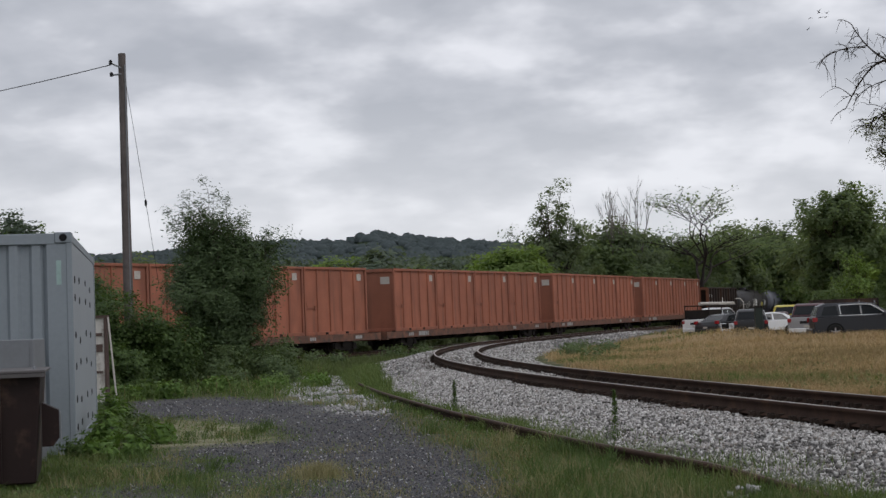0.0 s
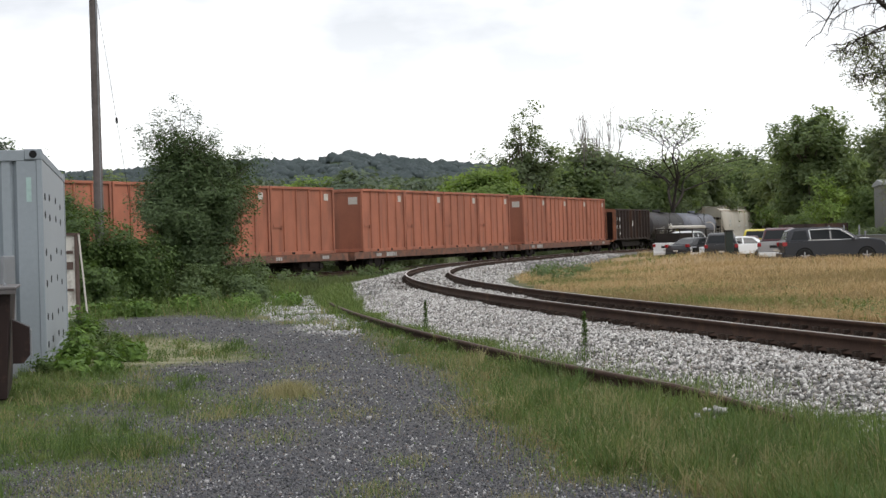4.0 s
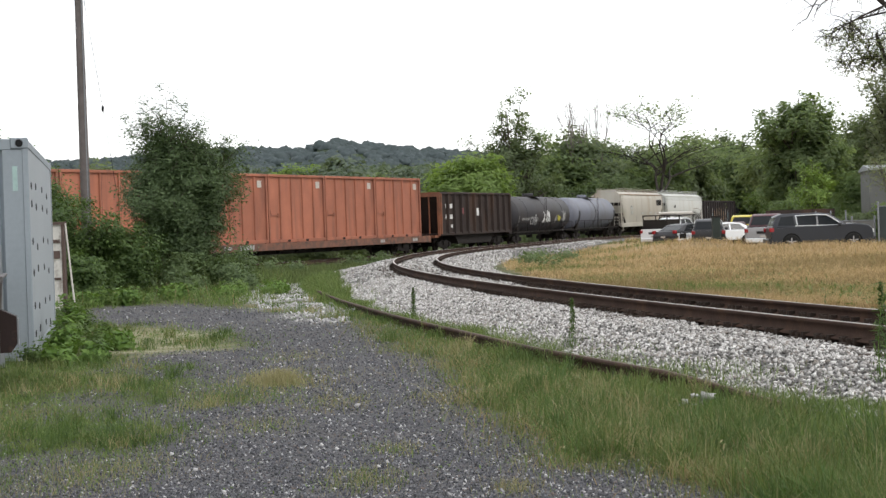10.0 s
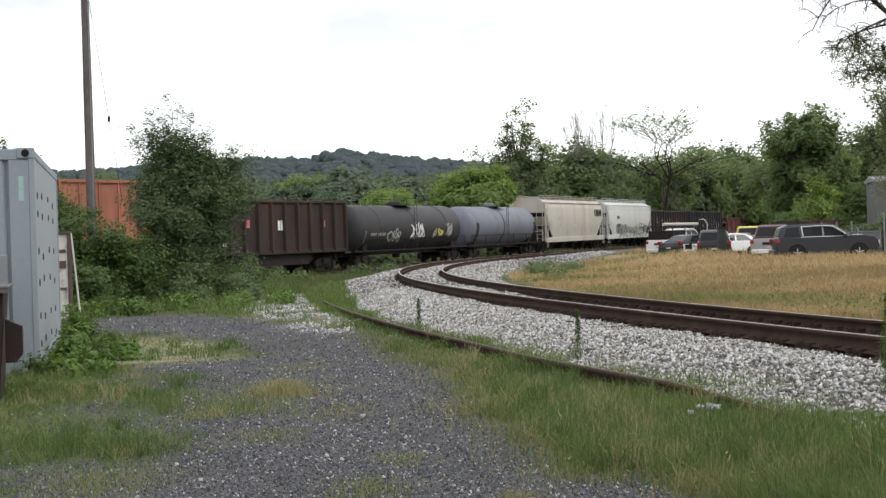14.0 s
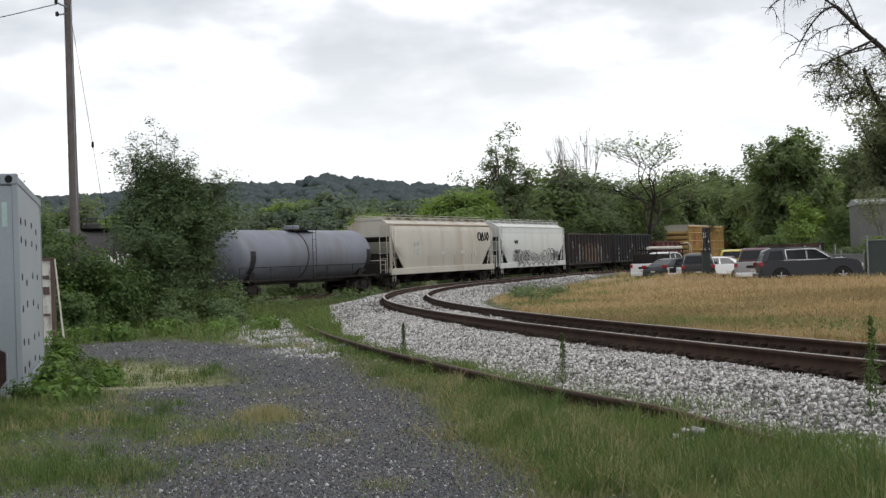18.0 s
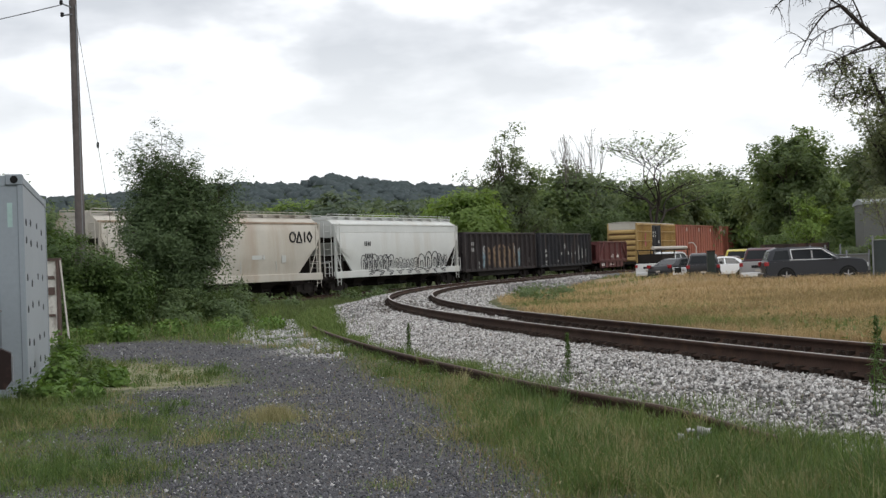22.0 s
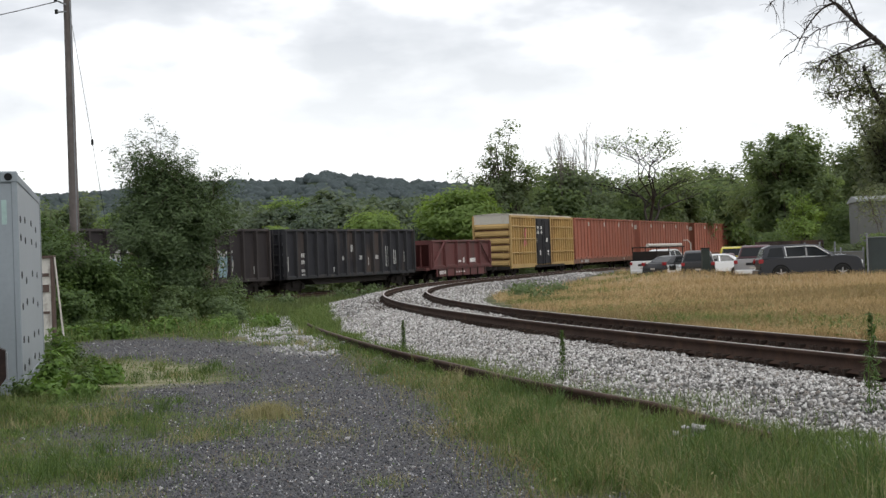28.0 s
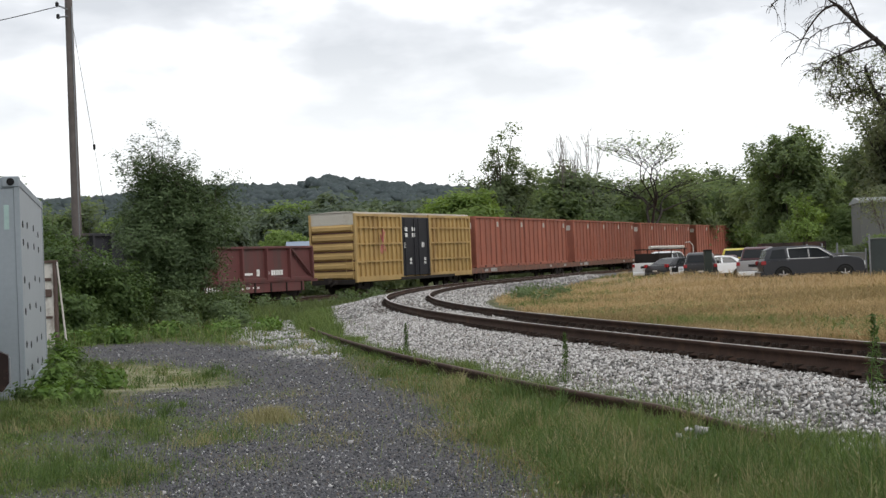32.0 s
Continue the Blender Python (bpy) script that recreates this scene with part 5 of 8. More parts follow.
def bubble_letters(c, rng, x0, x1, z0, z1, y, n, mat, r, label):
    """Graffiti: a row of tall rounded letters, each an arch with a curl inside it."""
    for k in range(n):
        cx, w = x0 + (x1 - x0) * (k + 0.5) / n, abs(x1 - x0) / n * rng.uniform(0.42, 0.56)
        top, lo = z1 - rng.uniform(0, 0.25) * (z1 - z0), z0 + rng.uniform(-0.05, 0.12) * (z1 - z0)
        lean = rng.uniform(-0.12, 0.12)
        arch = [(-w, lo)] + [(-w * math.cos(a), top - w + w * math.sin(a)) for a in np.linspace(0, math.pi, 7)] + [(w * 0.9, lo), (w * 0.3, lo - 0.04), (w * 0.35, (lo + top) / 2)]
        arch += [(-w * 0.3, (lo + top) / 2 + rng.uniform(0.0, 0.2)), (-w * 0.35, lo)]
        g = Geo()
        for (xa, za), (xb, zb) in zip(arch, arch[1:]):
            xa, xb = cx - xa - lean * (za - z0), cx - xb - lean * (zb - z0)
            d = Vector((xb - xa, zb - za))
            if d.length < 1e-4:
                continue
            nrm = Vector((-d.y, d.x)).normalized() * r * rng.uniform(0.6, 1.3)
            vs = [(xa + nrm.x, y, za + nrm.y), (xa - nrm.x, y, za - nrm.y), (xb - nrm.x, y, zb - nrm.y), (xb + nrm.x, y, zb + nrm.y)]
            g.add(vs + [(a, y + 0.012, b) for a, _, b in vs], [(0, 1, 2, 3), (7, 6, 5, 4), (0, 4, 5, 1), (1, 5, 6, 2), (2, 6, 7, 3), (3, 7, 4, 0)])
        part("graffiti", g, mat, c, label)["kind"] = "stuff"


bubble_letters(HOP2, rng, 5.9, 1.4, 1.38, 2.45, 1.556, 6, M_scrawl, 0.020, "black graffiti letters")
scrawl(HOP2, rng, 5.6, 1.6, 1.42, 2.3, 1.560, 6, M_scrawl, 0.018, "black graffiti strokes")
bubble_letters(HOP2, rng, 1.2, -2.2, 1.38, 2.10, 1.556, 6, M_scrawl, 0.018, "grey graffiti letters")
bubble_letters(HOP2, rng, -2.4, -5.6, 1.38, 2.50, 1.556, 3, M_black_mark, 0.030, "bold black graffiti letters")
bubble_letters(HOP2, rng, -5.5, -7.0, 1.38, 2.40, 1.556, 2, M_scrawl, 0.02, "black graffiti letters")
scrawl(HOP2, rng, -5.4, -7.2, 1.42, 2.2, 1.560, 3, M_scrawl, 0.018, "black graffiti strokes")
scrawl(HOP2, rng, 5.4, -7.2, 1.02, 1.36, 1.586, 9, M_scrawl, 0.022, "smeared grey graffiti on the sill")

scrawl(COAL1, rng, 3.0, -3.6, 1.15, 2.75, Y1, 11, M_tan_patch, 0.10, "faded tan spray-paint strokes")
scrawl(COAL1, rng, 2.6, -3.2, 1.05, 2.35, Y1 + 0.004, 8, M_tan_patch, 0.13, "faded tan spray-paint strokes")
scrawl(COAL1, rng, 4.6, 3.0, 1.2, 2.7, Y1 + 0.002, 3, M_chalk, 0.07, "white spray-paint strokes")
scrawl(COAL1, rng, -3.2, -5.2, 1.2, 2.7, Y1 + 0.002, 4, M_chalk, 0.07, "white spray-paint strokes")
scrawl(COAL1, rng, 4.2, 3.2, 1.15, 2.2, Y1 + 0.006, 2, M_spray_blue, 0.09, "pale blue spray-paint strokes")
scrawl(COAL1, rng, -3.8, -5.0, 1.15, 2.3, Y1 + 0.006, 3, M_spray_blue, 0.09, "pale blue spray-paint strokes")

# --- low maroon hopper
LOW = make_ribbed("ballast_hopper", "low maroon open ballast hopper with white marks", 11.6, 1.05, 2.98, 5, M_maroon, M_maroon, 1.2, M_maroon, 0.5)
for sx in (-1, 1):
    part("corner_brace", Geo().tube((sx * 5.6, 1.58, 1.3), (sx * 3.6, 1.58, 2.8), 0.07, n=6), M_maroon, LOW)
for sy in (-1, 1):
    part("side_frame", Geo().box(-5.9, 5.9, *sorted((sy * 1.40, sy * 1.56)), 0.98, 1.08).box(-4.9, 4.9, *sorted((sy * 1.44, sy * 1.51)), 0.46, 0.98), M_maroon, LOW, bevel=0.01)
    for x in np.linspace(-4.6, 4.6, 7):
        part("frame_post", Geo().box(x - 0.05, x + 0.05, *sorted((sy * 1.50, sy * 1.56)), 0.46, 0.98), M_under, LOW)
g = Geo()
bars(g, 1.0, Y1, 1.42, (0.9,), 0.12)
bars(g, -0.3, Y1, 1.36, (0.26,), 0.36)
bars(g, -1.3, Y1, 1.40, (0.2,), 0.2)
bars(g, -1.7, Y1, 1.38, (0.16, 0.16, 0.09, 0.14, 0.13, 0.18), 0.28, 0.05)
bars(g, 4.6, 1.512, 0.62, (0.11, 0.13, 0.11, 0.13, 0.11, 0.13), 0.24, 0.12)
bars(g, 1.2, 1.512, 0.68, (0.12, 0.3, 0.1, 0.2), 0.10, 0.3)
part("lettering", g, M_white, LOW, "white painted marks")["kind"] = "stuff"

# --- high yellow boxcar
BL, B0, B1 = 18.4, 0.58, 5.02
BOX = thing("boxcar", "weathered yellow high-cube boxcar with black double door and whitish roof", "freight car")
bh, bw = BL / 2, 1.46
part("body", Geo().box(-bh, bh, -bw, bw, B0 + 0.25, B1 - 0.1), M_yellow_box, BOX)
part("roof", Geo().prism([(-bw - 0.03, B1 - 0.14), (bw + 0.03, B1 - 0.14), (bw + 0.03, B1 - 0.04), (0, B1 + 0.02), (-bw - 0.03, B1 - 0.04)], -bh - 0.05, bh + 0.05), M_box_roof, BOX)
for x in np.linspace(-bh + 0.6, bh - 0.6, 15):
    part("roof_rib", Geo().prism([(-bw, B1 - 0.05), (0, B1 + 0.01), (bw, B1 - 0.05), (bw, B1 - 0.01), (0, B1 + 0.06), (-bw, B1 - 0.01)], x - 0.05, x + 0.05), M_box_roof, BOX)
D0, D1 = -2.0, 2.6
for sy in (-1, 1):
    y0, y1 = sorted((sy * bw, sy * (bw + 0.13)))
    for z, hh in ((B0 + 0.28, 0.16), (B0 + 1.35, 0.05), (B0 + 2.45, 0.05), (B0 + 3.45, 0.05), (B1 - 0.22, 0.08)):
        for a, b in ((-bh, D0), (D1, bh)):
            part("side_rail", Geo().box(a, b, y0, y1, z - hh, z + hh), M_yellow_box, BOX)
    for a, b, n in ((-bh, D0, 10), (D1, bh, 10)):
        for k in range(n + 1):
            x = a + (b - a) * k / n
            if k in (0, n):
                part("door_post" if abs(x) < 4 else "corner_post", Geo().box(x - 0.09, x + 0.09, y0, y1 + 0.02, B0 + 0.1, B1 - 0.12), M_yellow_box, BOX, bevel=0.01)
            else:
                part("side_post", Geo().box(x - 0.045, x + 0.045, y0, y1, B0 + 0.3, B1 - 0.2), M_yellow_box, BOX)
    y2, y3 = sorted((sy * (bw + 0.02), sy * (bw + 0.12)))
    for a, b in ((D0 + 0.1, (D0 + D1) / 2 - 0.01), ((D0 + D1) / 2 + 0.01, D1 - 0.1)):
        door = part("plug_door", Geo().box(a, b, y2, y3, B0 + 0.35, B1 - 0.3), M_black_door, BOX, "black plug door", bevel=0.02)
        y4, y5 = sorted((sy * (bw + 0.10), sy * (bw + 0.17)))
        dg = Geo()
        for z in np.linspace(B0 + 0.6, B1 - 0.6, 6):
            dg.box(a + 0.05, b - 0.05, y4, y5 - 0.03, z - 0.03, z + 0.03)
        for x in (a + 0.35, b - 0.35):
            dg.tube((x, sy * (bw + 0.16), B0 + 0.2), (x, sy * (bw + 0.16), B1 - 0.4), 0.025, n=6)
        part("door_rod", dg, M_black_door, door)["kind"] = "stuff"
    part("door_track", Geo().box(D0 - 4.0, D1 + 0.3, y0, y1 + 0.06, B0 + 0.08, B0 + 0.26), M_under, BOX)
for sx in (-1, 1):
    e = Geo()
    for k in range(6):
        z = B0 + 0.50 + k * 0.58
        x0, x1 = sx * (bh - 0.01), sx * (bh + 0.17)
        e.add([(x0, -bw + 0.04, z - 0.20), (x0, bw - 0.04, z - 0.20), (x1, bw - 0.10, z - 0.09), (x1, -bw + 0.10, z - 0.09), (x1, bw - 0.10, z + 0.10), (x1, -bw + 0.10, z + 0.10), (x0, bw - 0.04, z + 0.27), (x0, -bw + 0.04, z + 0.27)],
              [(0, 1, 2, 3), (3, 2, 4, 5), (5, 4, 6, 7), (0, 3, 5, 7), (1, 6, 4, 2), (0, 7, 6, 1)])
        # Strip painted dark as the shade under each corrugation.
        part("end_groove", Geo().box(*sorted((sx * bh, sx * (bh + 0.012))), -bw + 0.02, bw - 0.02, z - 0.29, z - 0.20), M_shade_line, BOX, "dark strip painted as shade between corrugations")
    part("end_corrugation", e, M_yellow_box, BOX)
    part("end_cap", Geo().box(*sorted((sx * (bh - 0.02), sx * (bh + 0.05))), -bw - 0.02, bw + 0.02, B1 - 0.80, B1 - 0.05), M_box_roof, BOX, "whitish end cap below the roof")
    lg = Geo()
    ladder(lg, sx * (bh + 0.16), 1.15, B0, B0 + 1.9, 0.45, "y", 5)
    part("ladder", lg, M_yellow_box, BOX)
    part("end_sill", Geo().box(*sorted((sx * bh, sx * (bh + 0.2))), -bw, bw, B0, B0 + 0.3), M_under, BOX)
g = Geo()
for x, z in ((0.95, 3.9), (2.15, 3.9)):
    bars(g, x, bw + 0.125, z - 0.1, (0.22, 0.22), 0.26, 0.06, 2, 0.12)
bars(g, 2.2, bw + 0.125, 2.7, (0.2,), 0.4)
bars(g, -0.6, bw + 0.125, 2.75, (0.16, 0.12), 0.32, 0.1)
bars(g, 1.4, bw + 0.125, 1.65, (0.16, 0.1), 0.4, 0.05)
bars(g, -0.9, bw + 0.125, 1.65, (0.16, 0.1), 0.4, 0.05)
part("door_lettering", g, M_white, BOX, "white stencils on the door")["kind"] = "stuff"
g = Geo()
for x0, z0, x1, z1 in ((5.75, 2.5, 5.05, 3.75), (5.0, 2.55, 5.7, 3.6), (5.6, 2.4, 5.2, 2.9), (5.35, 3.2, 5.3, 3.9)):
    g.tube((x0, bw + 0.10, z0), (x1, bw + 0.10, z1), 0.035, n=6)
part("emblem", g, M_red_mark, BOX, "faded red painted emblem")["kind"] = "stuff"
part("centre_sill", Geo().box(-bh - 0.5, bh + 0.5, -0.35, 0.35, 0.6, B0 + 0.3).box(-bh + 1, bh - 1, -1.4, 1.4, 0.72, B0 + 0.28), M_under, BOX)
add_trucks(BOX, (-bh + 2.0, bh - 2.0))
add_couplers(BOX, ((bh + 0.3, 1), (-bh - 0.3, -1)))

# --- order of the train: (thing, place along the train of its middle, distance between trucks, height of the load)
SPEED = 7.08
CONSIST = []
for k, q in enumerate((47.1, 19.2, -8.6, -36.4, -64.2, -92.0)):
    car = FLAT_A if k == 0 else copy_thing(FLAT_A, Matrix())
    CONSIST.append((car, q, 20.4, 0.0))
    for j in range(4):
        box = CONT_A if k == 0 and j == 0 else copy_thing(CONT_A, Matrix())
        CONSIST.append((box, q, 20.4, (9.24 - 6.16 * j, 1.13)))
for k, q in enumerate((239.1, 266.3, 294.0, 322.0, 350.0)):
    CONSIST.append((copy_thing(FLAT_A, Matrix()), q, 20.4, 0.0))
    for j in range(4):
        box = CONT_B if k == 0 and j == 0 else copy_thing(CONT_B, Matrix())
        CONSIST.append((box, q, 20.4, (9.24 - 6.16 * j, 1.13)))
for car, q, wb in ((GOND1, 69.2, 10.8), (TANK1, 85.9, 13.4), (TANK2, 103.0, 12.6), (HOP1, 121.9, 16.8), (HOP2, 142.1, 16.4), (COAL1, 160.6, 13.2), (COAL2, 178.6, 13.2), (LOW, 195.6, 8.2), (BOX, 215.7, 14.4)):
    CONSIST.append((car, q, wb, 0.0))


def car_pose(s, wb, load):
    """Pose of a car whose middle is at s, from the places of its two trucks."""
    (xa, ya, za, _), (xb, yb, zb, _) = main_at(s - wb / 2), main_at(s + wb / 2)
    m = Matrix.Translation(((xa + xb) / 2, (ya + yb) / 2, (za + zb) / 2)) @ pose(0, 0, 0, 0, math.degrees(math.atan2(zb - za, wb)), math.degrees(math.atan2(ya - yb, xa - xb)))
    return m @ Matrix.Translation((load[0], 0, load[1])) if load else m


# ---------------------------------------------------------------- yard things beside the drive
def on_ground(x, y, rz=0.0, dz=0.0):
    return pose(x, y, float(lie(x, y)) + dz, 0, 0, rz)


# grey shipping container: its end faces the eye, its long side shows punched slots
box = thing("shipping_container", "pale grey shipping container with rows of slots in its side", "container", on_ground(-5.135, 18.25, 12.4, -0.02))
W, Ln, H = 2.44, 6.06, 2.74
fr = Geo()
for x in (0, -W):
    for y in (0, Ln):
        fr.box(x - 0.07 if x == 0 else x, x if x == 0 else x + 0.07, y if y == 0 else y - 0.07, y + 0.07 if y == 0 else y, 0, H)
for y in (0.0, Ln - 0.1):
    fr.box(-W + 0.07, -0.07, y + 0.01, y + 0.09, H - 0.14, H - 0.005).box(-W + 0.07, -0.07, y + 0.01, y + 0.09, 0.02, 0.17)
for x in (-W + 0.005, -0.085):
    fr.box(x, x + 0.08, 0.07, Ln - 0.07, H - 0.11, H - 0.005).box(x, x + 0.08, 0.07, Ln - 0.07, 0.02, 0.17)
part("frame", fr, M_box_grey, box, bevel=0.008)
part("corner_post", Geo().box(-0.30, -0.068, 0.012, 0.06, 0.17, H - 0.14), M_box_grey, box)
for x in (-0.1, -W + 0.1):
    for y in (0.09, Ln - 0.09):
        for z in (0.06, H - 0.06):
            g = Geo().box(x - 0.105, x + 0.105, y - 0.1, y + 0.1, z - 0.068, z + 0.068)
            cs = part("corner_casting", g, M_box_grey, box, bevel=0.012)
            if y < 1:
                part("casting_hole", Geo().lathe([(y - 0.104, 0.01), (y - 0.104, 0.048), (y - 0.09, 0.048)], 12, "y", (x, 0, z)), M_hole, cs, "dark round casting hole")
prof, x = [], -W + 0.07
while x < -0.32:
    for dx, d in ((0.0, 0.03), (0.10, 0.03), (0.135, 0.075), (0.235, 0.075)):
        if x + dx < -0.30:
            prof.append((x + dx, d))
    x += 0.27
prof.append((-0.30, 0.03))
g = Geo().prism(prof + [(-0.30, 0.10), (-W + 0.07, 0.10)], 0.17, H - 0.14, "z")
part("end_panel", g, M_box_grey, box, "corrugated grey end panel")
part("back_panel", Geo().box(-W + 0.07, -0.07, Ln - 0.06, Ln - 0.03, 0.17, H - 0.14), M_box_grey, box)
side = part("side_panel", Geo().box(-0.05, -0.015, 0.07, Ln - 0.07, 0.17, H - 0.11), M_box_side, box, "flat side panel, lightened for light from the right")
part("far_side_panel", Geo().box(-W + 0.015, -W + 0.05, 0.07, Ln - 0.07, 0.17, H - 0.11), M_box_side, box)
part("roof_panel", Geo().box(-W + 0.08, -0.08, 0.08, Ln - 0.08, H - 0.04, H - 0.012), M_box_grey, box)
part("floor_panel", Geo().box(-W + 0.05, -0.05, 0.05, Ln - 0.05, 0.1, 0.16), M_under, box)
rng = np.random.default_rng(31)
for zi, z in enumerate((2.20, 1.93, 1.44, 1.10, 0.64, 0.32)):
    for yi, y in enumerate((0.75, 1.75, 3.3, 4.6)):
        zz = z + rng.normal(0, 0.035)
        for dy, dz in ((0.0, 0.0),):
            part("slot", Geo().prism([(y + dy + 0.13 * math.cos(a), zz + dz + 0.048 * math.sin(a)) for a in np.arange(8) * math.tau / 8], -0.016, -0.011), M_hole, side, "dark punched slot")
part("green_smear", Geo().box(-0.19, -0.13, 0.0085, 0.0115, 2.1, 2.4), surface("faint_green_smear", (0.29, 0.40, 0.38), 0.7, 0, 0.2, 6, 0, 20), box)

# brown dumpster with its lid and side pocket
bin_ = thing("dumpster", "brown steel dumpster with flat lid beside the container", "dumpster", on_ground(-4.28, 14.05, 15))
g = Geo().prism([(-1.75, 0.05), (-0.06, 0.05), (0.0, 1.08), (-1.85, 1.08)], 0.0, 1.5, "y")
M_lid = surface("dark_worn_lid", (0.075, 0.068, 0.068), 0.6, 0, 0.2, 3, 0.1, 20)
part("tub", g, M_brown_bin, bin_, bevel=0.012)
part("lid", Geo().box(-1.9, 0.05, -0.08, 1.55, 1.085, 1.115), M_lid, bin_, "flat dark lid", bevel=0.008)
part("lid_lip", Geo().box(-1.9, 0.05, -0.09, -0.05, 1.05, 1.085), M_lid, bin_)
for k in range(6):
    part("rivet", Geo().lathe([(1.12, 0.02), (1.14, 0.018), (1.145, 0.004)], 8, "z", (-0.05 - k * 0.33, -0.03, 0.005)), M_grey_steel, bin_)
pk = Geo().prism([(0.0, 0.80), (0.16, 0.72), (0.16, 0.46), (0.10, 0.38), (0.0, 0.38)], 0.12, 0.34, "y")
part("lift_pocket", pk, M_brown_bin, bin_)
part("pocket_plate", Geo().box(0.162, 0.175, 0.14, 0.32, 0.44, 0.70), M_grey_steel, bin_, "worn grey pocket plate")
g = Geo()
for x in (-1.3, -0.85, -0.4):
    g.box(x - 0.035, x + 0.035, -0.04, 0.0, 0.08, 1.06)
part("stiffener", g, M_brown_bin, bin_)
gbx = thing("steel_cabinet", "plain grey steel cabinet behind the dumpster", "cabinet", on_ground(-5.17, 16.75, 4))
part("body", Geo().box(-1.3, 0.0, 0.0, 0.55, 0.0, 1.42), M_grey_steel, gbx, bevel=0.01)
part("front_door", Geo().box(-1.25, -0.05, -0.02, -0.003, 0.06, 1.36), M_grey_steel, gbx)

# weathered board behind the container, with a white stick leaning on it
brd = thing("sign_board", "flaking white board in a brown frame", "board", on_ground(-8.29, 31.0, -8))
part("panel", Geo().box(-1.0, 0.22, 0.0, 0.05, 0.05, 1.84), M_board, brd)
part("frame_post", Geo().box(0.22, 0.28, -0.03, 0.09, 0.0, 1.88), M_board_edge, brd, bevel=0.01)
part("frame_top", Geo().box(-1.05, 0.30, -0.03, 0.09, 1.84, 1.90), M_board_edge, brd)
for z, hh in ((1.50, 0.07), (1.22, 0.16), (0.72, 0.05)):
    part("cross_board", Geo().box(-1.0, 0.18, -0.02, -0.002, z - hh / 2, z + hh / 2), M_board_edge, brd, "brown bare board where paint has gone")
stick = thing("leaning_stick", "thin white stick leaning against the board frame", "stick", on_ground(-7.80, 30.85))
part("stick", Geo().tube((0, 0, 0), (-0.18, 0.10, 1.86), 0.022, 0.018, 8), M_placard, stick)
stk2 = thing("marker_stake", "short pale stake among the bushes", "stake", on_ground(-8.6, 39.0))
part("stake", Geo().tube((0, 0, 0), (-0.10, 0, 1.75), 0.02, 0.018, 6), M_placard, stk2)

# utility pole with its wires
PX0, PY0 = -11.22, 46.0
pz = float(lie(PX0, PY0))
pole = thing("utility_pole", "weathered wooden utility pole with wires", "utility pole", pose(PX0, PY0, pz))
part("post", Geo().tube((0.02, 0, 0), (0.0, 0, 10.26), 0.165, 0.115, 14), M_pole, pole, smooth=True)
br = Geo().tube((0, -0.1, 9.80), (-0.32, -0.15, 9.95), 0.025, n=6).tube((0, -0.1, 9.60), (-0.3, -0.15, 9.57), 0.025, n=6)
part("bracket", br, M_grey_steel, pole)
for k, (x, z) in enumerate(((-0.32, 9.95), (-0.30, 9.57))):
    part("insulator", Geo().lathe([(z - 0.05, 0.03), (z - 0.02, 0.06), (z + 0.03, 0.05), (z + 0.06, 0.06), (z + 0.10, 0.02)], 10, "z", (x, -0.15, 0)), M_wire, pole)
part("ground_strip", Geo().box(0.10, 0.13, -0.12, -0.10, 0.0, 9.9), M_grey_steel, pole)


def wire(name, label, a, b, sag, r=0.012, n=14):
    w = thing(name, label, "wire")
    g = Geo()
    pts = [Vector(a).lerp(Vector(b), k / n) - Vector((0, 0, sag * 4 * (k / n) * (1 - k / n))) for k in range(n + 1)]
    d = (pts[-1] - pts[0]).normalized()
    u = d.orthogonal().normalized()
    v = d.cross(u)
    m = 5
    vs = [p + (u * math.cos(k * math.tau / m) + v * math.sin(k * math.tau / m)) * r for p in pts for k in range(m)]
    g.add(vs, [(j * m + k, j * m + (k + 1) % m, (j + 1) * m + (k + 1) % m, (j + 1) * m + k) for j in range(n) for k in range(m)])
    part("cable", g, M_wire, w)
    return w, pts


wire("overhead_wire", "black overhead wire from the pole", (PX0 - 0.3, PY0 - 0.15, pz + 9.90), (-34, 66, 11.35), 0.35, 0.015)
guy, gp = wire("guy_wire", "slack guy wire with an insulator", (PX0 + 0.02, PY0, pz + 9.9), (-10.38, 46.6, 3.0), -0.12, 0.008)
part("strain_insulator", Geo().lathe([(-0.10, 0.015), (-0.06, 0.042), (0.06, 0.042), (0.10, 0.015)], 10, "z", tuple(gp[9])), M_wire, guy)


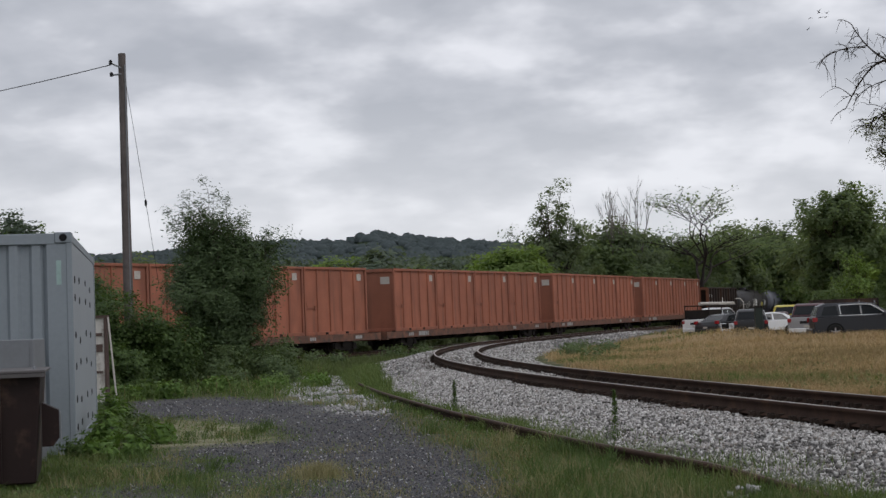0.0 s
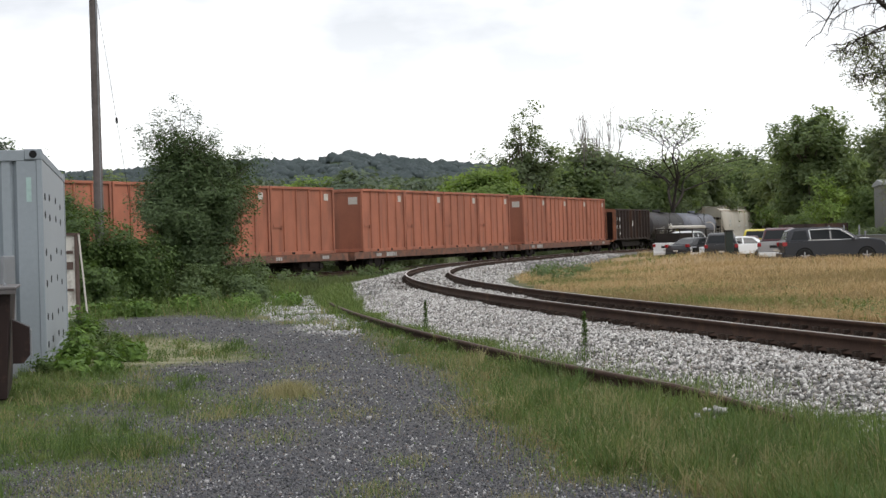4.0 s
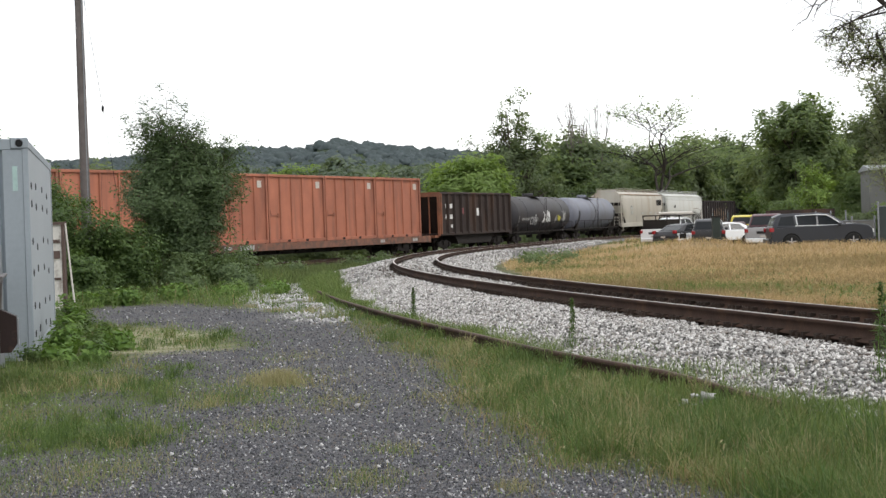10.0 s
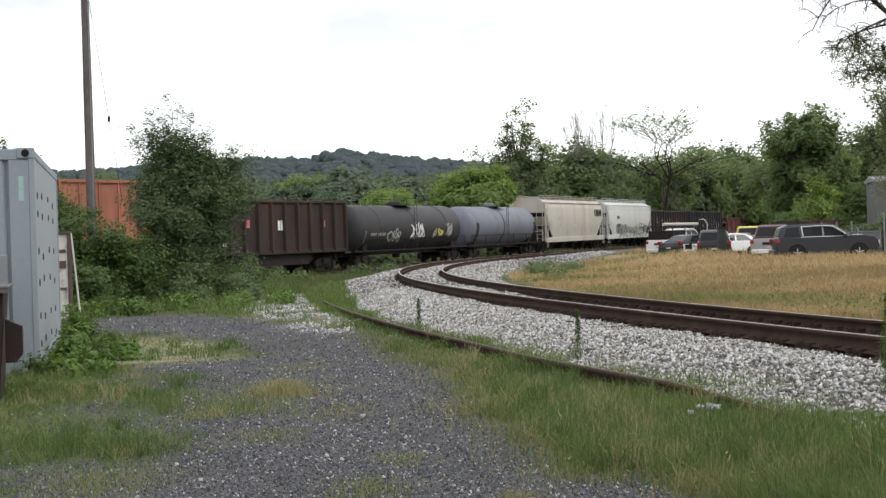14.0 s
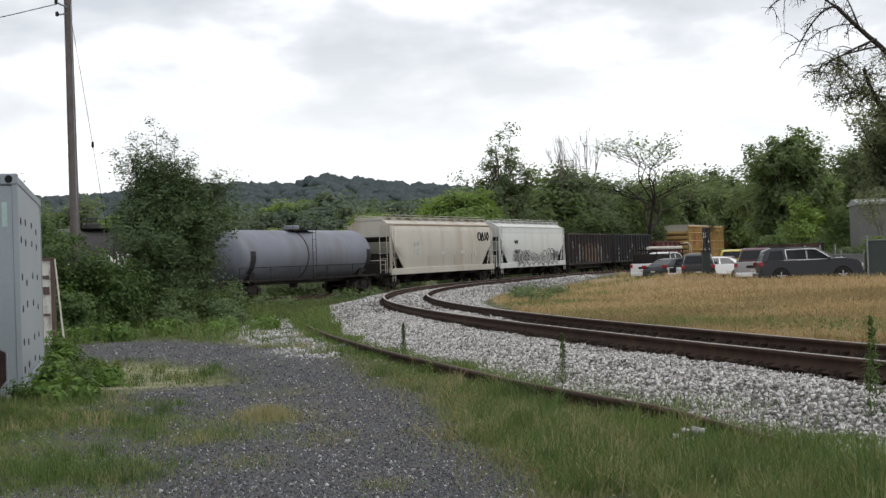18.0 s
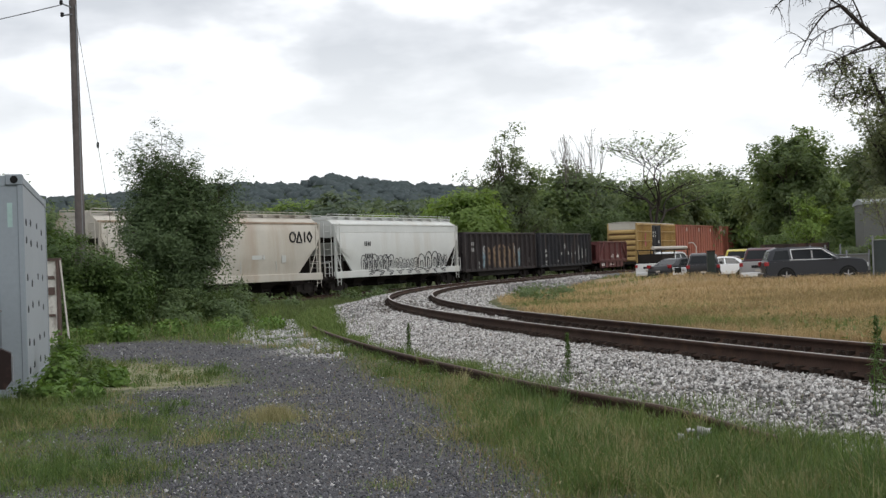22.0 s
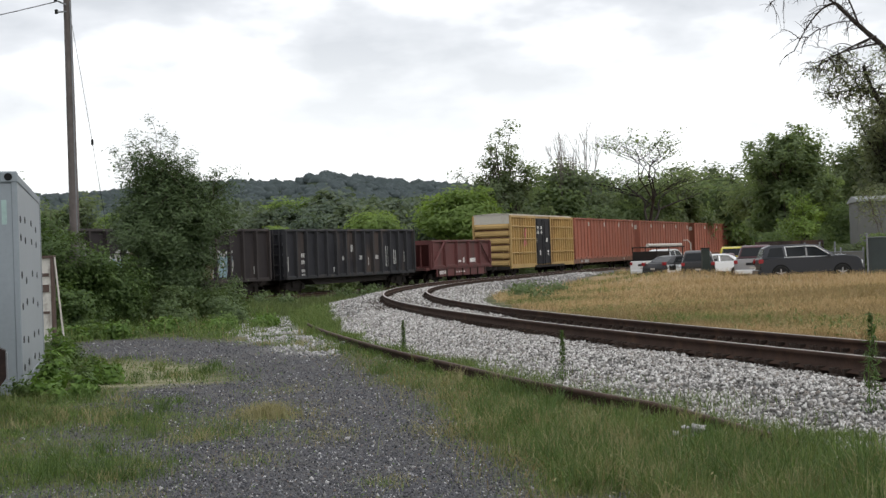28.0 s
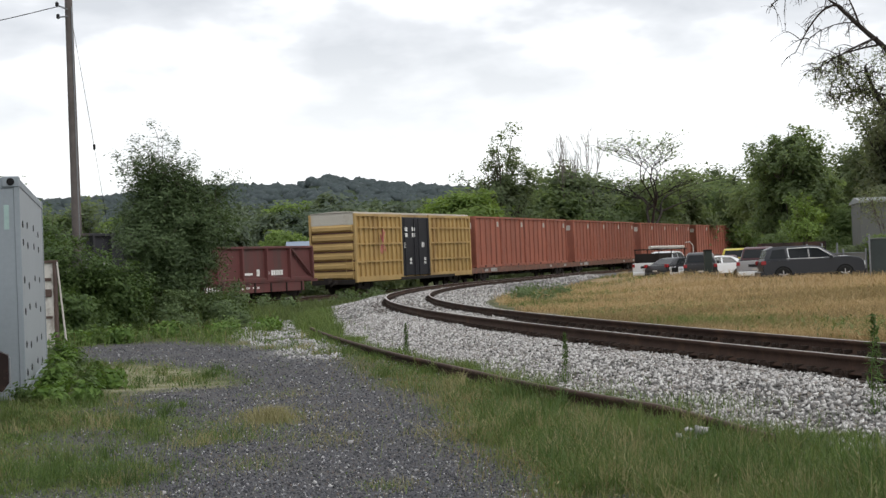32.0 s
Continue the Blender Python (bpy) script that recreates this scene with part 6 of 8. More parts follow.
# ---------------------------------------------------------------- parked vehicles
SHAPES = {
    "suv": dict(L=4.80, W=1.85, low=[(-2.28, 0.32), (-2.36, 0.62), (-2.32, 1.06), (1.15, 1.17), (1.70, 1.16), (2.12, 1.09), (2.32, 0.94), (2.37, 0.55), (2.28, 0.30)],
                cab=[(-2.28, 1.04), (-2.08, 1.58), (-1.75, 1.70), (-0.2, 1.72), (0.35, 1.66), (1.25, 1.08)],
                win=[[(-2.02, 1.14), (-1.86, 1.55), (-1.30, 1.58), (-1.22, 1.14)], [(-1.12, 1.14), (-1.18, 1.58), (-0.25, 1.60), (-0.22, 1.14)], [(-0.14, 1.14), (-0.16, 1.60), (0.26, 1.57), (0.92, 1.14)]], axle=1.42, r=0.36),
    "pickup": dict(L=5.5, W=1.95, low=[(-2.72, 0.45), (-2.76, 0.75), (-2.74, 1.12), (1.25, 1.14), (2.45, 1.06), (2.70, 0.92), (2.74, 0.50), (2.6, 0.38)],
                   cab=[(-0.85, 1.12), (-0.72, 1.74), (-0.3, 1.84), (0.45, 1.82), (0.75, 1.74), (1.35, 1.12)],
                   win=[[(-0.70, 1.20), (-0.62, 1.70), (0.0, 1.74), (0.02, 1.20)], [(0.10, 1.20), (0.08, 1.74), (0.62, 1.68), (1.05, 1.20)]], axle=1.72, r=0.38),
    "sedan": dict(L=4.7, W=1.80, low=[(-2.28, 0.35), (-2.34, 0.60), (-2.26, 0.98), (-1.5, 1.0), (0.95, 0.96), (2.0, 0.82), (2.28, 0.68), (2.33, 0.42), (2.2, 0.26)],
                  cab=[(-1.95, 0.97), (-1.15, 1.38), (-0.6, 1.45), (0.05, 1.44), (0.35, 1.38), (1.2, 0.95)],
                  win=[[(-1.35, 1.02), (-0.98, 1.33), (-0.42, 1.37), (-0.40, 1.02)], [(-0.30, 1.02), (-0.32, 1.37), (0.22, 1.34), (0.80, 1.02)]], axle=1.36, r=0.32)}



def make_vehicle(name, label, kind, paint, x, y, rz, roof=None):
    """A parked car: painted body, cabin with glass in its openings, wheels with tyre and rim, lamps and bumpers. +x is its front."""
    d = SHAPES[kind]
    L, W = d["L"], d["W"] / 2
    car = thing(name, label, "car" if kind != "pickup" else "pickup truck", on_ground(x, y, rz), "parked vehicles")
    low = Geo()
    for y0, y1, k in ((-W, -W + 0.10, 0.97), (-W + 0.10, W - 0.10, 1.0), (W - 0.10, W, 0.97)):
        low.prism([(px * (1 if k == 1 else 0.992), pz if pz < 0.7 else 0.7 + (pz - 0.7) * (1 if k == 1 else 0.93)) for px, pz in d["low"]], y0, y1, "y")
    part("body", low, paint, car, bevel=0.02, smooth=True)
    cab = d["cab"]
    n = len(cab)
    zb, zt = cab[0][1], max(p[1] for p in cab)
    half = lambda z: W - 0.06 - 0.20 * (z - zb) / (zt - zb)
    vs = [(px, sy * half(pz), pz) for sy in (-1, 1) for px, pz in cab]
    fs = [(i, (i + 1) % n, n + (i + 1) % n, n + i) for i in range(n)] + [tuple(range(n))[::-1], tuple(range(n, 2 * n))]
    cabin = part("cabin", Geo().add(vs, fs), roof or paint, car, bevel=0.03, smooth=True)
    for sy in (-1, 1):
        for w in d["win"]:
            m = len(w)
            vs = [(px, sy * (half(pz) + q), pz) for q in (-0.01, 0.012) for px, pz in w]
            fs = [(i, (i + 1) % m, m + (i + 1) % m, m + i) for i in range(m)] + [tuple(range(m))[::-1], tuple(range(m, 2 * m))]
            part("side_window", Geo().add(vs, fs), M_glass, cabin, "dark tinted side window")
        trim = Geo()
        wins = d["win"][1:] if kind == "suv" else d["win"]
        xs = [p for w in wins for p in w]
        x0, x1 = min(p[0] for p in xs), max(p[0] for p in xs)
        z0 = min(p[1] for p in xs)
        trim.box(x0 - 0.05, x1 + 0.05, *sorted((sy * (half(z0) + 0.005), sy * (half(z0) + 0.025))), z0 - 0.035, z0 - 0.005)
        tops = [wins[0][0]] + [w[1] for w in wins] + [wins[-1][2], wins[-1][3]]
        for (ta, tb), (tc, td) in zip(tops, tops[1:]):
            trim.tube((ta, sy * (half(tb) + 0.015), tb + 0.02), (tc, sy * (half(td) + 0.015), td + 0.02), 0.021, n=5)
        part("window_trim", trim, M_chrome if kind == "suv" else paint, cabin)
    (xa, za), (xb, zb2) = cab[-2], cab[-1]
    gl = lambda x0, z0, x1, z1, off: Geo().add([(x0 + off, -half(z0) + 0.10, z0), (x0 + off, half(z0) - 0.10, z0), (x1 + off, half(z1) - 0.08, z1), (x1 + off, -half(z1) + 0.08, z1),
                                                (x0 + off - 0.03 * np.sign(off), -half(z0) + 0.10, z0 - 0.01), (x0 + off - 0.03 * np.sign(off), half(z0) - 0.10, z0 - 0.01), (x1 + off - 0.03 * np.sign(off), half(z1) - 0.08, z1), (x1 + off - 0.03 * np.sign(off), -half(z1) + 0.08, z1)],
                                               [(0, 1, 2, 3), (7, 6, 5, 4), (0, 4, 5, 1), (1, 5, 6, 2), (2, 6, 7, 3), (3, 7, 4, 0)])
    lerp = lambda a, b, t: a + (b - a) * t
    part("windscreen", gl(lerp(xa, xb, 0.1), lerp(za, zb2, 0.1) + 0.01, lerp(xa, xb, 0.92), lerp(za, zb2, 0.92) + 0.01, 0.02), M_glass, cabin, "dark windscreen")
    (xa, za), (xb, zb2) = cab[1], cab[0]
    part("rear_window", gl(lerp(xa, xb, 0.05), lerp(za, zb2, 0.05), lerp(xa, xb, 0.8), lerp(za, zb2, 0.8), -0.02), M_glass, cabin, "dark rear window")
    ax, r = d["axle"], d["r"]
    for sx in (-1, 1):
        for sy in (-1, 1):
            arch = Geo().lathe([(sy * (W - 0.25), r + 0.07), (sy * (W + 0.006), r + 0.07), (sy * (W + 0.006), 0.05)], 20, "y", (sx * ax, 0, r))
            part("wheel_arch", arch, M_hole, car, "dark wheel arch")
            wheel = part("wheel", Geo().lathe([(sy * (W - 0.20), r * 0.6), (sy * (W - 0.20), r * 0.97), (sy * (W - 0.15), r), (sy * (W + 0.0), r), (sy * (W + 0.035), r * 0.93), (sy * (W + 0.035), r * 0.62)], 24, "y", (sx * ax, 0, r)), M_tyre, car, "black tyre", smooth=True)
            rim = Geo().lathe([(sy * (W + 0.0), r * 0.64), (sy * (W + 0.03), r * 0.62), (sy * (W + 0.015), r * 0.5), (sy * (W + 0.005), 0.02)], 20, "y", (sx * ax, 0, r))
            for k in range(5):
                a = k * math.tau / 5 + 0.3
                rim.tube((sx * ax, sy * (W + 0.03), r), (sx * ax + 0.6 * r * math.cos(a), sy * (W + 0.03), r + 0.6 * r * math.sin(a)), 0.028, n=5)
            part("rim", rim, M_rim, wheel, "alloy wheel rim")
    for sy in (-1, 1):
        part("headlight", Geo().box(L / 2 - 0.30, L / 2 - 0.03, *sorted((sy * (W - 0.42), sy * (W - 0.02))), 0.72, 0.90), M_lamp_clear, car, "clear headlight", bevel=0.02)
        part("tail_light", Geo().box(-L / 2 - 0.02, -L / 2 + 0.20, *sorted((sy * (W - 0.19), sy * (W + 0.005))), 0.86, 1.05), M_lamp_red, car, "red tail light", bevel=0.015)
        part("mirror", Geo().box(0.72, 0.88, *sorted((sy * (W - 0.02), sy * (W + 0.17))), 1.06, 1.22), paint, car, bevel=0.03)
        part("rocker_trim", Geo().box(-ax + r + 0.1, ax - r - 0.1, *sorted((sy * (W - 0.04), sy * (W + 0.015))), 0.28, 0.42), M_tyre, car)
    for nm, xx in (("front_bumper", L / 2 - 0.02), ("rear_bumper", -L / 2 + 0.02)):
        part(nm, Geo().box(xx - 0.09, xx + 0.09, -W + 0.05, W - 0.05, 0.32, 0.55), paint if kind != "pickup" else M_chrome, car, bevel=0.03)
    part("number_plate", Geo().box(-L / 2 - 0.07, -L / 2 - 0.045, -0.16, 0.16, 0.60, 0.70), M_placard, car)
    part("grille", Geo().box(L / 2 - 0.06, L / 2 + 0.0, -W + 0.45, W - 0.45, 0.58, 0.88), M_hole, car)
    if kind == "pickup":
        part("bed_well", Geo().box(-L / 2 + 0.10, -0.95, -W + 0.12, W - 0.12, 1.10, 1.155), M_hole, car, "dark open bed")
        part("tailgate_mark", Geo().box(-L / 2 - 0.028, -L / 2 - 0.012, -0.35, 0.35, 0.78, 0.92), M_black_mark, car)
    return car


make_vehicle("suv", "dark graphite sport utility car parked at the field's edge", "suv", P_graphite, 17.3, 70.5, -3)
make_vehicle("white_car", "white sport utility car parked behind a dark one", "suv", P_white, 18.15, 74.2, -3)
make_vehicle("silver_pickup", "two-tone silver and maroon pickup truck with red tail lights", "pickup", P_silver, 17.15, 81.2, 74, P_maroon)
make_vehicle("maroon_car", "dark red low car in the parking row", "sedan", P_maroon, 17.6, 93.2, 80)
make_vehicle("black_car", "black sport utility car in the parking row", "suv", P_black, 14.7, 85.4, 80)
make_vehicle("white_sedan", "white sedan parked across the end of the row", "sedan", P_white, 16.0, 89.3, 194)
make_vehicle("yellow_truck", "yellow-cabbed pickup truck in the parking row", "pickup", P_yellow, 19.5, 99.6, 80)
make_vehicle("white_truck", "small white pickup truck at the back of the row", "pickup", P_white, 21.3, 105.6, 70)
make_vehicle("black_sedan", "black sedan parked beside a white pickup", "sedan", P_black, 14.75, 93.2, 42)
wp = make_vehicle("ladder_truck", "white pickup truck with a dark rack carrying a white pipe", "pickup", P_white, 14.7, 98.3, 52)
rk = Geo()
for x in (-2.5, -0.9, 0.9):
    for sy in (-1, 1):
        rk.tube((x, sy * 0.88, 1.12), (x, sy * 0.88, 1.98), 0.035, n=6)
    rk.tube((x, -0.88, 1.98), (x, 0.88, 1.98), 0.035, n=6)
for sy in (-1, 1):
    rk.tube((-2.6, sy * 0.88, 1.98), (1.2, sy * 0.88, 1.98), 0.03, n=6)
part("rack", rk, M_under, wp, "dark steel ladder rack")
part("side_box", Geo().box(-2.5, -0.95, -0.90, 0.90, 1.14, 1.72), M_under, wp, "dark load in the bed", bevel=0.03)
part("white_pipe", Geo().tube((-2.9, -0.45, 2.10), (1.5, -0.45, 2.10), 0.11, n=12), M_placard, wp, "white plastic pipe on the rack", smooth=True)
bolx, boly = 13.75, 77.6
bol = thing("utility_box", "dark green metal post box beside the cars", "utility box", on_ground(bolx, boly))
part("post", Geo().box(-0.19, 0.19, -0.2, 0.2, 0.0, 1.48), M_green_box, bol, bevel=0.02)
part("cap", Geo().box(-0.21, 0.21, -0.22, 0.22, 1.48, 1.55), M_under, bol, bevel=0.01)
lp = thing("bent_pipe", "bent white vent pipe above the trucks", "pipe", on_ground(16.6, 99.0))
part("pipe", Geo().tube((0, 0, 0), (0, 0, 2.15), 0.032, n=8).tube((0, 0, 2.15), (-0.2, 0, 2.4), 0.032, n=8).tube((-0.2, 0, 2.4), (-0.5, 0, 2.38), 0.032, n=8), M_placard, lp)

# fence, gate posts and shed at the back of the parking place
def fence_run(name, label, x0, y0, x1, y1, n, hh, cloth):
    f = thing(name, label, "fence")
    for k in range(n + 1):
        x, y = x0 + (x1 - x0) * k / n, y0 + (y1 - y0) * k / n
        z = float(lie(x, y))
        p = part("post", Geo().tube((x, y, z - 0.1), (x, y, z + hh + 0.18), 0.05, n=8), M_grey_steel, f)
        part("post_cap", Geo().lathe([(z + hh + 0.18, 0.055), (z + hh + 0.22, 0.05), (z + hh + 0.25, 0.01)], 8, "z", (x, y, 0)), M_grey_steel, p)
        if k < n:
            xb, yb = x0 + (x1 - x0) * (k + 1) / n, y0 + (y1 - y0) * (k + 1) / n
            zb = float(lie(xb, yb))
            part("top_rail", Geo().tube((x, y, z + hh), (xb, yb, zb + hh), 0.025, n=6), M_grey_steel, f)
            part("screen", Geo().add([(x, y + 0.03, z), (xb, yb + 0.03, zb), (xb, yb + 0.03, zb + hh - 0.03), (x, y + 0.03, z + hh - 0.03), (x, y + 0.04, z), (xb, yb + 0.04, zb), (xb, yb + 0.04, zb + hh - 0.03), (x, y + 0.04, z + hh - 0.03)],
                                     [(0, 1, 2, 3), (7, 6, 5, 4), (0, 4, 5, 1), (1, 5, 6, 2), (2, 6, 7, 3), (3, 7, 4, 0)]), cloth, f)
    return f


fence_run("screen_fence", "grey screened fence behind the parked cars", 20.6, 86.2, 23.4, 82.7, 3, 1.35, M_shed)
fence_run("screen_fence", "dark green screened chain-link fence by the shed", 23.5, 82.3, 40.0, 78.0, 7, 2.1, M_fence)
shed = thing("shed", "grey shed with a pale roof among the trees", "shed", on_ground(26.7, 92.0, -8))
part("wall_shell", Geo().box(-0.9, 1.9, 0.0, 4.0, 0.0, 4.4), M_shed, shed)
part("roof", Geo().prism([(-0.25, 4.36), (4.25, 4.36), (4.25, 4.46), (2.0, 4.75), (-0.25, 4.50)], -1.0, 2.0, "x"), M_shed_roof, shed, "pale metal roof")
part("door", Geo().box(0.6, 1.6, -0.05, -0.002, 0.0, 2.1), M_fence, shed, "dark shed door")
for k in range(3):
    gp_ = thing("gate_post", "thin steel post in front of the trees", "post", on_ground(20.6 + 0.85 * k, 84.5))
    part("post", Geo().tube((0, 0, 0), (0, 0, 1.95), 0.045, n=8), M_grey_steel, gp_)
trl = thing("parked_trailer", "long dark flat trailer parked behind the cars", "trailer", on_ground(21.0, 90.0, -3))
part("deck", Geo().box(-1.9, 1.9, -0.9, 0.9, 0.85, 1.0), M_under, trl, bevel=0.01)
for x in (-1.85, -0.6, 0.6, 1.85):
    for sy in (-1, 1):
        part("stake", Geo().box(x - 0.04, x + 0.04, sy * 0.88 - 0.03, sy * 0.88 + 0.03, 1.0, 2.1), M_under, trl)
for sy in (-1, 1):
    for z in (1.25, 1.6, 1.95):
        part("side_board", Geo().box(-1.9, 1.9, *sorted((sy * 0.82, sy * 0.85)), z - 0.14, z + 0.14), M_gond, trl)
    for x in (-0.5, 0.5):
        part("wheel", Geo().lathe([(sy * 0.70, 0.2), (sy * 0.70, 0.36), (sy * 0.92, 0.36), (sy * 0.92, 0.2)], 18, "y", (x, 0, 0.37)), M_tyre, trl)
hs = thing("far_house", "distant house with a blue-grey roof beyond the line", "house", on_ground(-12.4, 150.0, 4))
part("wall_shell", Geo().box(-2.9, 2.9, 0, 5, 0, 3.3), M_shed, hs)
part("roof", Geo().prism([(-0.4, 3.2), (5.4, 3.2), (2.5, 4.5)], -3.3, 3.3, "x"), M_blue_roof, hs, "blue-grey pitched roof")
for x in (0.05, 0.75):
    stack = part("chimney_stack", Geo().box(x, x + 0.24, 2.2, 2.5, 3.9, 5.1), M_board, hs, "white-painted chimney stack")
    part("chimney_cap", Geo().box(x - 0.06, x + 0.30, 2.14, 2.56, 5.1, 5.2), M_board, stack)


# ---------------------------------------------------------------- trees and bushes
def limbs_mesh(name, segs, mat, n=5):
    """Tapered tubes from arrays of (p, q, r0, r1)."""
    p, q = np.array([s[0] for s in segs], float), np.array([s[1] for s in segs], float)
    r0, r1 = np.array([s[2] for s in segs]), np.array([s[3] for s in segs])
    d = q - p
    d /= np.maximum(np.linalg.norm(d, axis=1), 1e-6)[:, None]
    ref = np.where(np.abs(d[:, 2:3]) > 0.9, np.array([[1.0, 0, 0]]), np.array([[0, 0, 1.0]]))
    u = np.cross(d, ref)
    u /= np.linalg.norm(u, axis=1)[:, None]
    w = np.cross(d, u)
    a = np.arange(n) * math.tau / n
    ring = u[:, None, :] * np.cos(a)[None, :, None] + w[:, None, :] * np.sin(a)[None, :, None]
    v = np.concatenate([p[:, None, :] + ring * r0[:, None, None], q[:, None, :] + ring * r1[:, None, None]], 1)
    k = np.arange(len(segs))[:, None] * 2 * n
    i = np.arange(n)[None]
    f = np.stack([k + i, k + (i + 1) % n, k + n + (i + 1) % n, k + n + i], 2).reshape(-1, 4)
    return raw_mesh(name, v.reshape(-1, 3), f, mat)


def bough(segs, rng, a, b, r, parts=5, sagging=0.15, tip=0.25):
    """A curved limb from a to b; returns points along it."""
    a, b = np.array(a, float), np.array(b, float)
    ln = np.linalg.norm(b - a)
    c = (a + b) / 2 + np.array([0, 0, sagging * ln]) + rng.normal(0, 0.07 * ln, 3)
    pts = [(1 - t) ** 2 * a + 2 * t * (1 - t) * c + t * t * b for t in np.linspace(0, 1, parts + 1)]
    for k in range(parts):
        segs.append((pts[k], pts[k + 1], r * (1 - (1 - tip) * k / parts), r * (1 - (1 - tip) * (k + 1) / parts)))
    return pts


def make_tree(name, label, H, Wd, base, clumps, per, sigma, leaf, mat, seed, trunk_r=None, bark=None, twigs=0, squash=0.8, stems=1, category="tree", skirt=0.0, bare=0.0, lop=(0, 0), rough=1.0, long=1.6, taper=0.0):
    """A tree: trunk, limbs that run to each clump, and a crown of single leaves gathered in clumps of uneven reach."""
    rng = np.random.default_rng(seed)
    t = thing(name, label, category)
    trunk_r = trunk_r or H * 0.022
    zc, az_ = H * (1 + base) / 2, H * (1 - base) / 2
    d = rng.normal(size=(clumps, 3))
    d /= np.linalg.norm(d, axis=1)[:, None]
    lump = 0.80 + rough * (0.20 * np.sin(3.1 * d[:, 0] + seed) * np.cos(2.7 * d[:, 1] + 1.3 * seed) + 0.16 * np.sin(5.3 * d[:, 2] + 2.2 * d[:, 0] + seed))
    rad = rng.random(clumps) ** 0.42 * lump
    c = d * rad[:, None] * np.array([Wd / 2, Wd / 2, az_]) + np.array([lop[0], lop[1], zc])
    if skirt:
        c[:, :2] *= (1 + skirt * np.clip((zc - c[:, 2]) / az_, 0, 1))[:, None]
    if taper:
        c[:, :2] *= (1 - taper * np.clip((c[:, 2] - zc) / az_, -0.3, 1))[:, None]
    c[:, 2] = np.maximum(c[:, 2], 0.12 * H * max(base, 0.1))
    segs, top = [], H * (0.35 + 0.5 * base)
    feet = []
    for k in range(stems):
        o = rng.normal(0, 0.12 * Wd * (stems > 1), 3)
        tip = np.array([lop[0] * 0.5 + o[0], lop[1] * 0.5 + o[1], H * 0.86])
        pts = bough(segs, rng, (o[0] * 0.4, o[1] * 0.4, -0.15), tip, trunk_r * (1 if stems == 1 else 0.7), 9, 0.0, 0.12)
        feet.append(pts)
    leaf_c, wood = [], rng.random(clumps) < bare
    for k in range(clumps):
        pts = feet[k % stems]
        hz = max(0.12, min(0.92, (c[k, 2] / H) * 0.78 - 0.06 + rng.uniform(-0.1, 0.05)))
        a = pts[int(hz * (len(pts) - 1))]
        way = bough(segs, rng, a, c[k], trunk_r * rng.uniform(0.18, 0.38), 4, 0.10, 0.18)
        for _ in range(twigs):
            b0 = way[rng.integers(1, 5)]
            tip = b0 + np.clip(rng.normal(0, 1, 3), -1.5, 1.5) * sigma * 1.4 + np.array([0, 0, sigma * 0.8])
            bough(segs, rng, b0, tip, trunk_r * 0.09, 3, 0.1, 0.3)
            if not wood[k]:
                leaf_c.append(tip + rng.normal(0, sigma * 0.35, (max(1, per // 6), 3)))
        if not wood[k]:
            m = int(per * rng.uniform(0.6, 1.4))
            s = sigma * rng.uniform(0.7, 1.35)
            leaf_c.append(c[k] + np.clip(rng.normal(0, 1, (m, 3)), -1.7, 1.7) * np.array([s, s, s * squash]))
    part("trunk", limbs_mesh("trunk", segs, bark or M_bark), bark or M_bark, t)
    if leaf_c:
        lc = np.concatenate(leaf_c)
        lc = lc[lc[:, 2] > 0.02]
        part("crown", leaves_mesh("crown", rng, lc, leaf, mat, 0.45, long, (lop[0], lop[1], zc * 0.7)), mat, t)
    return t


def put(t, x, y, rz=0.0, dz=0.0):
    t.matrix_basis = on_ground(x, y, rz, dz)
    return t


# the small dark tree between the drive and the line, and the thicket round it
put(make_tree("olive_tree", "small dense grey-green tree standing over undergrowth", 5.2, 3.9, 0.06, 150, 400, 0.27, 0.036, M_leaf_olive_tree, 8, 0.11, twigs=7, stems=3, lop=(-0.1, 0), rough=1.25, long=3.2), -7.72, 42.0, 170)
BUSHES = [("bush", -9.7, 37.6, 2.35, 2.7, 41, M_leaf_bush), ("bush", -11.3, 40.0, 3.9, 3.0, 42, M_leaf_bush), ("bush", -8.6, 38.6, 1.9, 1.8, 43, M_leaf_bush), 
          ("bush", -12.6, 36.0, 4.1, 3.2, 46, M_leaf_mid), ("bush", -9.2, 36.2, 0.9, 1.6, 47, M_leaf_bush), ("bush", -10.8, 35.2, 1.5, 2.0, 48, M_leaf_bush),
          ("bush", -13.4, 44.0, 4.4, 3.6, 49, M_leaf_mid), ("bush", -8.0, 43.4, 1.5, 1.6, 50, M_leaf_bush)]
for nm, x, y, hh, ww, sd, mt in BUSHES:
    put(make_tree("bush", "dense leafy green bush at the edge of the yard", hh, ww, 0.02, int(30 + 22 * hh), 230, 0.21, 0.055, mt, sd, 0.04, twigs=3, stems=5, category="bush", skirt=0.15, rough=1.8), x, y)
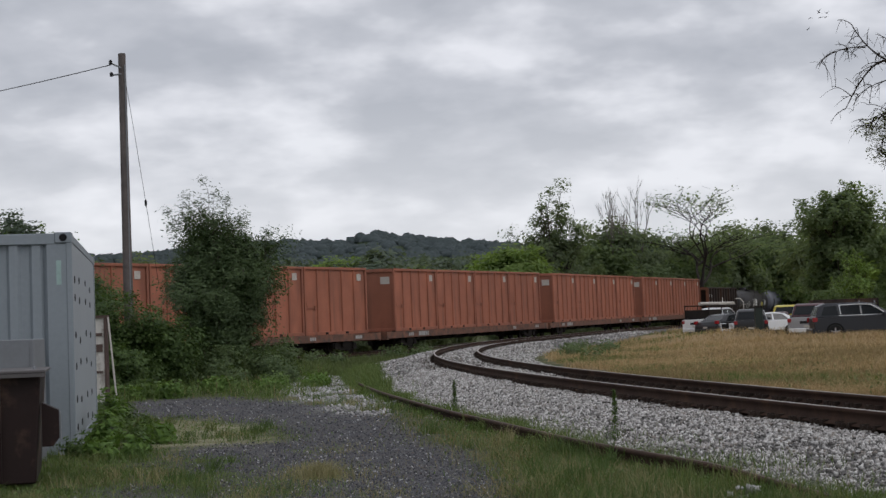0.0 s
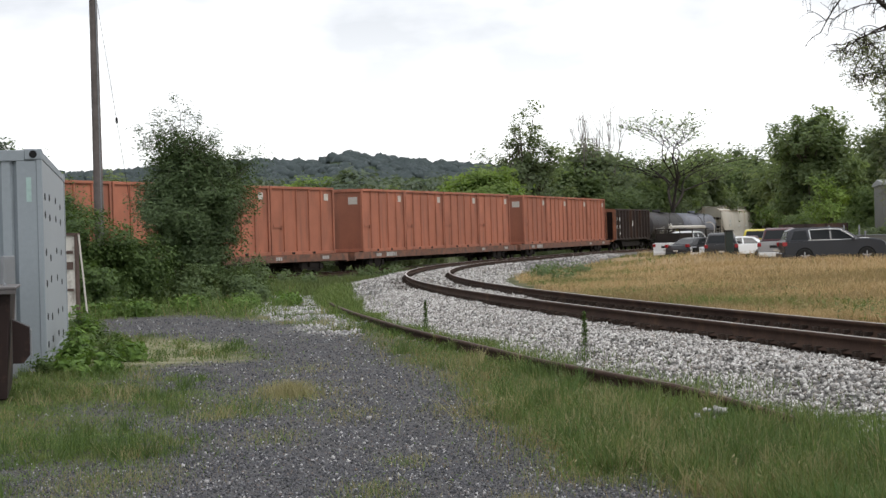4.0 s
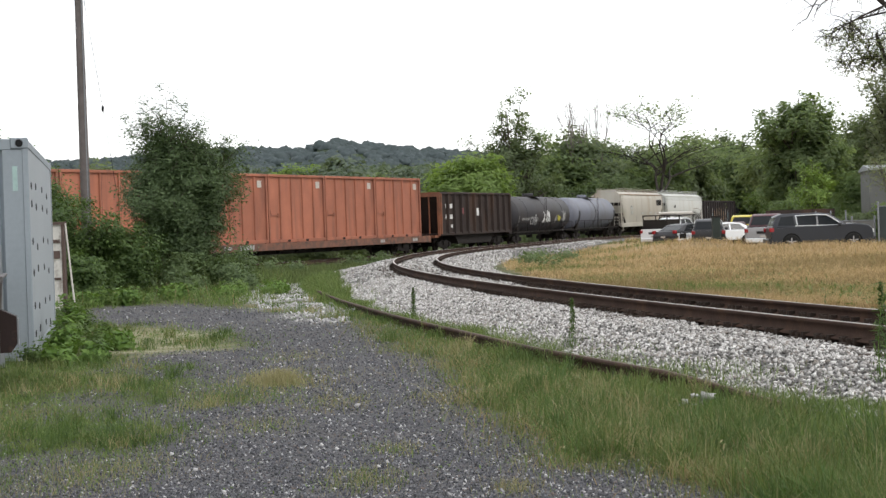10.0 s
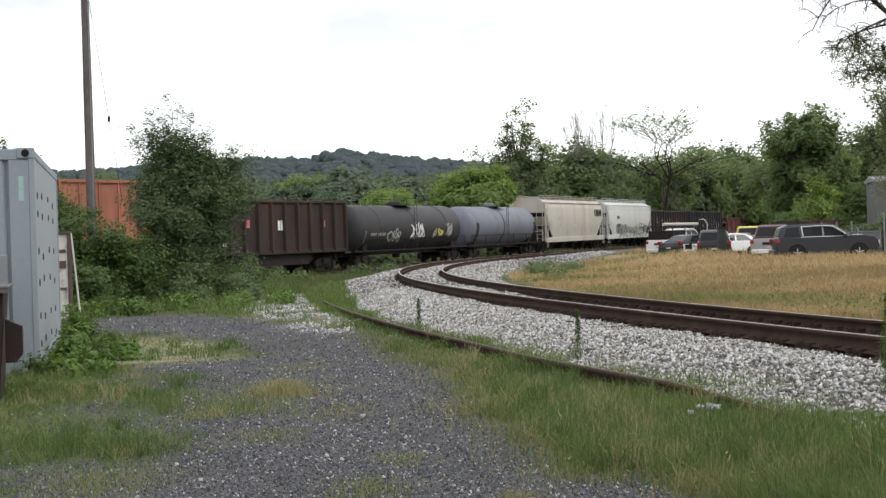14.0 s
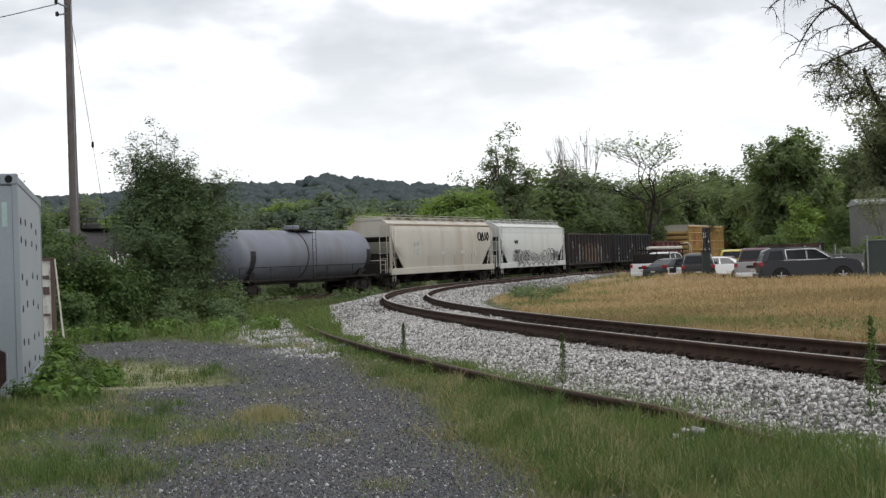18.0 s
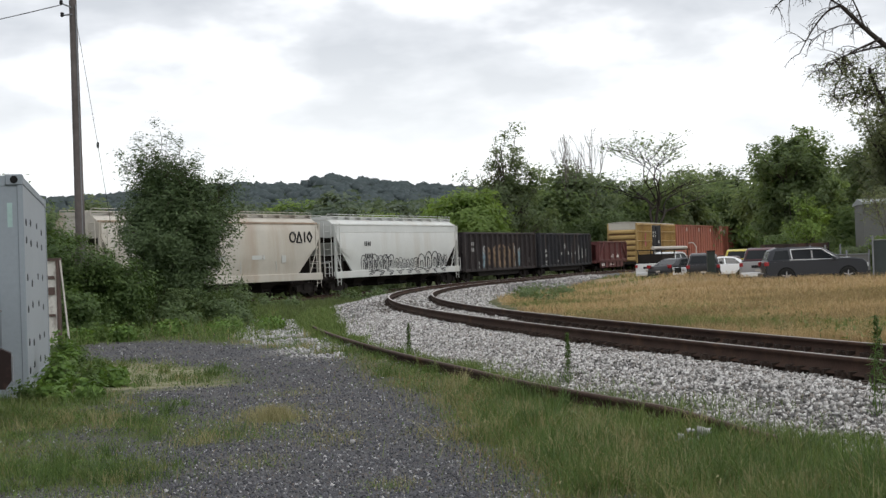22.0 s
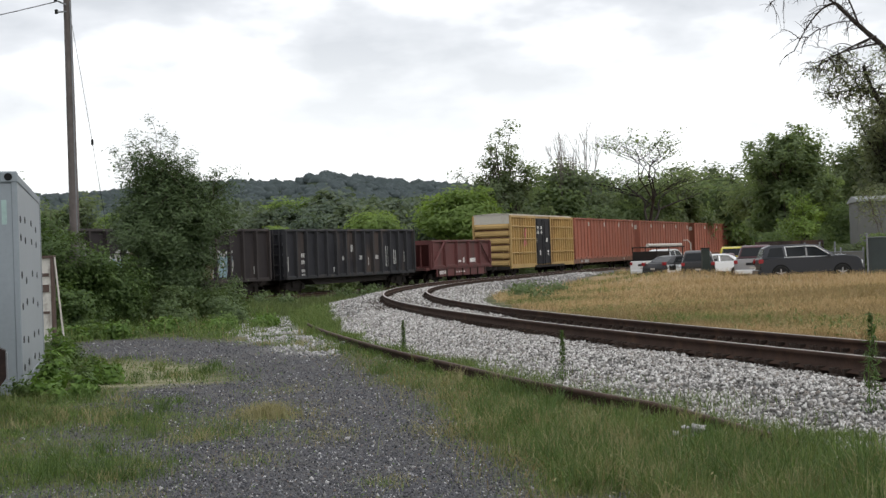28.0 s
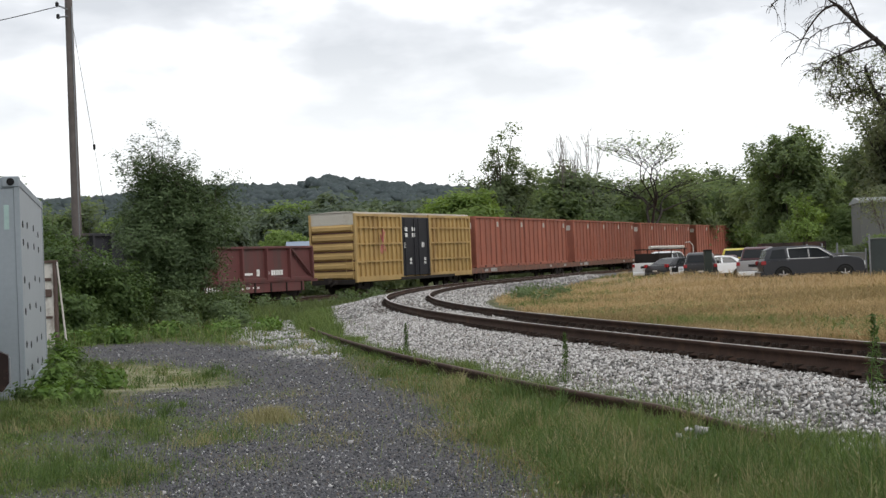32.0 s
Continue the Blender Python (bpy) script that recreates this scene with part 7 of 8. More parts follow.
# low weeds along the edge of the thicket and at the foot of the container
rng = np.random.default_rng(77)
for k in range(15):
    f = k / 14
    x, y = -9.0 + 4.6 * f + rng.normal(0, 0.35), 33.6 + 4.6 * f * f + rng.normal(0, 0.7)
    put(make_tree("weed_clump", "low clump of leafy green weeds", rng.uniform(0.14, 0.34), rng.uniform(0.5, 1.0), 0.0, 14, 60, 0.10, 0.060, M_leaf_weed if k % 3 else M_leaf_mid, 100 + k, 0.015, stems=3, category="weed"), x, y)
for k, (x, y, hh, ww) in enumerate(((-4.95, 17.6, 0.22, 0.34), (-4.84, 18.4, 0.38, 0.36), (-5.02, 19.2, 0.52, 0.42), (-4.5, 18.7, 0.24, 0.40), (-5.2, 20.3, 0.60, 0.45), (-4.78, 20.0, 0.30, 0.42), (-5.45, 21.4, 0.46, 0.50), (-4.3, 17.9, 0.13, 0.40),
                                    (-5.0, 21.4, 0.24, 0.45), (-5.7, 22.6, 0.45, 0.55), (-4.4, 19.6, 0.16, 0.45), (-6.0, 23.9, 0.42, 0.7), (-6.5, 25.4, 0.5, 0.9), (-4.62, 17.3, 0.16, 0.36))):
    put(make_tree("weed_clump", "leafy weeds growing against the grey container", hh * (1.25 if k % 3 == 1 else 0.9), ww * 0.85, 0.0, 20, 26, 0.050, (0.030, 0.044, 0.024)[k % 3], (M_leaf_bush, M_leaf_weed, M_leaf_mid)[k % 3], 140 + k, 0.008, twigs=4, stems=7, category="weed", rough=2.8, long=(1.6, 2.4, 3.0)[k % 3]), x, y)
for k, (x, y, hh, ww) in enumerate(((-5.1, 78.0, 0.8, 1.8), (-3.8, 72.0, 0.4, 1.4), (-3.6, 80.0, 0.7, 1.8), (-2.2, 82.0, 0.5, 1.6), (-8.0, 66.0, 0.5, 1.8), (-6.4, 60.5, 0.4, 1.6), (-9.6, 64.0, 0.9, 2.2), (3.2, 60.0, 0.35, 1.4),
                                    (3.4, 66.0, 0.45, 1.5), (4.2, 72.0, 0.5, 1.6), (3.6, 54.5, 0.3, 1.3), (4.9, 64.0, 0.4, 1.5))):
    put(make_tree("weed_clump", "leafy weeds between the tracks", hh * 0.8, ww * 0.8, 0.0, 14, 50, 0.20, 0.07, M_leaf_olive, 160 + k, 0.015, stems=4, category="weed"), x, y)


# scrub round the foot of the small tree
for k, (x, y, hh, ww) in enumerate(((-6.2, 40.6, 0.9, 1.5), (-7.4, 40.2, 1.1, 1.6), (-6.3, 43.4, 1.2, 1.8), (-8.4, 39.4, 1.0, 1.5), (-5.6, 39.6, 0.45, 1.2), (-6.9, 38.6, 0.5, 1.3))):
    put(make_tree("bush", "low grey-green scrub round the foot of the tree", hh, ww, 0.0, 34, 130, 0.15, 0.055, M_leaf_olive, 220 + k, 0.02, stems=4, category="bush"), x, y)
# dark brush added beyond the main line, standing for shade under the cars
for k in range(46):
    s_ = -46 + 2.9 * k + rng.normal(0, 0.7)
    x, y, _, a_ = main_at(s_)
    u_ = -5.0 - rng.uniform(0.0, 2.2)
    put(make_tree("bush", "low brush added beyond the main line as dark backing", rng.uniform(1.0, 1.9), rng.uniform(2.4, 3.6), 0.0, 16, 70, 0.34, 0.17, M_leaf_wood_dark, 230 + k, 0.03, stems=4, category="bush"), x + math.cos(a_) * u_, y - math.sin(a_) * u_)


def make_stalk(x, y, hh, seed, wide):
    """A tall single-stemmed weed with a narrow leafy spike."""
    rng = np.random.default_rng(seed)
    t = thing("tall_weed", "tall single-stemmed weed with a narrow leafy spike", "weed", on_ground(x, y))
    segs = []
    bough(segs, rng, (0, 0, -0.02), (rng.normal(0, 0.03), rng.normal(0, 0.03), hh), 0.005, 6, 0, 0.4)
    part("stem", limbs_mesh("stem", segs, M_leaf_weed), M_leaf_weed, t)["kind"] = "stuff"
    n_ = 380
    z = rng.uniform(0.05, 1.0, n_) ** 0.75 * hh
    a = rng.uniform(0, math.tau, n_)
    r = (0.010 + wide * (1 - z / hh) ** 0.9) * rng.uniform(0.2, 1, n_)
    part("leaves", leaves_mesh("leaves", rng, np.stack([np.cos(a) * r, np.sin(a) * r, z + 0.35 * r], 1), 0.010 + 0.04 * wide, M_leaf_bush, 0.8, 5.0), M_leaf_bush, t)


for k, (x, y, hh, wide) in enumerate(((1.33, 16.75, 0.62, 0.06), (3.36, 11.75, 0.92, 0.12), (-0.62, 23.4, 0.55, 0.06), (3.75, 11.9, 0.66, 0.12))):
    make_stalk(x, y, hh, 200 + k, wide)

for k, (x, y, hh, ww) in enumerate(((1.93, 6.0, 0.16, 0.22), (2.10, 6.35, 0.20, 0.26), (2.22, 6.9, 0.17, 0.24))):
    put(make_tree("weed_clump", "bright green leafy weeds in the long grass", hh, ww, 0.0, 22, 80, 0.04, 0.016, M_leaf_weed, 180 + k, 0.008, stems=4, category="weed"), x, y)

# wood edge beyond the line: a few kinds of tree, each built once and set out many times
KIND_DARK = make_tree("tree", "dark green broadleaf tree at the wood's edge", 13.0, 9.5, 0.12, 110, 140, 0.80, 0.305, M_leaf_wood_dark, 301, skirt=0.1, rough=1.4)
KIND_MID = make_tree("tree", "mid-green broadleaf tree at the wood's edge", 11.0, 9.0, 0.08, 110, 140, 0.80, 0.305, M_leaf_wood, 302, skirt=0.1, rough=1.3)
KIND_LIGHT = make_tree("tree", "light green drooping tree beyond the line", 10.0, 9.0, 0.05, 110, 200, 0.65, 0.225, M_leaf_willow, 303, skirt=0.3, long=2.6)
KIND_OPEN = make_tree("tree", "open-crowned tree with visible limbs", 15.0, 9.5, 0.30, 80, 220, 0.7, 0.24, M_leaf_wood_dark, 304, twigs=2)
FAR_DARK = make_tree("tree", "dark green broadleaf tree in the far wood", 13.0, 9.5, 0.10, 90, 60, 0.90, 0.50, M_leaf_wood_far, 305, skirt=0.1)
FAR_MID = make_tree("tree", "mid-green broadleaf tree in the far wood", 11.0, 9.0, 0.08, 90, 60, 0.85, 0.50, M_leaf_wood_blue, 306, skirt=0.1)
KINDS = {"D": (FAR_DARK, 13.0), "M": (FAR_MID, 11.0), "d": (KIND_DARK, 13.0), "m": (KIND_MID, 11.0), "l": (KIND_LIGHT, 10.0), "o": (KIND_OPEN, 15.0)}
first = {}


def plant(kind, x, y, hh, rz):
    src, h0 = KINDS[kind]
    k = hh / h0
    m = on_ground(x, y, rz, -0.1) @ Matrix.Diagonal((k, k, k, 1))
    if kind in first:
        t = copy_thing(src, m)
        t.scale = (k, k, k)
    else:
        first[kind] = True
        src.matrix_basis = m
        t = src
    return t


rng = np.random.default_rng(55)
ROWS = [("l", 2.4, 162, 10.6), ("l", 4.6, 167, 8.4), ("l", -7.0, 168, 8.2), ("l", 8.0, 184, 8.8), ("l", -20.5, 190, 7.4), ("m", -11.5, 232, 11.0), ("m", 12.0, 180, 12.0), ("d", 15.6, 184, 14.0), ("d", 19.4, 186, 10.6), ("m", 21.5, 180, 9.0), ("m", 26.0, 190, 11.5),
        ("d", 30.5, 196, 13.4), ("m", 38.0, 215, 13.5), ("d", 41.5, 222, 15.0), ("m", 41.5, 204, 12.5), ("l", 39.0, 212, 6.5), ("m", 30.5, 200, 7.0), ("d", 24.0, 186, 11.0), ("l", 44.0, 212, 7.5), ("m", 16.5, 176, 7.5),
        ("d", 34.6, 152, 12.4), ("d", 36.0, 156, 11.0), ("m", 33.6, 140, 7.5), ("m", 38.5, 146, 10.0), ("d", 44.0, 160, 12.5), ("d", 50.0, 176, 13.5), ("m", 47.0, 150, 10.0), ("d", 55.0, 170, 13.0), ("o", 42.0, 142, 13.0)]
for kd, x, y, hh in ROWS:
    plant(kd, x, y, hh, rng.uniform(0, 360))
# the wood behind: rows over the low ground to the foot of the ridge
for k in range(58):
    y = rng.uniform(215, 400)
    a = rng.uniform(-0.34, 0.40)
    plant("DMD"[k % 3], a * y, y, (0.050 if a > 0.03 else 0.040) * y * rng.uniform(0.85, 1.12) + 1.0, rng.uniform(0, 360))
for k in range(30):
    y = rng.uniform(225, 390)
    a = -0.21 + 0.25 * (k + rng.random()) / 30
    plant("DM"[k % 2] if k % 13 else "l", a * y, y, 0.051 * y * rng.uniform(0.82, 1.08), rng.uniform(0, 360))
for k in range(12):
    plant("dm"[k % 2], -24 - 3.6 * k + rng.normal(0, 1), 96 + 4 * k + rng.normal(0, 5), rng.uniform(6.5, 8.5), rng.uniform(0, 360))

# single trees that stand out against the sky
put(make_tree("tall_tree", "tall ragged tree with sparse leafy top", 17.2, 12.5, 0.08, 150, 105, 0.52, 0.22, M_leaf_wood_dark, 311, 0.3, twigs=6, bare=0.20, lop=(0.4, 0), rough=1.5, taper=0.42), 6.5, 170)


def make_forked(name, label, H, reach, seed, leaf_mat, per, leaf, trunk_r, bark, depth=5, lean=(0.0, 0.0), wide=0.0):
    """A tree whose trunk forks again and again into an open fan of limbs, thinly leaved at the tips."""
    rng = np.random.default_rng(seed)
    t = thing(name, label, "tree")
    segs, tips = [], []
    work = [(np.array([0.0, 0, -0.1]), np.array([lean[0], lean[1], 1.0]), H * 0.30, trunk_r, 0)]
    while work:
        p, d, ln, r, lv = work.pop()
        d = d / np.linalg.norm(d)
        q = p + d * ln
        bough(segs, rng, p, q, r, 4, 0.02, 0.62)
        if lv >= depth:
            tips.append(q)
            continue
        for _ in range(3 if lv < 2 else int(rng.integers(2, 4))):
            side = rng.normal(0, 1, 3) * np.array([1.0, 0.8, 0.35])
            nd = d + side * reach * (0.75 if lv else 0.55) + np.array([0, 0, 0.10])
            work.append((p + d * ln * rng.uniform(0.75, 1.0), nd, ln * rng.uniform(0.52, 0.82), r * 0.60, lv + 1))
    k = H / max(q[1][2] for q in segs)
    w_ = wide / max(1e-6, np.ptp([q[1][0] for q in segs])) if wide else k * 0.92
    grow = np.array([w_, w_, k])
    segs = [(q[0] * grow, q[1] * grow, q[2], q[3]) for q in segs]
    tips = [q * grow for q in tips] + [q[1] * grow / grow for q in segs[::5] if q[1][2] > 0.55 * H]
    part("trunk", limbs_mesh("trunk", segs, bark, 4), bark, t)
    if per:
        tp = np.array(tips)
        lc = np.concatenate([tp + rng.normal(0, 0.28, tp.shape) for _ in range(per)])
        part("crown", leaves_mesh("crown", rng, lc, leaf, leaf_mat), leaf_mat, t)
    return t


put(make_forked("bare_tree", "half-dead tree with thin leaves on open limbs", 15.2, 0.46, 12, M_leaf_wood, 3, 0.22, 0.34, M_bark_dark, 6, wide=20.0), 24.6, 175)
put(make_forked("bare_shrub", "half-bare shrub with dark twigs before the shed", 5.0, 0.5, 17, M_leaf_olive_light, 3, 0.10, 0.05, M_bark, 5, wide=4.0), 26.6, 89.6)
for k, (x, y, hh, ww) in enumerate(((15.0, 180, 16.8, 4.4), (17.7, 182, 18.2, 6.0))):
    put(make_forked("dead_tree", "bare dead tree standing above the wood", hh, 0.42, 320 + k, M_leaf_dark, 0, 0.3, 0.15, M_dead, 5, wide=ww), x, y)
put(make_tree("broad_tree", "broad rounded dark green tree behind the parked cars", 11.6, 7.6, 0.04, 190, 170, 0.36, 0.165, M_leaf_wood, 352, 0.25, twigs=3, rough=0.8, taper=-0.22), 24.9, 106)
put(make_tree("young_tree", "slender young tree with yellow-green leaves", 5.6, 3.0, 0.30, 40, 70, 0.26, 0.100, M_leaf_light, 332, 0.07, twigs=3, rough=1.6), 22.3, 92)
put(make_tree("broad_tree", "dark tree with a vine-hung crown by the shed", 12.6, 6.8, 0.16, 115, 130, 0.44, 0.15, M_leaf_olive_light, 333, 0.30, bark=M_bark_dark, twigs=4, rough=1.5, bare=0.15), 29.6, 97)
put(make_tree("broad_tree", "dark tree filling the gap beside the shed", 8.6, 6.5, 0.05, 110, 240, 0.5, 0.16, M_leaf_dark, 334, 0.2, twigs=1), 34.5, 99)
put(make_tree("bush", "dense scrub at the back of the parking place", 4.2, 6.0, 0.0, 90, 200, 0.42, 0.15, M_leaf_mid, 335, 0.06, stems=4, category="bush"), 25.6, 112)
put(make_tree("bush", "dense scrub at the back of the parking place", 3.6, 6.0, 0.0, 90, 200, 0.42, 0.15, M_leaf_dark, 336, 0.06, stems=4, category="bush"), 24.2, 100)
put(make_tree("bush", "dense scrub at the back of the parking place", 4.6, 6.5, 0.0, 90, 200, 0.42, 0.15, M_leaf_dark, 337, 0.06, stems=4, category="bush"), 28.6, 104)
put(make_tree("bush", "scrub growing in front of the shed", 1.9, 2.6, 0.0, 60, 160, 0.26, 0.12, M_leaf_wood_dark, 339, 0.05, stems=4, category="bush"), 24.2, 90.0)
put(make_tree("bush", "scrub growing in front of the shed", 2.4, 2.6, 0.0, 60, 160, 0.36, 0.14, M_leaf_dark, 340, 0.05, stems=4, category="bush"), 26.6, 89.5)
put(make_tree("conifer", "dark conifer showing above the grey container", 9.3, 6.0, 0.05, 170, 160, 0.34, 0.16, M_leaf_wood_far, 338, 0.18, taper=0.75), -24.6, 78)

# the old tree at the field's edge whose half-dead boughs reach into the sky
rng = np.random.default_rng(91)
old_tree = thing("old_tree", "tall old tree with dead hanging boughs and thin leaves", "tree", on_ground(20.9, 62.0))
segs, tips = [], []
spine = bough(segs, rng, (0, 0, -0.2), (-1.2, 0, 15.0), 0.34, 9, 0, 0.3)
BIG_BOUGHS = [((-0.25, 0, 4.2), (-2.7, 0.1, 7.9), 0.17, 0.03), ((-2.7, 0.1, 7.9), (-3.0, 0.2, 8.9), 0.10, 0.0), ((-0.9, 0, 8.2), (-2.3, 0.1, 9.8), 0.16, 0.05), ((-2.3, 0.1, 9.8), (-4.1, 0, 11.5), 0.12, 0.06),
              ((-4.1, 0, 11.5), (-5.9, 0.1, 9.6), 0.06, 0.28), ((-4.1, 0, 11.5), (-5.5, 0.1, 13.1), 0.05, -0.04), ((-5.0, 0, 12.1), (-6.9, -0.2, 11.6), 0.034, 0.14), ((-3.2, 0.1, 10.7), (-3.9, 0.2, 12.4), 0.05, 0.03),
              ((-3.2, 0, 10.7), (-5.3, 0.3, 10.2), 0.03, 0.12), ((-2.5, 0, 10.1), (-5.2, -0.3, 8.8), 0.055, 0.15), ((-2.4, 0.1, 9.8), (-5.0, 0.3, 9.1), 0.05, 0.08), ((-1.6, 0, 7.4), (-4.5, 0.2, 7.8), 0.05, 0.10)]
limbs = list(spine)
for k, (a, b, r, arc) in enumerate(BIG_BOUGHS):
    way = bough(segs, rng, a, b, r, 8, arc, 0.72 if k < 4 else 0.35)
    limbs += list(way)
    # dead side twigs that bend downward at their ends
    for _ in range(0 if k < 3 else 9):
        b0 = way[rng.integers(2, 9)]
        e = b0 + np.array([rng.normal(-0.30, 0.40), rng.normal(0, 0.35), rng.normal(-0.25, 0.40)])
        w2 = bough(segs, rng, b0, e, 0.022, 5, 0.25, 0.4)
        for _ in range(3):
            b1 = w2[rng.integers(2, 6)]
            bough(segs, rng, b1, b1 + np.array([rng.normal(-0.10, 0.22), rng.normal(0, 0.2), rng.normal(-0.15, 0.24)]), 0.011, 3, 0.2, 0.5)
# thin leafy sprays below the dead limbs and all through the far side of the crown
limbs = np.array(limbs)
for k in range(120):
    if k < 84:
        x = -4.9 + 3.9 * rng.random() ** 0.75
        c = np.array([x, rng.normal(0, 0.6), rng.uniform(np.interp(x, [-4.9, -4.2, -2.5, -1.0], [8.3, 7.4, 6.4, 5.6]), np.interp(x, [-4.9, -3.0, -1.0], [9.0, 9.3, 9.3]))])
    else:
        c = np.array([rng.uniform(-1.2, 3.2), rng.normal(0, 1.2), rng.uniform(6.0, 16.5)])
    a = limbs[np.argmin(np.linalg.norm(limbs - c, axis=1) + 0.3 * rng.random(len(limbs)))]
    way = bough(segs, rng, a, c, 0.030, 5, 0.10, 0.4)
    for _ in range(8):
        b1 = way[rng.integers(2, 6)]
        e1 = b1 + np.array([rng.normal(-0.08, 0.26), rng.normal(0, 0.26), rng.normal(-0.08, 0.24)])
        bough(segs, rng, b1, e1, 0.012, 3, 0.15, 0.5)
        tips.append(e1)
part("trunk", limbs_mesh("trunk", segs, M_bark_dark), M_bark_dark, old_tree)
tips = np.array(tips)
lc = np.concatenate([tips + rng.normal(0, 0.15, tips.shape) for _ in range(9)])
part("crown", leaves_mesh("crown", rng, lc, 0.062, M_leaf_olive_light, 0.45, 2.4), M_leaf_olive_light, old_tree)

# the far wooded ridge
rng = np.random.default_rng(93)
n = 6500
ry = rng.uniform(430, 960, n)
rx = rng.uniform(-0.45, 0.55, n) * ry
rz_ = lie(rx, ry)
rv, rf = [], []
nu, nw = 8, 4
uu, vv = np.meshgrid(np.arange(nu) * math.tau / nu, np.linspace(0.02, 0.56 * math.pi, nw))
ball = np.stack([np.cos(uu) * np.sin(vv), np.sin(uu) * np.sin(vv), np.cos(vv)], 2).reshape(-1, 3)
bi = np.array([[a * nu + b, a * nu + (b + 1) % nu, (a + 1) * nu + (b + 1) % nu, (a + 1) * nu + b] for a in range(nw - 1) for b in range(nu)])
for k in range(n):
    hh = rng.uniform(2.0, 4.0)
    b = ball * (1 + rng.normal(0, 0.17, (len(ball), 1))) * np.array([hh * 1.15, hh * 1.15, hh * 0.85]) + np.array([rx[k], ry[k], rz_[k] + hh * 0.1])
    rf.append(bi + len(rv) * len(ball))
    rv.append(b)
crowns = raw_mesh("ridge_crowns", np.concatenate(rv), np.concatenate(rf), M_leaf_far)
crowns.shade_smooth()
tagged(new("ridge_crowns", crowns), "tree crowns covering the far ridge, distance haze tinted into their blue-green", "woods", kind="stuff")


# ---------------------------------------------------------------- grass and loose stone
rng = np.random.default_rng(61)


def wedge(rng, n, y0, y1, a0, a1, power=2.0):
    """Points in the fan of view from y0 to y1, thinning with distance."""
    t = rng.random(n)
    y = 1 / (1 / y0 + (1 / y1 - 1 / y0) * t) if power == 2.0 else y0 + (y1 - y0) * t
    return rng.uniform(a0, a1, n) * y, y


def lay(x, y, dz=0.0):
    return np.stack([x, y, lie(x, y) + dz], 1)


# turf left and right of the drive
x, y = wedge(rng, 600000, 5.5, 50, -0.40, 0.36)
fray = np.where(x < 0, 0.24, 0.20)
drive, spill, gold, yellow = cover(x + rng.normal(0, 1, len(x)) * fray, y + rng.normal(0, 1, len(x)) * fray * 2)
side, along = leg_side(x, y)
ok = (side < -3.25) & (~spill | (rng.random(len(x)) < 0.35)) & (~yellow | (rng.random(len(x)) < 0.65 - 0.6 * np.exp(-((x + 4.0) / 0.45) ** 2 - ((y - 20.8) / 1.3) ** 2)))
TUFTS = [(-1.74, 14.4, 0.55), (-1.41, 11.0, 0.22), (-0.54, 8.4, 0.18), (-0.08, 6.5, 0.20), (-1.9, 12.9, 0.3), (-1.0, 12.4, 0.3), (-0.4, 9.6, 0.15), (-1.9, 17.4, 0.4), (-0.2, 12.6, 0.2), (-2.2, 9.0, 0.35), (0.3, 8.0, 0.12)]
tuft = sum(np.exp(-((x - a) ** 2 + (y - b) ** 2 / 3) / r ** 2) for a, b, r in TUFTS)
ok &= ~drive | (rng.random(len(x)) < np.clip(tuft * 0.45 + np.clip(wobble(x, y, 1.3, 12) + 0.5 * wobble(x, y, 0.3, 19) - 0.5, 0, 1) * 0.22, 0, 0.6))
ok &= drive | (rng.random(len(x)) < np.where((x < -0.9) & (y < 24), 0.50 + 0.45 * wobble(x, y, 0.33, 27), 0.54 + 0.6 * wobble(x, y, 0.28, 37)) + 0.4 * wobble(x, y, 1.1, 22))
x, y, side, drive, yellow = x[ok], y[ok], side[ok], drive[ok], yellow[ok]
strip = (x > -0.8 - 0.10 * (y - 8)) & (side > -6.2) & (y < 30)
tall = np.where(strip, 0.080 + 0.06 * (wobble(x, y, 1.8, 13) + 0.3) + 0.04 * wobble(x, y, 0.6, 23), 0.06 + 0.04 * wobble(x, y, 1.5, 14))
rank = (y > 31) & (x < -4.0)
tall = tall * (1 + 0.45 * wobble(x, y, 0.28, 37))
tall = np.where(rank, 0.24 + 0.12 * wobble(x, y, 2.0, 33), tall)
tall = tall * np.interp(side, [-4.3, -3.7, -3.3], [1.0, 0.50, 0.42])
tall = np.where(drive, 0.045, np.clip(tall, 0.035, 0.4)) * np.interp(y, [6, 20, 50], [0.85, 1.0, 1.5])
width = np.interp(y, [5, 15, 50], [0.0034, 0.0060, 0.018])
near_k = np.interp(y, [7, 12], [0.45, 1.0])
pale = rng.random(len(x)) < near_k * np.where(strip, 0.20, 0.05) + np.where(strip, 0.16, 0.06) * (wobble(x, y, 2.5, 15) > 0.35) + 0.25 * yellow + 0.5 * drive
warm = ~pale & (rng.random(len(x)) < near_k * np.where(strip, 0.29, 0.08) + np.where(strip, 0.4, 0.22) * wobble(x, y, 3.0, 25) + 0.3 * wobble(x, y, 0.8, 26) + 0.4 * yellow + 0.2 * strip)
dull = ~pale & (rng.random(len(x)) < np.where(strip, 0.10 + 0.18 * near_k, 0.05 * near_k) + 0.16 * wobble(x, y, 0.9, 34))
warm &= ~dull
cool = ~pale & ~warm & ~dull
tagged(new("withered_grass", blades_mesh("withered_grass", rng, lay(x, y)[dull], tall[dull], width[dull] * 0.9, M_blade_brown, 1.0)), "withered brown grass among the turf", "grass", kind="stuff")
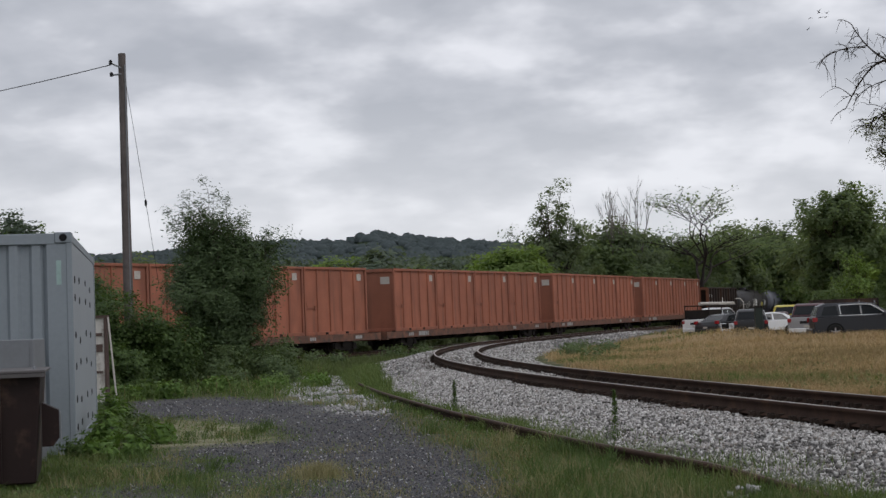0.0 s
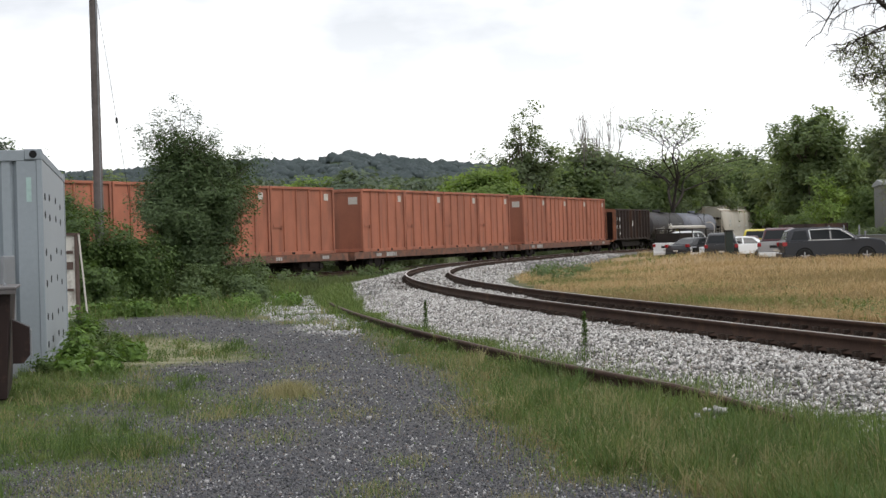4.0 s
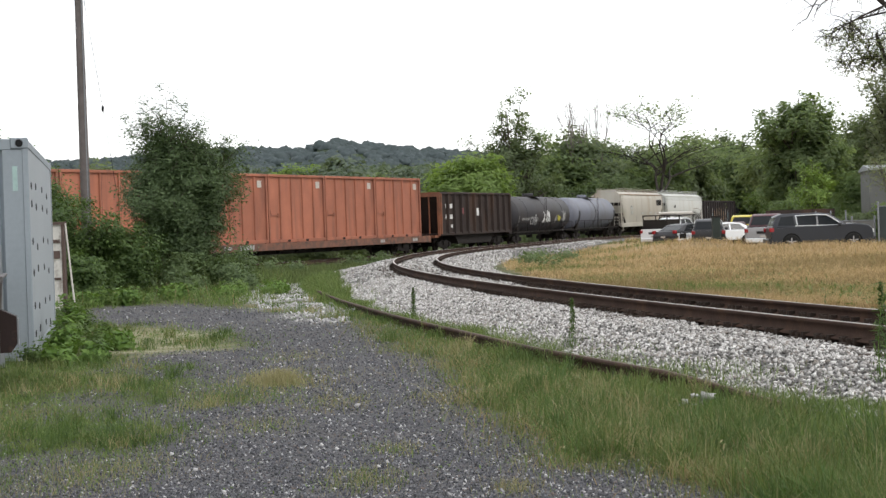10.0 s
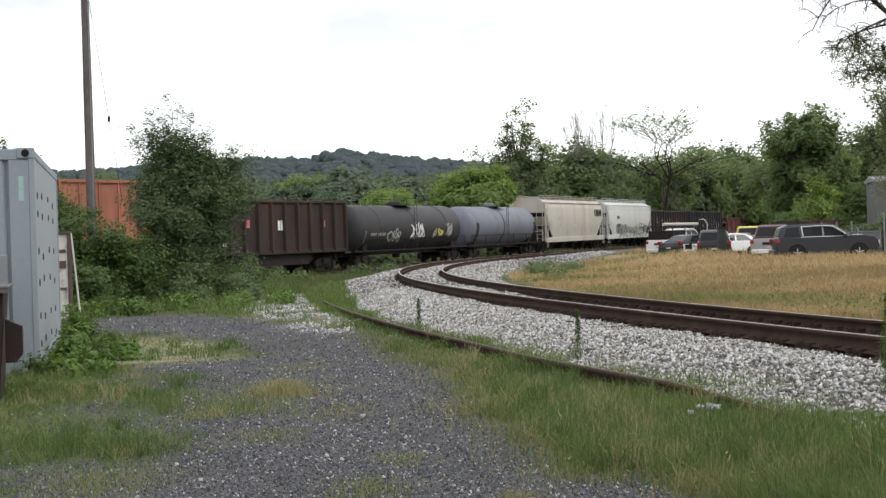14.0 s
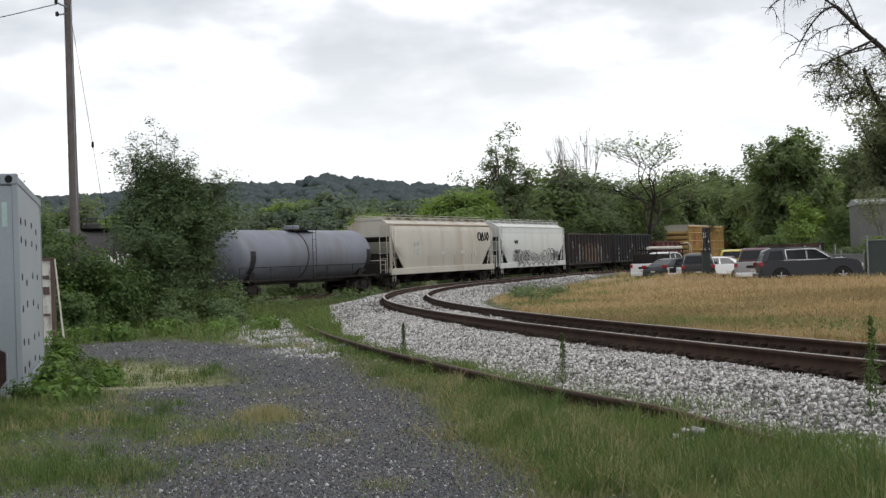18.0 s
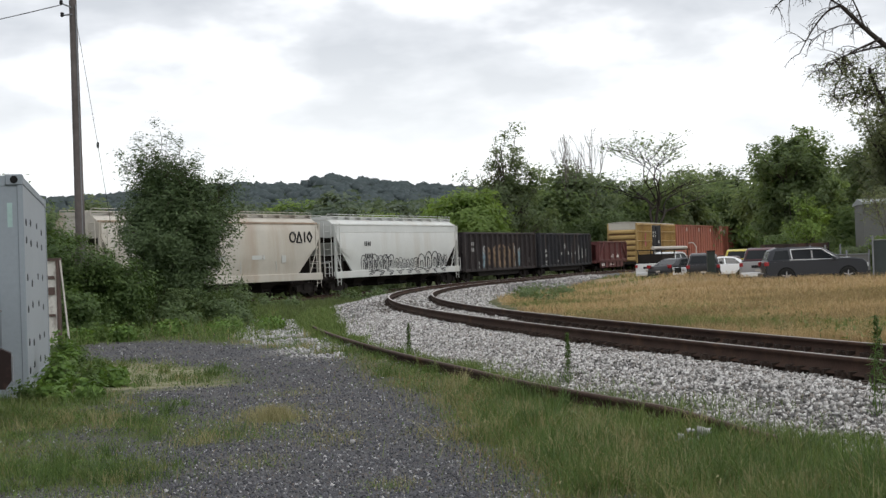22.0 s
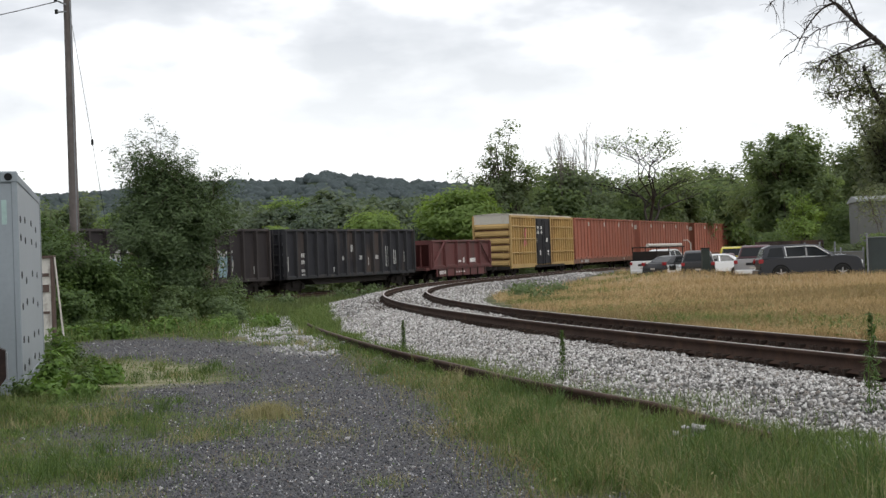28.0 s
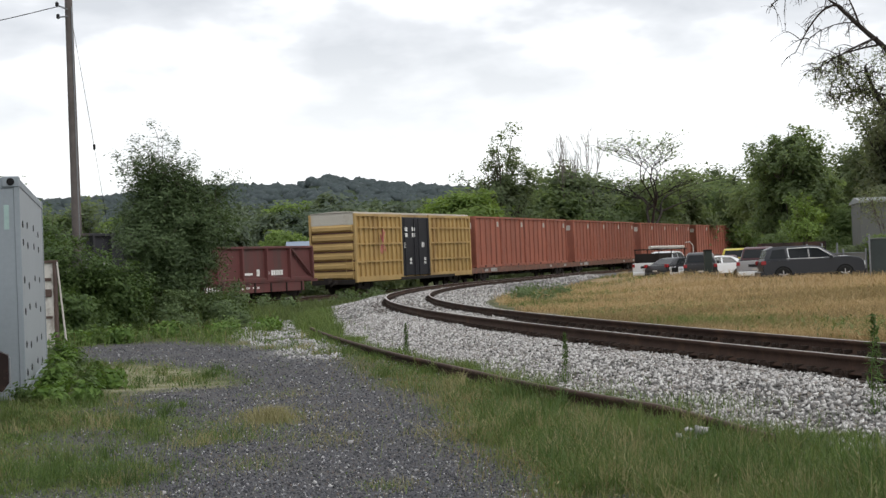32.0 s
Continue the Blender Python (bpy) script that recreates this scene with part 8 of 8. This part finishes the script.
olive = cool & strip & (rng.random(len(x)) < 0.68 + 0.5 * wobble(x, y, 1.6, 58))
cool &= ~olive
tagged(new("olive_turf", blades_mesh("olive_turf", rng, lay(x, y)[olive], tall[olive], width[olive], M_blade_dull, 1.0)), "dull olive grass along the old rail", "grass", kind="stuff")
tagged(new("turf", blades_mesh("turf", rng, lay(x, y)[cool], tall[cool], width[cool], M_blade_green, 1.0)), "rough green grass and turf round the drive", "grass", kind="stuff")
tagged(new("yellowed_turf", blades_mesh("yellowed_turf", rng, lay(x, y)[warm], tall[warm] * 1.05, width[warm] * 0.9, M_blade_yellow, 1.1)), "yellow-green grass mixed into the turf", "grass", kind="stuff")
tagged(new("seeding_grass", blades_mesh("seeding_grass", rng, lay(x, y)[pale], tall[pale] * 1.25, width[pale] * 0.6, M_blade_pale, 0.8)), "pale seeding grass stems among the turf", "grass", kind="stuff")
heads = np.flatnonzero(pale & (tall > 0.09))[::7]
hp = lay(x, y)[heads]
hp[:, 2] += tall[heads] * 1.15
hp[:, :2] += rng.normal(0, 0.04, (len(hp), 2))
tagged(new("seed_heads", leaves_mesh("seed_heads", rng, hp, np.interp(hp[:, 1], [6, 20], [0.0095, 0.014]), M_blade_pale, 0.6, 4.0)), "pale nodding seed heads above the grass", "grass", kind="stuff")
# single coarse tufts standing out of the turf
tx, ty = wedge(rng, 3800, 6, 42, -0.36, 0.34)
cov = cover(tx, ty)
tside, _ = leg_side(tx, ty)
good = (tside < -3.3) & ~cov[0] & (rng.random(len(tx)) < 0.45 + 0.5 * wobble(tx, ty, 2.2, 51) + 0.3 * (tx > 0) + 0.3 * ((tx > 1.0) & (ty < 11)))
tx, ty = tx[good], ty[good]
tr, th = rng.uniform(0.03, 0.10, len(tx)) * np.interp(ty, [6, 40], [1, 2]), rng.uniform(0.10, 0.26, len(tx)) * np.where(tx > -0.5 - 0.1 * (ty - 8), 1.0, 0.65)
reps = 46
bx, by = np.repeat(tx, reps) + rng.normal(0, 1, len(tx) * reps) * np.repeat(tr, reps), np.repeat(ty, reps) + rng.normal(0, 1, len(tx) * reps) * np.repeat(tr, reps)
bh_, kind_ = np.repeat(th, reps), np.repeat(rng.random(len(tx)), reps)
bw_ = np.interp(by, [5, 15, 50], [0.0040, 0.0065, 0.018])
for key, lo, hi, mat_, lab in (("green_tufts", 0.0, 0.55, M_leaf_bush, "dark green coarse grass tufts in the turf"), ("yellow_tufts", 0.55, 0.82, M_blade_yellow, "yellow-green coarse grass tufts in the turf"),
                               ("straw_tufts", 0.82, 1.01, M_blade_pale, "straw-coloured dry grass tufts in the turf")):
    m_ = (kind_ >= lo) & (kind_ < hi)
    tagged(new(key, blades_mesh(key, rng, lay(bx, by)[m_], bh_[m_], bw_[m_], mat_, 0.75)), lab, "grass", kind="stuff")
# broad little leaves among the blades
lx, ly = wedge(rng, 120000, 5.6, 40, -0.40, 0.36)
cov = cover(lx + rng.normal(0, 0.15, len(lx)), ly + rng.normal(0, 0.3, len(lx)))
lside, _ = leg_side(lx, ly)
good = (lside < -3.3) & (~cov[0] | (rng.random(len(lx)) < 0.03)) & (rng.random(len(lx)) < 0.55 + 0.6 * wobble(lx, ly, 1.6, 53))
lx, ly = lx[good], ly[good]
lp = lay(lx, ly)
lp[:, 2] += rng.uniform(0.01, 0.09, len(lx)) * np.where(lx > -0.8 - 0.10 * (ly - 8), 1.2, 0.7)
tagged(new("turf_herbs", leaves_mesh("turf_herbs", rng, lp, np.interp(ly, [6, 15, 40], [0.009, 0.015, 0.04]), M_leaf_mid, 0.5, 1.9)), "small broad-leaved herbs among the grass", "weeds", kind="stuff")
# a dry straw-coloured tuft on the drive and green herbs along the field's edge
a_, r_ = rng.uniform(0, math.tau, 700), np.abs(rng.normal(0, 0.22, 700))
cx_, cy_ = -1.70 + np.cos(a_) * r_, 14.2 + np.sin(a_) * r_ * 1.5
tagged(new("straw_tuft", blades_mesh("straw_tuft", rng, lay(cx_, cy_), 0.16 - 0.15 * np.clip(r_, 0, 0.5), 0.007, M_blade_pale, 0.8)), "dry straw-coloured grass tuft on the gravel", "grass", kind="stuff")
hx_, hy_ = wedge(rng, 900, 20, 70, 0.02, 0.36)
hs_, _ = leg_side(hx_, hy_)
near_ = (hs_ > 2.9) & (hs_ < 9) & (wobble(hx_, hy_, 4, 61) > 0.1) & (rng.random(900) < np.clip(1.1 - (hs_ - 2.9) / 5, 0.03, 1)) & (hy_ > 18)
hx_, hy_ = hx_[near_], hy_[near_]
hp_ = np.concatenate([lay(hx_ + rng.normal(0, 0.16, len(hx_)), hy_ + rng.normal(0, 0.2, len(hx_)), 0.0) + np.stack([0 * hx_, 0 * hx_, rng.uniform(0.03, 0.36, len(hx_))], 1) for _ in range(16)])
tagged(new("field_herbs", leaves_mesh("field_herbs", rng, hp_, 0.026, M_blade_yellow, 0.6, 3.0)), "green leafy herbs along the field's edge", "weeds", kind="stuff")
# a lush dark tuft at the gravel's edge
a_, r_ = rng.uniform(0, math.tau, 1500), np.abs(rng.normal(0, 0.21, 1500))
cx_, cy_ = 1.83 + np.cos(a_) * r_, 7.35 + np.sin(a_) * r_ * 1.4
tagged(new("lush_tuft", blades_mesh("lush_tuft", rng, lay(cx_, cy_), 0.17 - 0.3 * r_, 0.0045, leafy("lush_grass_blades", (0.045, 0.115, 0.030), (0.110, 0.215, 0.065), 0.4), 0.9)), "lush dark green grass tuft at the gravel's edge", "grass", kind="stuff")
# grass creeping over the old rail
s = rng.uniform(-4, 32, 12000)
rx, ry, _, ra = leg_at(s)
u = -3.30 + rng.normal(0.0, 0.16, len(s))
x, y = rx + np.cos(ra) * u, ry - np.sin(ra) * u
s2 = rng.uniform(-6, 5.6, 7000)
r2x, r2y, _, r2a = leg_at(s2)
u2 = rng.uniform(-3.9, -2.3, len(s2)) - 0.06 * np.clip(s2, 0, 9)
x, y, u = np.concatenate([x, r2x + np.cos(r2a) * u2]), np.concatenate([y, r2y - np.sin(r2a) * u2]), np.concatenate([u, np.full(len(s2), -9.0)])
tagged(new("rail_grass", blades_mesh("rail_grass", rng, lay(x, y), np.where(u < -8.5, 0.17, np.where(u < -3.3, 0.07, 0.13)) * (1 + 0.5 * wobble(x, y, 1.2, 5)), np.interp(y, [5, 40], [0.007, 0.016]), M_blade_green)), "grass growing over the abandoned rail", "grass", kind="stuff")
# grass creeping up the far end of the ballast shoulder
cp = np.concatenate([strew(LEG_GRID, rng, 15000, 24, 47, -3.6, -2.3), strew(LEG_GRID, rng, 3500, 8, 24, -3.4, -2.75), strew(LEG_GRID, rng, 14000, -1, 9, -3.6, -1.9), strew(LEG_GRID, rng, 20000, 6, 16, -3.12, -2.2)])
cu, cs_ = leg_side(cp[:, 0], cp[:, 1])
edge = np.interp(cs_, [0, 4, 5.6, 6.2, 11, 24, 30, 42, 47], [-2.15, -2.3, -2.6, -3.12, -3.14, -3.05, -2.70, -2.62, -2.9]) + 0.28 * wobble(cp[:, 0], cp[:, 1], 2.2, 71) + 0.12 * wobble(cp[:, 0], cp[:, 1], 0.5, 73)
cp = cp[(cu < edge) | (rng.random(len(cp)) < np.where((cs_ > 6) & (cs_ < 16), 0.55 * np.exp((-3.1 - cu) / 0.28) * (0.6 + 1.2 * wobble(cp[:, 0], cp[:, 1], 0.9, 74)), 0.015))]
mx = rng.random(len(cp)) < 0.7
for key, pick_, mat_, lab in (("shoulder_grass", mx, M_blade_green, "green grass creeping up the ballast shoulder"), ("shoulder_straw", ~mx, M_blade_yellow, "yellowed grass creeping up the ballast shoulder")):
    q = cp[pick_]
    tagged(new(key, blades_mesh(key, rng, q, np.interp(q[:, 1], [10, 28, 34], [0.10, 0.12, 0.20]) * (1 + 0.5 * wobble(q[:, 0], q[:, 1], 1.3, 72)), np.interp(q[:, 1], [12, 50], [0.006, 0.020]), mat_, 0.9)), lab, "grass", kind="stuff")
# the golden field
x, y = wedge(rng, 330000, 17, 125, 0.0, 0.42)
side, along = leg_side(x, y)
gold = cover(x, y)[2]
ok = gold & ~((x > 10) & (y < 112) & (x < 45) & (y > np.where(x > 14.6, 69.0, 76.5)))
x, y, side = x[ok], y[ok], side[ok]
fresh = rng.random(len(x)) < np.clip(0.70 - (side - 3.0) / 8.5 + 0.75 * wobble(x, y, 6, 16) + 0.30 * wobble(x, y, 1.6, 46) - 0.55 * (side < 3.7 + 0.5 * wobble(x, y, 3, 48)), 0.04, 0.90)
hh = np.where(fresh, 0.20, 0.25) + 0.09 * wobble(x, y, 4, 17) + 0.10 * np.clip((y - 55) / 15, 0, 1) + 0.17 * np.clip((y - 61) / 7, 0, 1) * (x > 14)
width = np.interp(y, [17, 40, 90, 125], [0.008, 0.016, 0.040, 0.06])
hh, width = hh * 0.72, width * 0.8
lush = fresh & (wobble(x, y, 4.5, 16) + 0.5 * wobble(x, y, 1.3, 47) > -0.1 + 0.11 * (side - 3.5))
fresh &= ~lush
brown = ~fresh & ~lush & (rng.random(len(x)) < np.clip(0.85 - (y - 42) / 18, 0.06, 0.7) + 0.85 * wobble(x, y, 11, 28) + 0.45 * wobble(x, y, 4, 29))
ripe = ~fresh & ~brown & ~lush
tagged(new("dry_grass", blades_mesh("dry_grass", rng, lay(x, y)[ripe], hh[ripe], width[ripe], M_blade_gold, 1.0)), "golden dry standing grass of the field", "grass", kind="stuff")
tagged(new("brown_grass", blades_mesh("brown_grass", rng, lay(x, y)[brown], hh[brown], width[brown], M_blade_brown, 1.0)), "brown withered grass of the field", "grass", kind="stuff")
tagged(new("field_green", blades_mesh("field_green", rng, lay(x, y)[lush], hh[lush] * 1.1, width[lush], M_blade_green, 0.6)), "lush green grass patches at the edge of the dry field", "grass", kind="stuff")
tagged(new("field_grass", blades_mesh("field_grass", rng, lay(x, y)[fresh], hh[fresh], width[fresh], M_blade_yellow, 0.5)), "green grass at the edge of the dry field", "grass", kind="stuff")
# rough growth by the main line
x, y = wedge(rng, 60000, 44, 110, -0.34, 0.06)
ms = main_side(x, y)
side, _ = leg_side(x, y)
ok = (side < -3.0) & ((np.abs(ms) > 3.3) | (rng.random(len(x)) < 0.02)) & (ms < 40) & (rng.random(len(x)) < 0.75 + 0.5 * wobble(x, y, 5, 31))
x, y = x[ok], y[ok]
tagged(new("verge_grass", blades_mesh("verge_grass", rng, lay(x, y), 0.22 + 0.14 * wobble(x, y, 4, 18), np.interp(y, [44, 110], [0.022, 0.05]), M_blade_dull)), "rough green growth along the main line", "grass", kind="stuff")
# loose stone on the drive and pale stone spilt beside the ballast
x, y = wedge(rng, 150000, 5.5, 34, -0.34, 0.34)
drive, spill, _, _ = cover(x + rng.normal(0, 0.1, len(x)), y + rng.normal(0, 0.25, len(x)))
p = lay(x, y, 0.003)
tagged(new("drive_gravel", stones_mesh("drive_gravel", rng, p[drive], np.interp(y[drive], [5, 12, 34], [0.0070, 0.0105, 0.022]), M_gravel_bits)), "loose grey gravel on the drive", "gravel", kind="stuff")
x, y = rng.uniform(-7, -1, 9000), rng.uniform(23, 49, 9000)
spill = cover(x, y)[1]
q = lay(x[spill], y[spill], 0.01)
tagged(new("spilt_stone", stones_mesh("spilt_stone", rng, q, 0.04, M_stone)), "pale stones spilt beside the track", "gravel", kind="stuff")
x, y = wedge(rng, 420, 6, 26, -0.2, 0.14)
dr = cover(x, y)[0]
tagged(new("pale_pebbles", stones_mesh("pale_pebbles", rng, lay(x[dr], y[dr], 0.006), 0.012 + 0.010 * rng.random(dr.sum()) ** 4, M_stone)), "scattered pale pebbles on the drive", "gravel", kind="stuff")
rng = np.random.default_rng(15)
rock = thing("pale_rock", "pale broken rock lying in the grass by the rail", "rock", on_ground(1.83, 11.5))
for k in range(12):
    at_ = np.array([[rng.normal(0, 0.065), rng.normal(0, 0.05), rng.uniform(0.02, 0.09)]])
    part("rock", stones_mesh("rock", rng, at_, 0.036, M_stone), M_stone, rock)


# ---------------------------------------------------------------- a small flock of birds
M_bird = surface("dark_feathers", (0.030, 0.030, 0.034), 0.7, 0, 0.2, 8, 0.1, 40)


def make_bird(lift):
    """A bird in flight, +x its head: tapered body with beak and tail, two bent wings."""
    b = thing("bird", "small dark bird flying in a loose flock", "bird", group="flock of birds")
    part("body", Geo().lathe([(-0.13, 0.004), (-0.08, 0.030), (0.0, 0.045), (0.07, 0.036), (0.10, 0.028), (0.13, 0.024), (0.155, 0.004)], 8, "x", (0, 0, 0)), M_bird, b, smooth=True)
    part("tail", Geo().add([(-0.11, -0.012, 0.0), (-0.11, 0.012, 0.0), (-0.22, 0.045, 0.004), (-0.22, -0.045, 0.004), (-0.11, -0.012, 0.008), (-0.11, 0.012, 0.008), (-0.22, 0.045, 0.010), (-0.22, -0.045, 0.010)],
                           [(3, 2, 1, 0), (4, 5, 6, 7), (0, 1, 5, 4), (1, 2, 6, 5), (2, 3, 7, 6), (3, 0, 4, 7)]), M_bird, b)
    for sy in (-1, 1):
        top = [(0.06, 0.03, 0.03), (0.05, 0.15, 0.03 + 0.10 * lift), (-0.03, 0.30, 0.03 + 0.20 * lift), (-0.07, 0.16, 0.03 + 0.10 * lift), (-0.06, 0.03, 0.03)]
        vs = [(x, sy * y, z + dz) for dz in (0.0, 0.010) for x, y, z in top]
        part("wing", Geo().add(vs, [(0, 1, 2, 3, 4), (9, 8, 7, 6, 5)] + [(k, k + 5, (k + 1) % 5 + 5, (k + 1) % 5) for k in range(5)]), M_bird, b)
    return b


FLOCK = [(make_bird(lift), off) for lift, off in ((0.8, (-1.2, 0.0, -1.6)), (-0.5, (-0.5, 1.5, -0.1)), (1.0, (0.0, 0.0, 0.2)), (0.3, (0.4, -1.0, -0.6)), (-0.8, (0.5, 2.0, 0.5)), (0.9, (0.9, 0.5, 0.1)), (-0.2, (-0.2, -1.5, -0.7)))]


# ---------------------------------------------------------------- movement
def motions():
    for thing_, q, wb, load in CONSIST:
        walk(thing_, [(t, car_pose(q - SPEED * t, wb, load)) for t in range(0, 33)])
    for bird, (dx, dy, dz) in FLOCK:
        walk(bird, [(t, pose(34.0 - 12.3 * t + dx, 150 - 12 * t + dy, z + dz, 0, 0, 224)) for t, z in ((0, 31.3), (3, 26.6), (6, 25.0), (32, 25.0))])


motions()
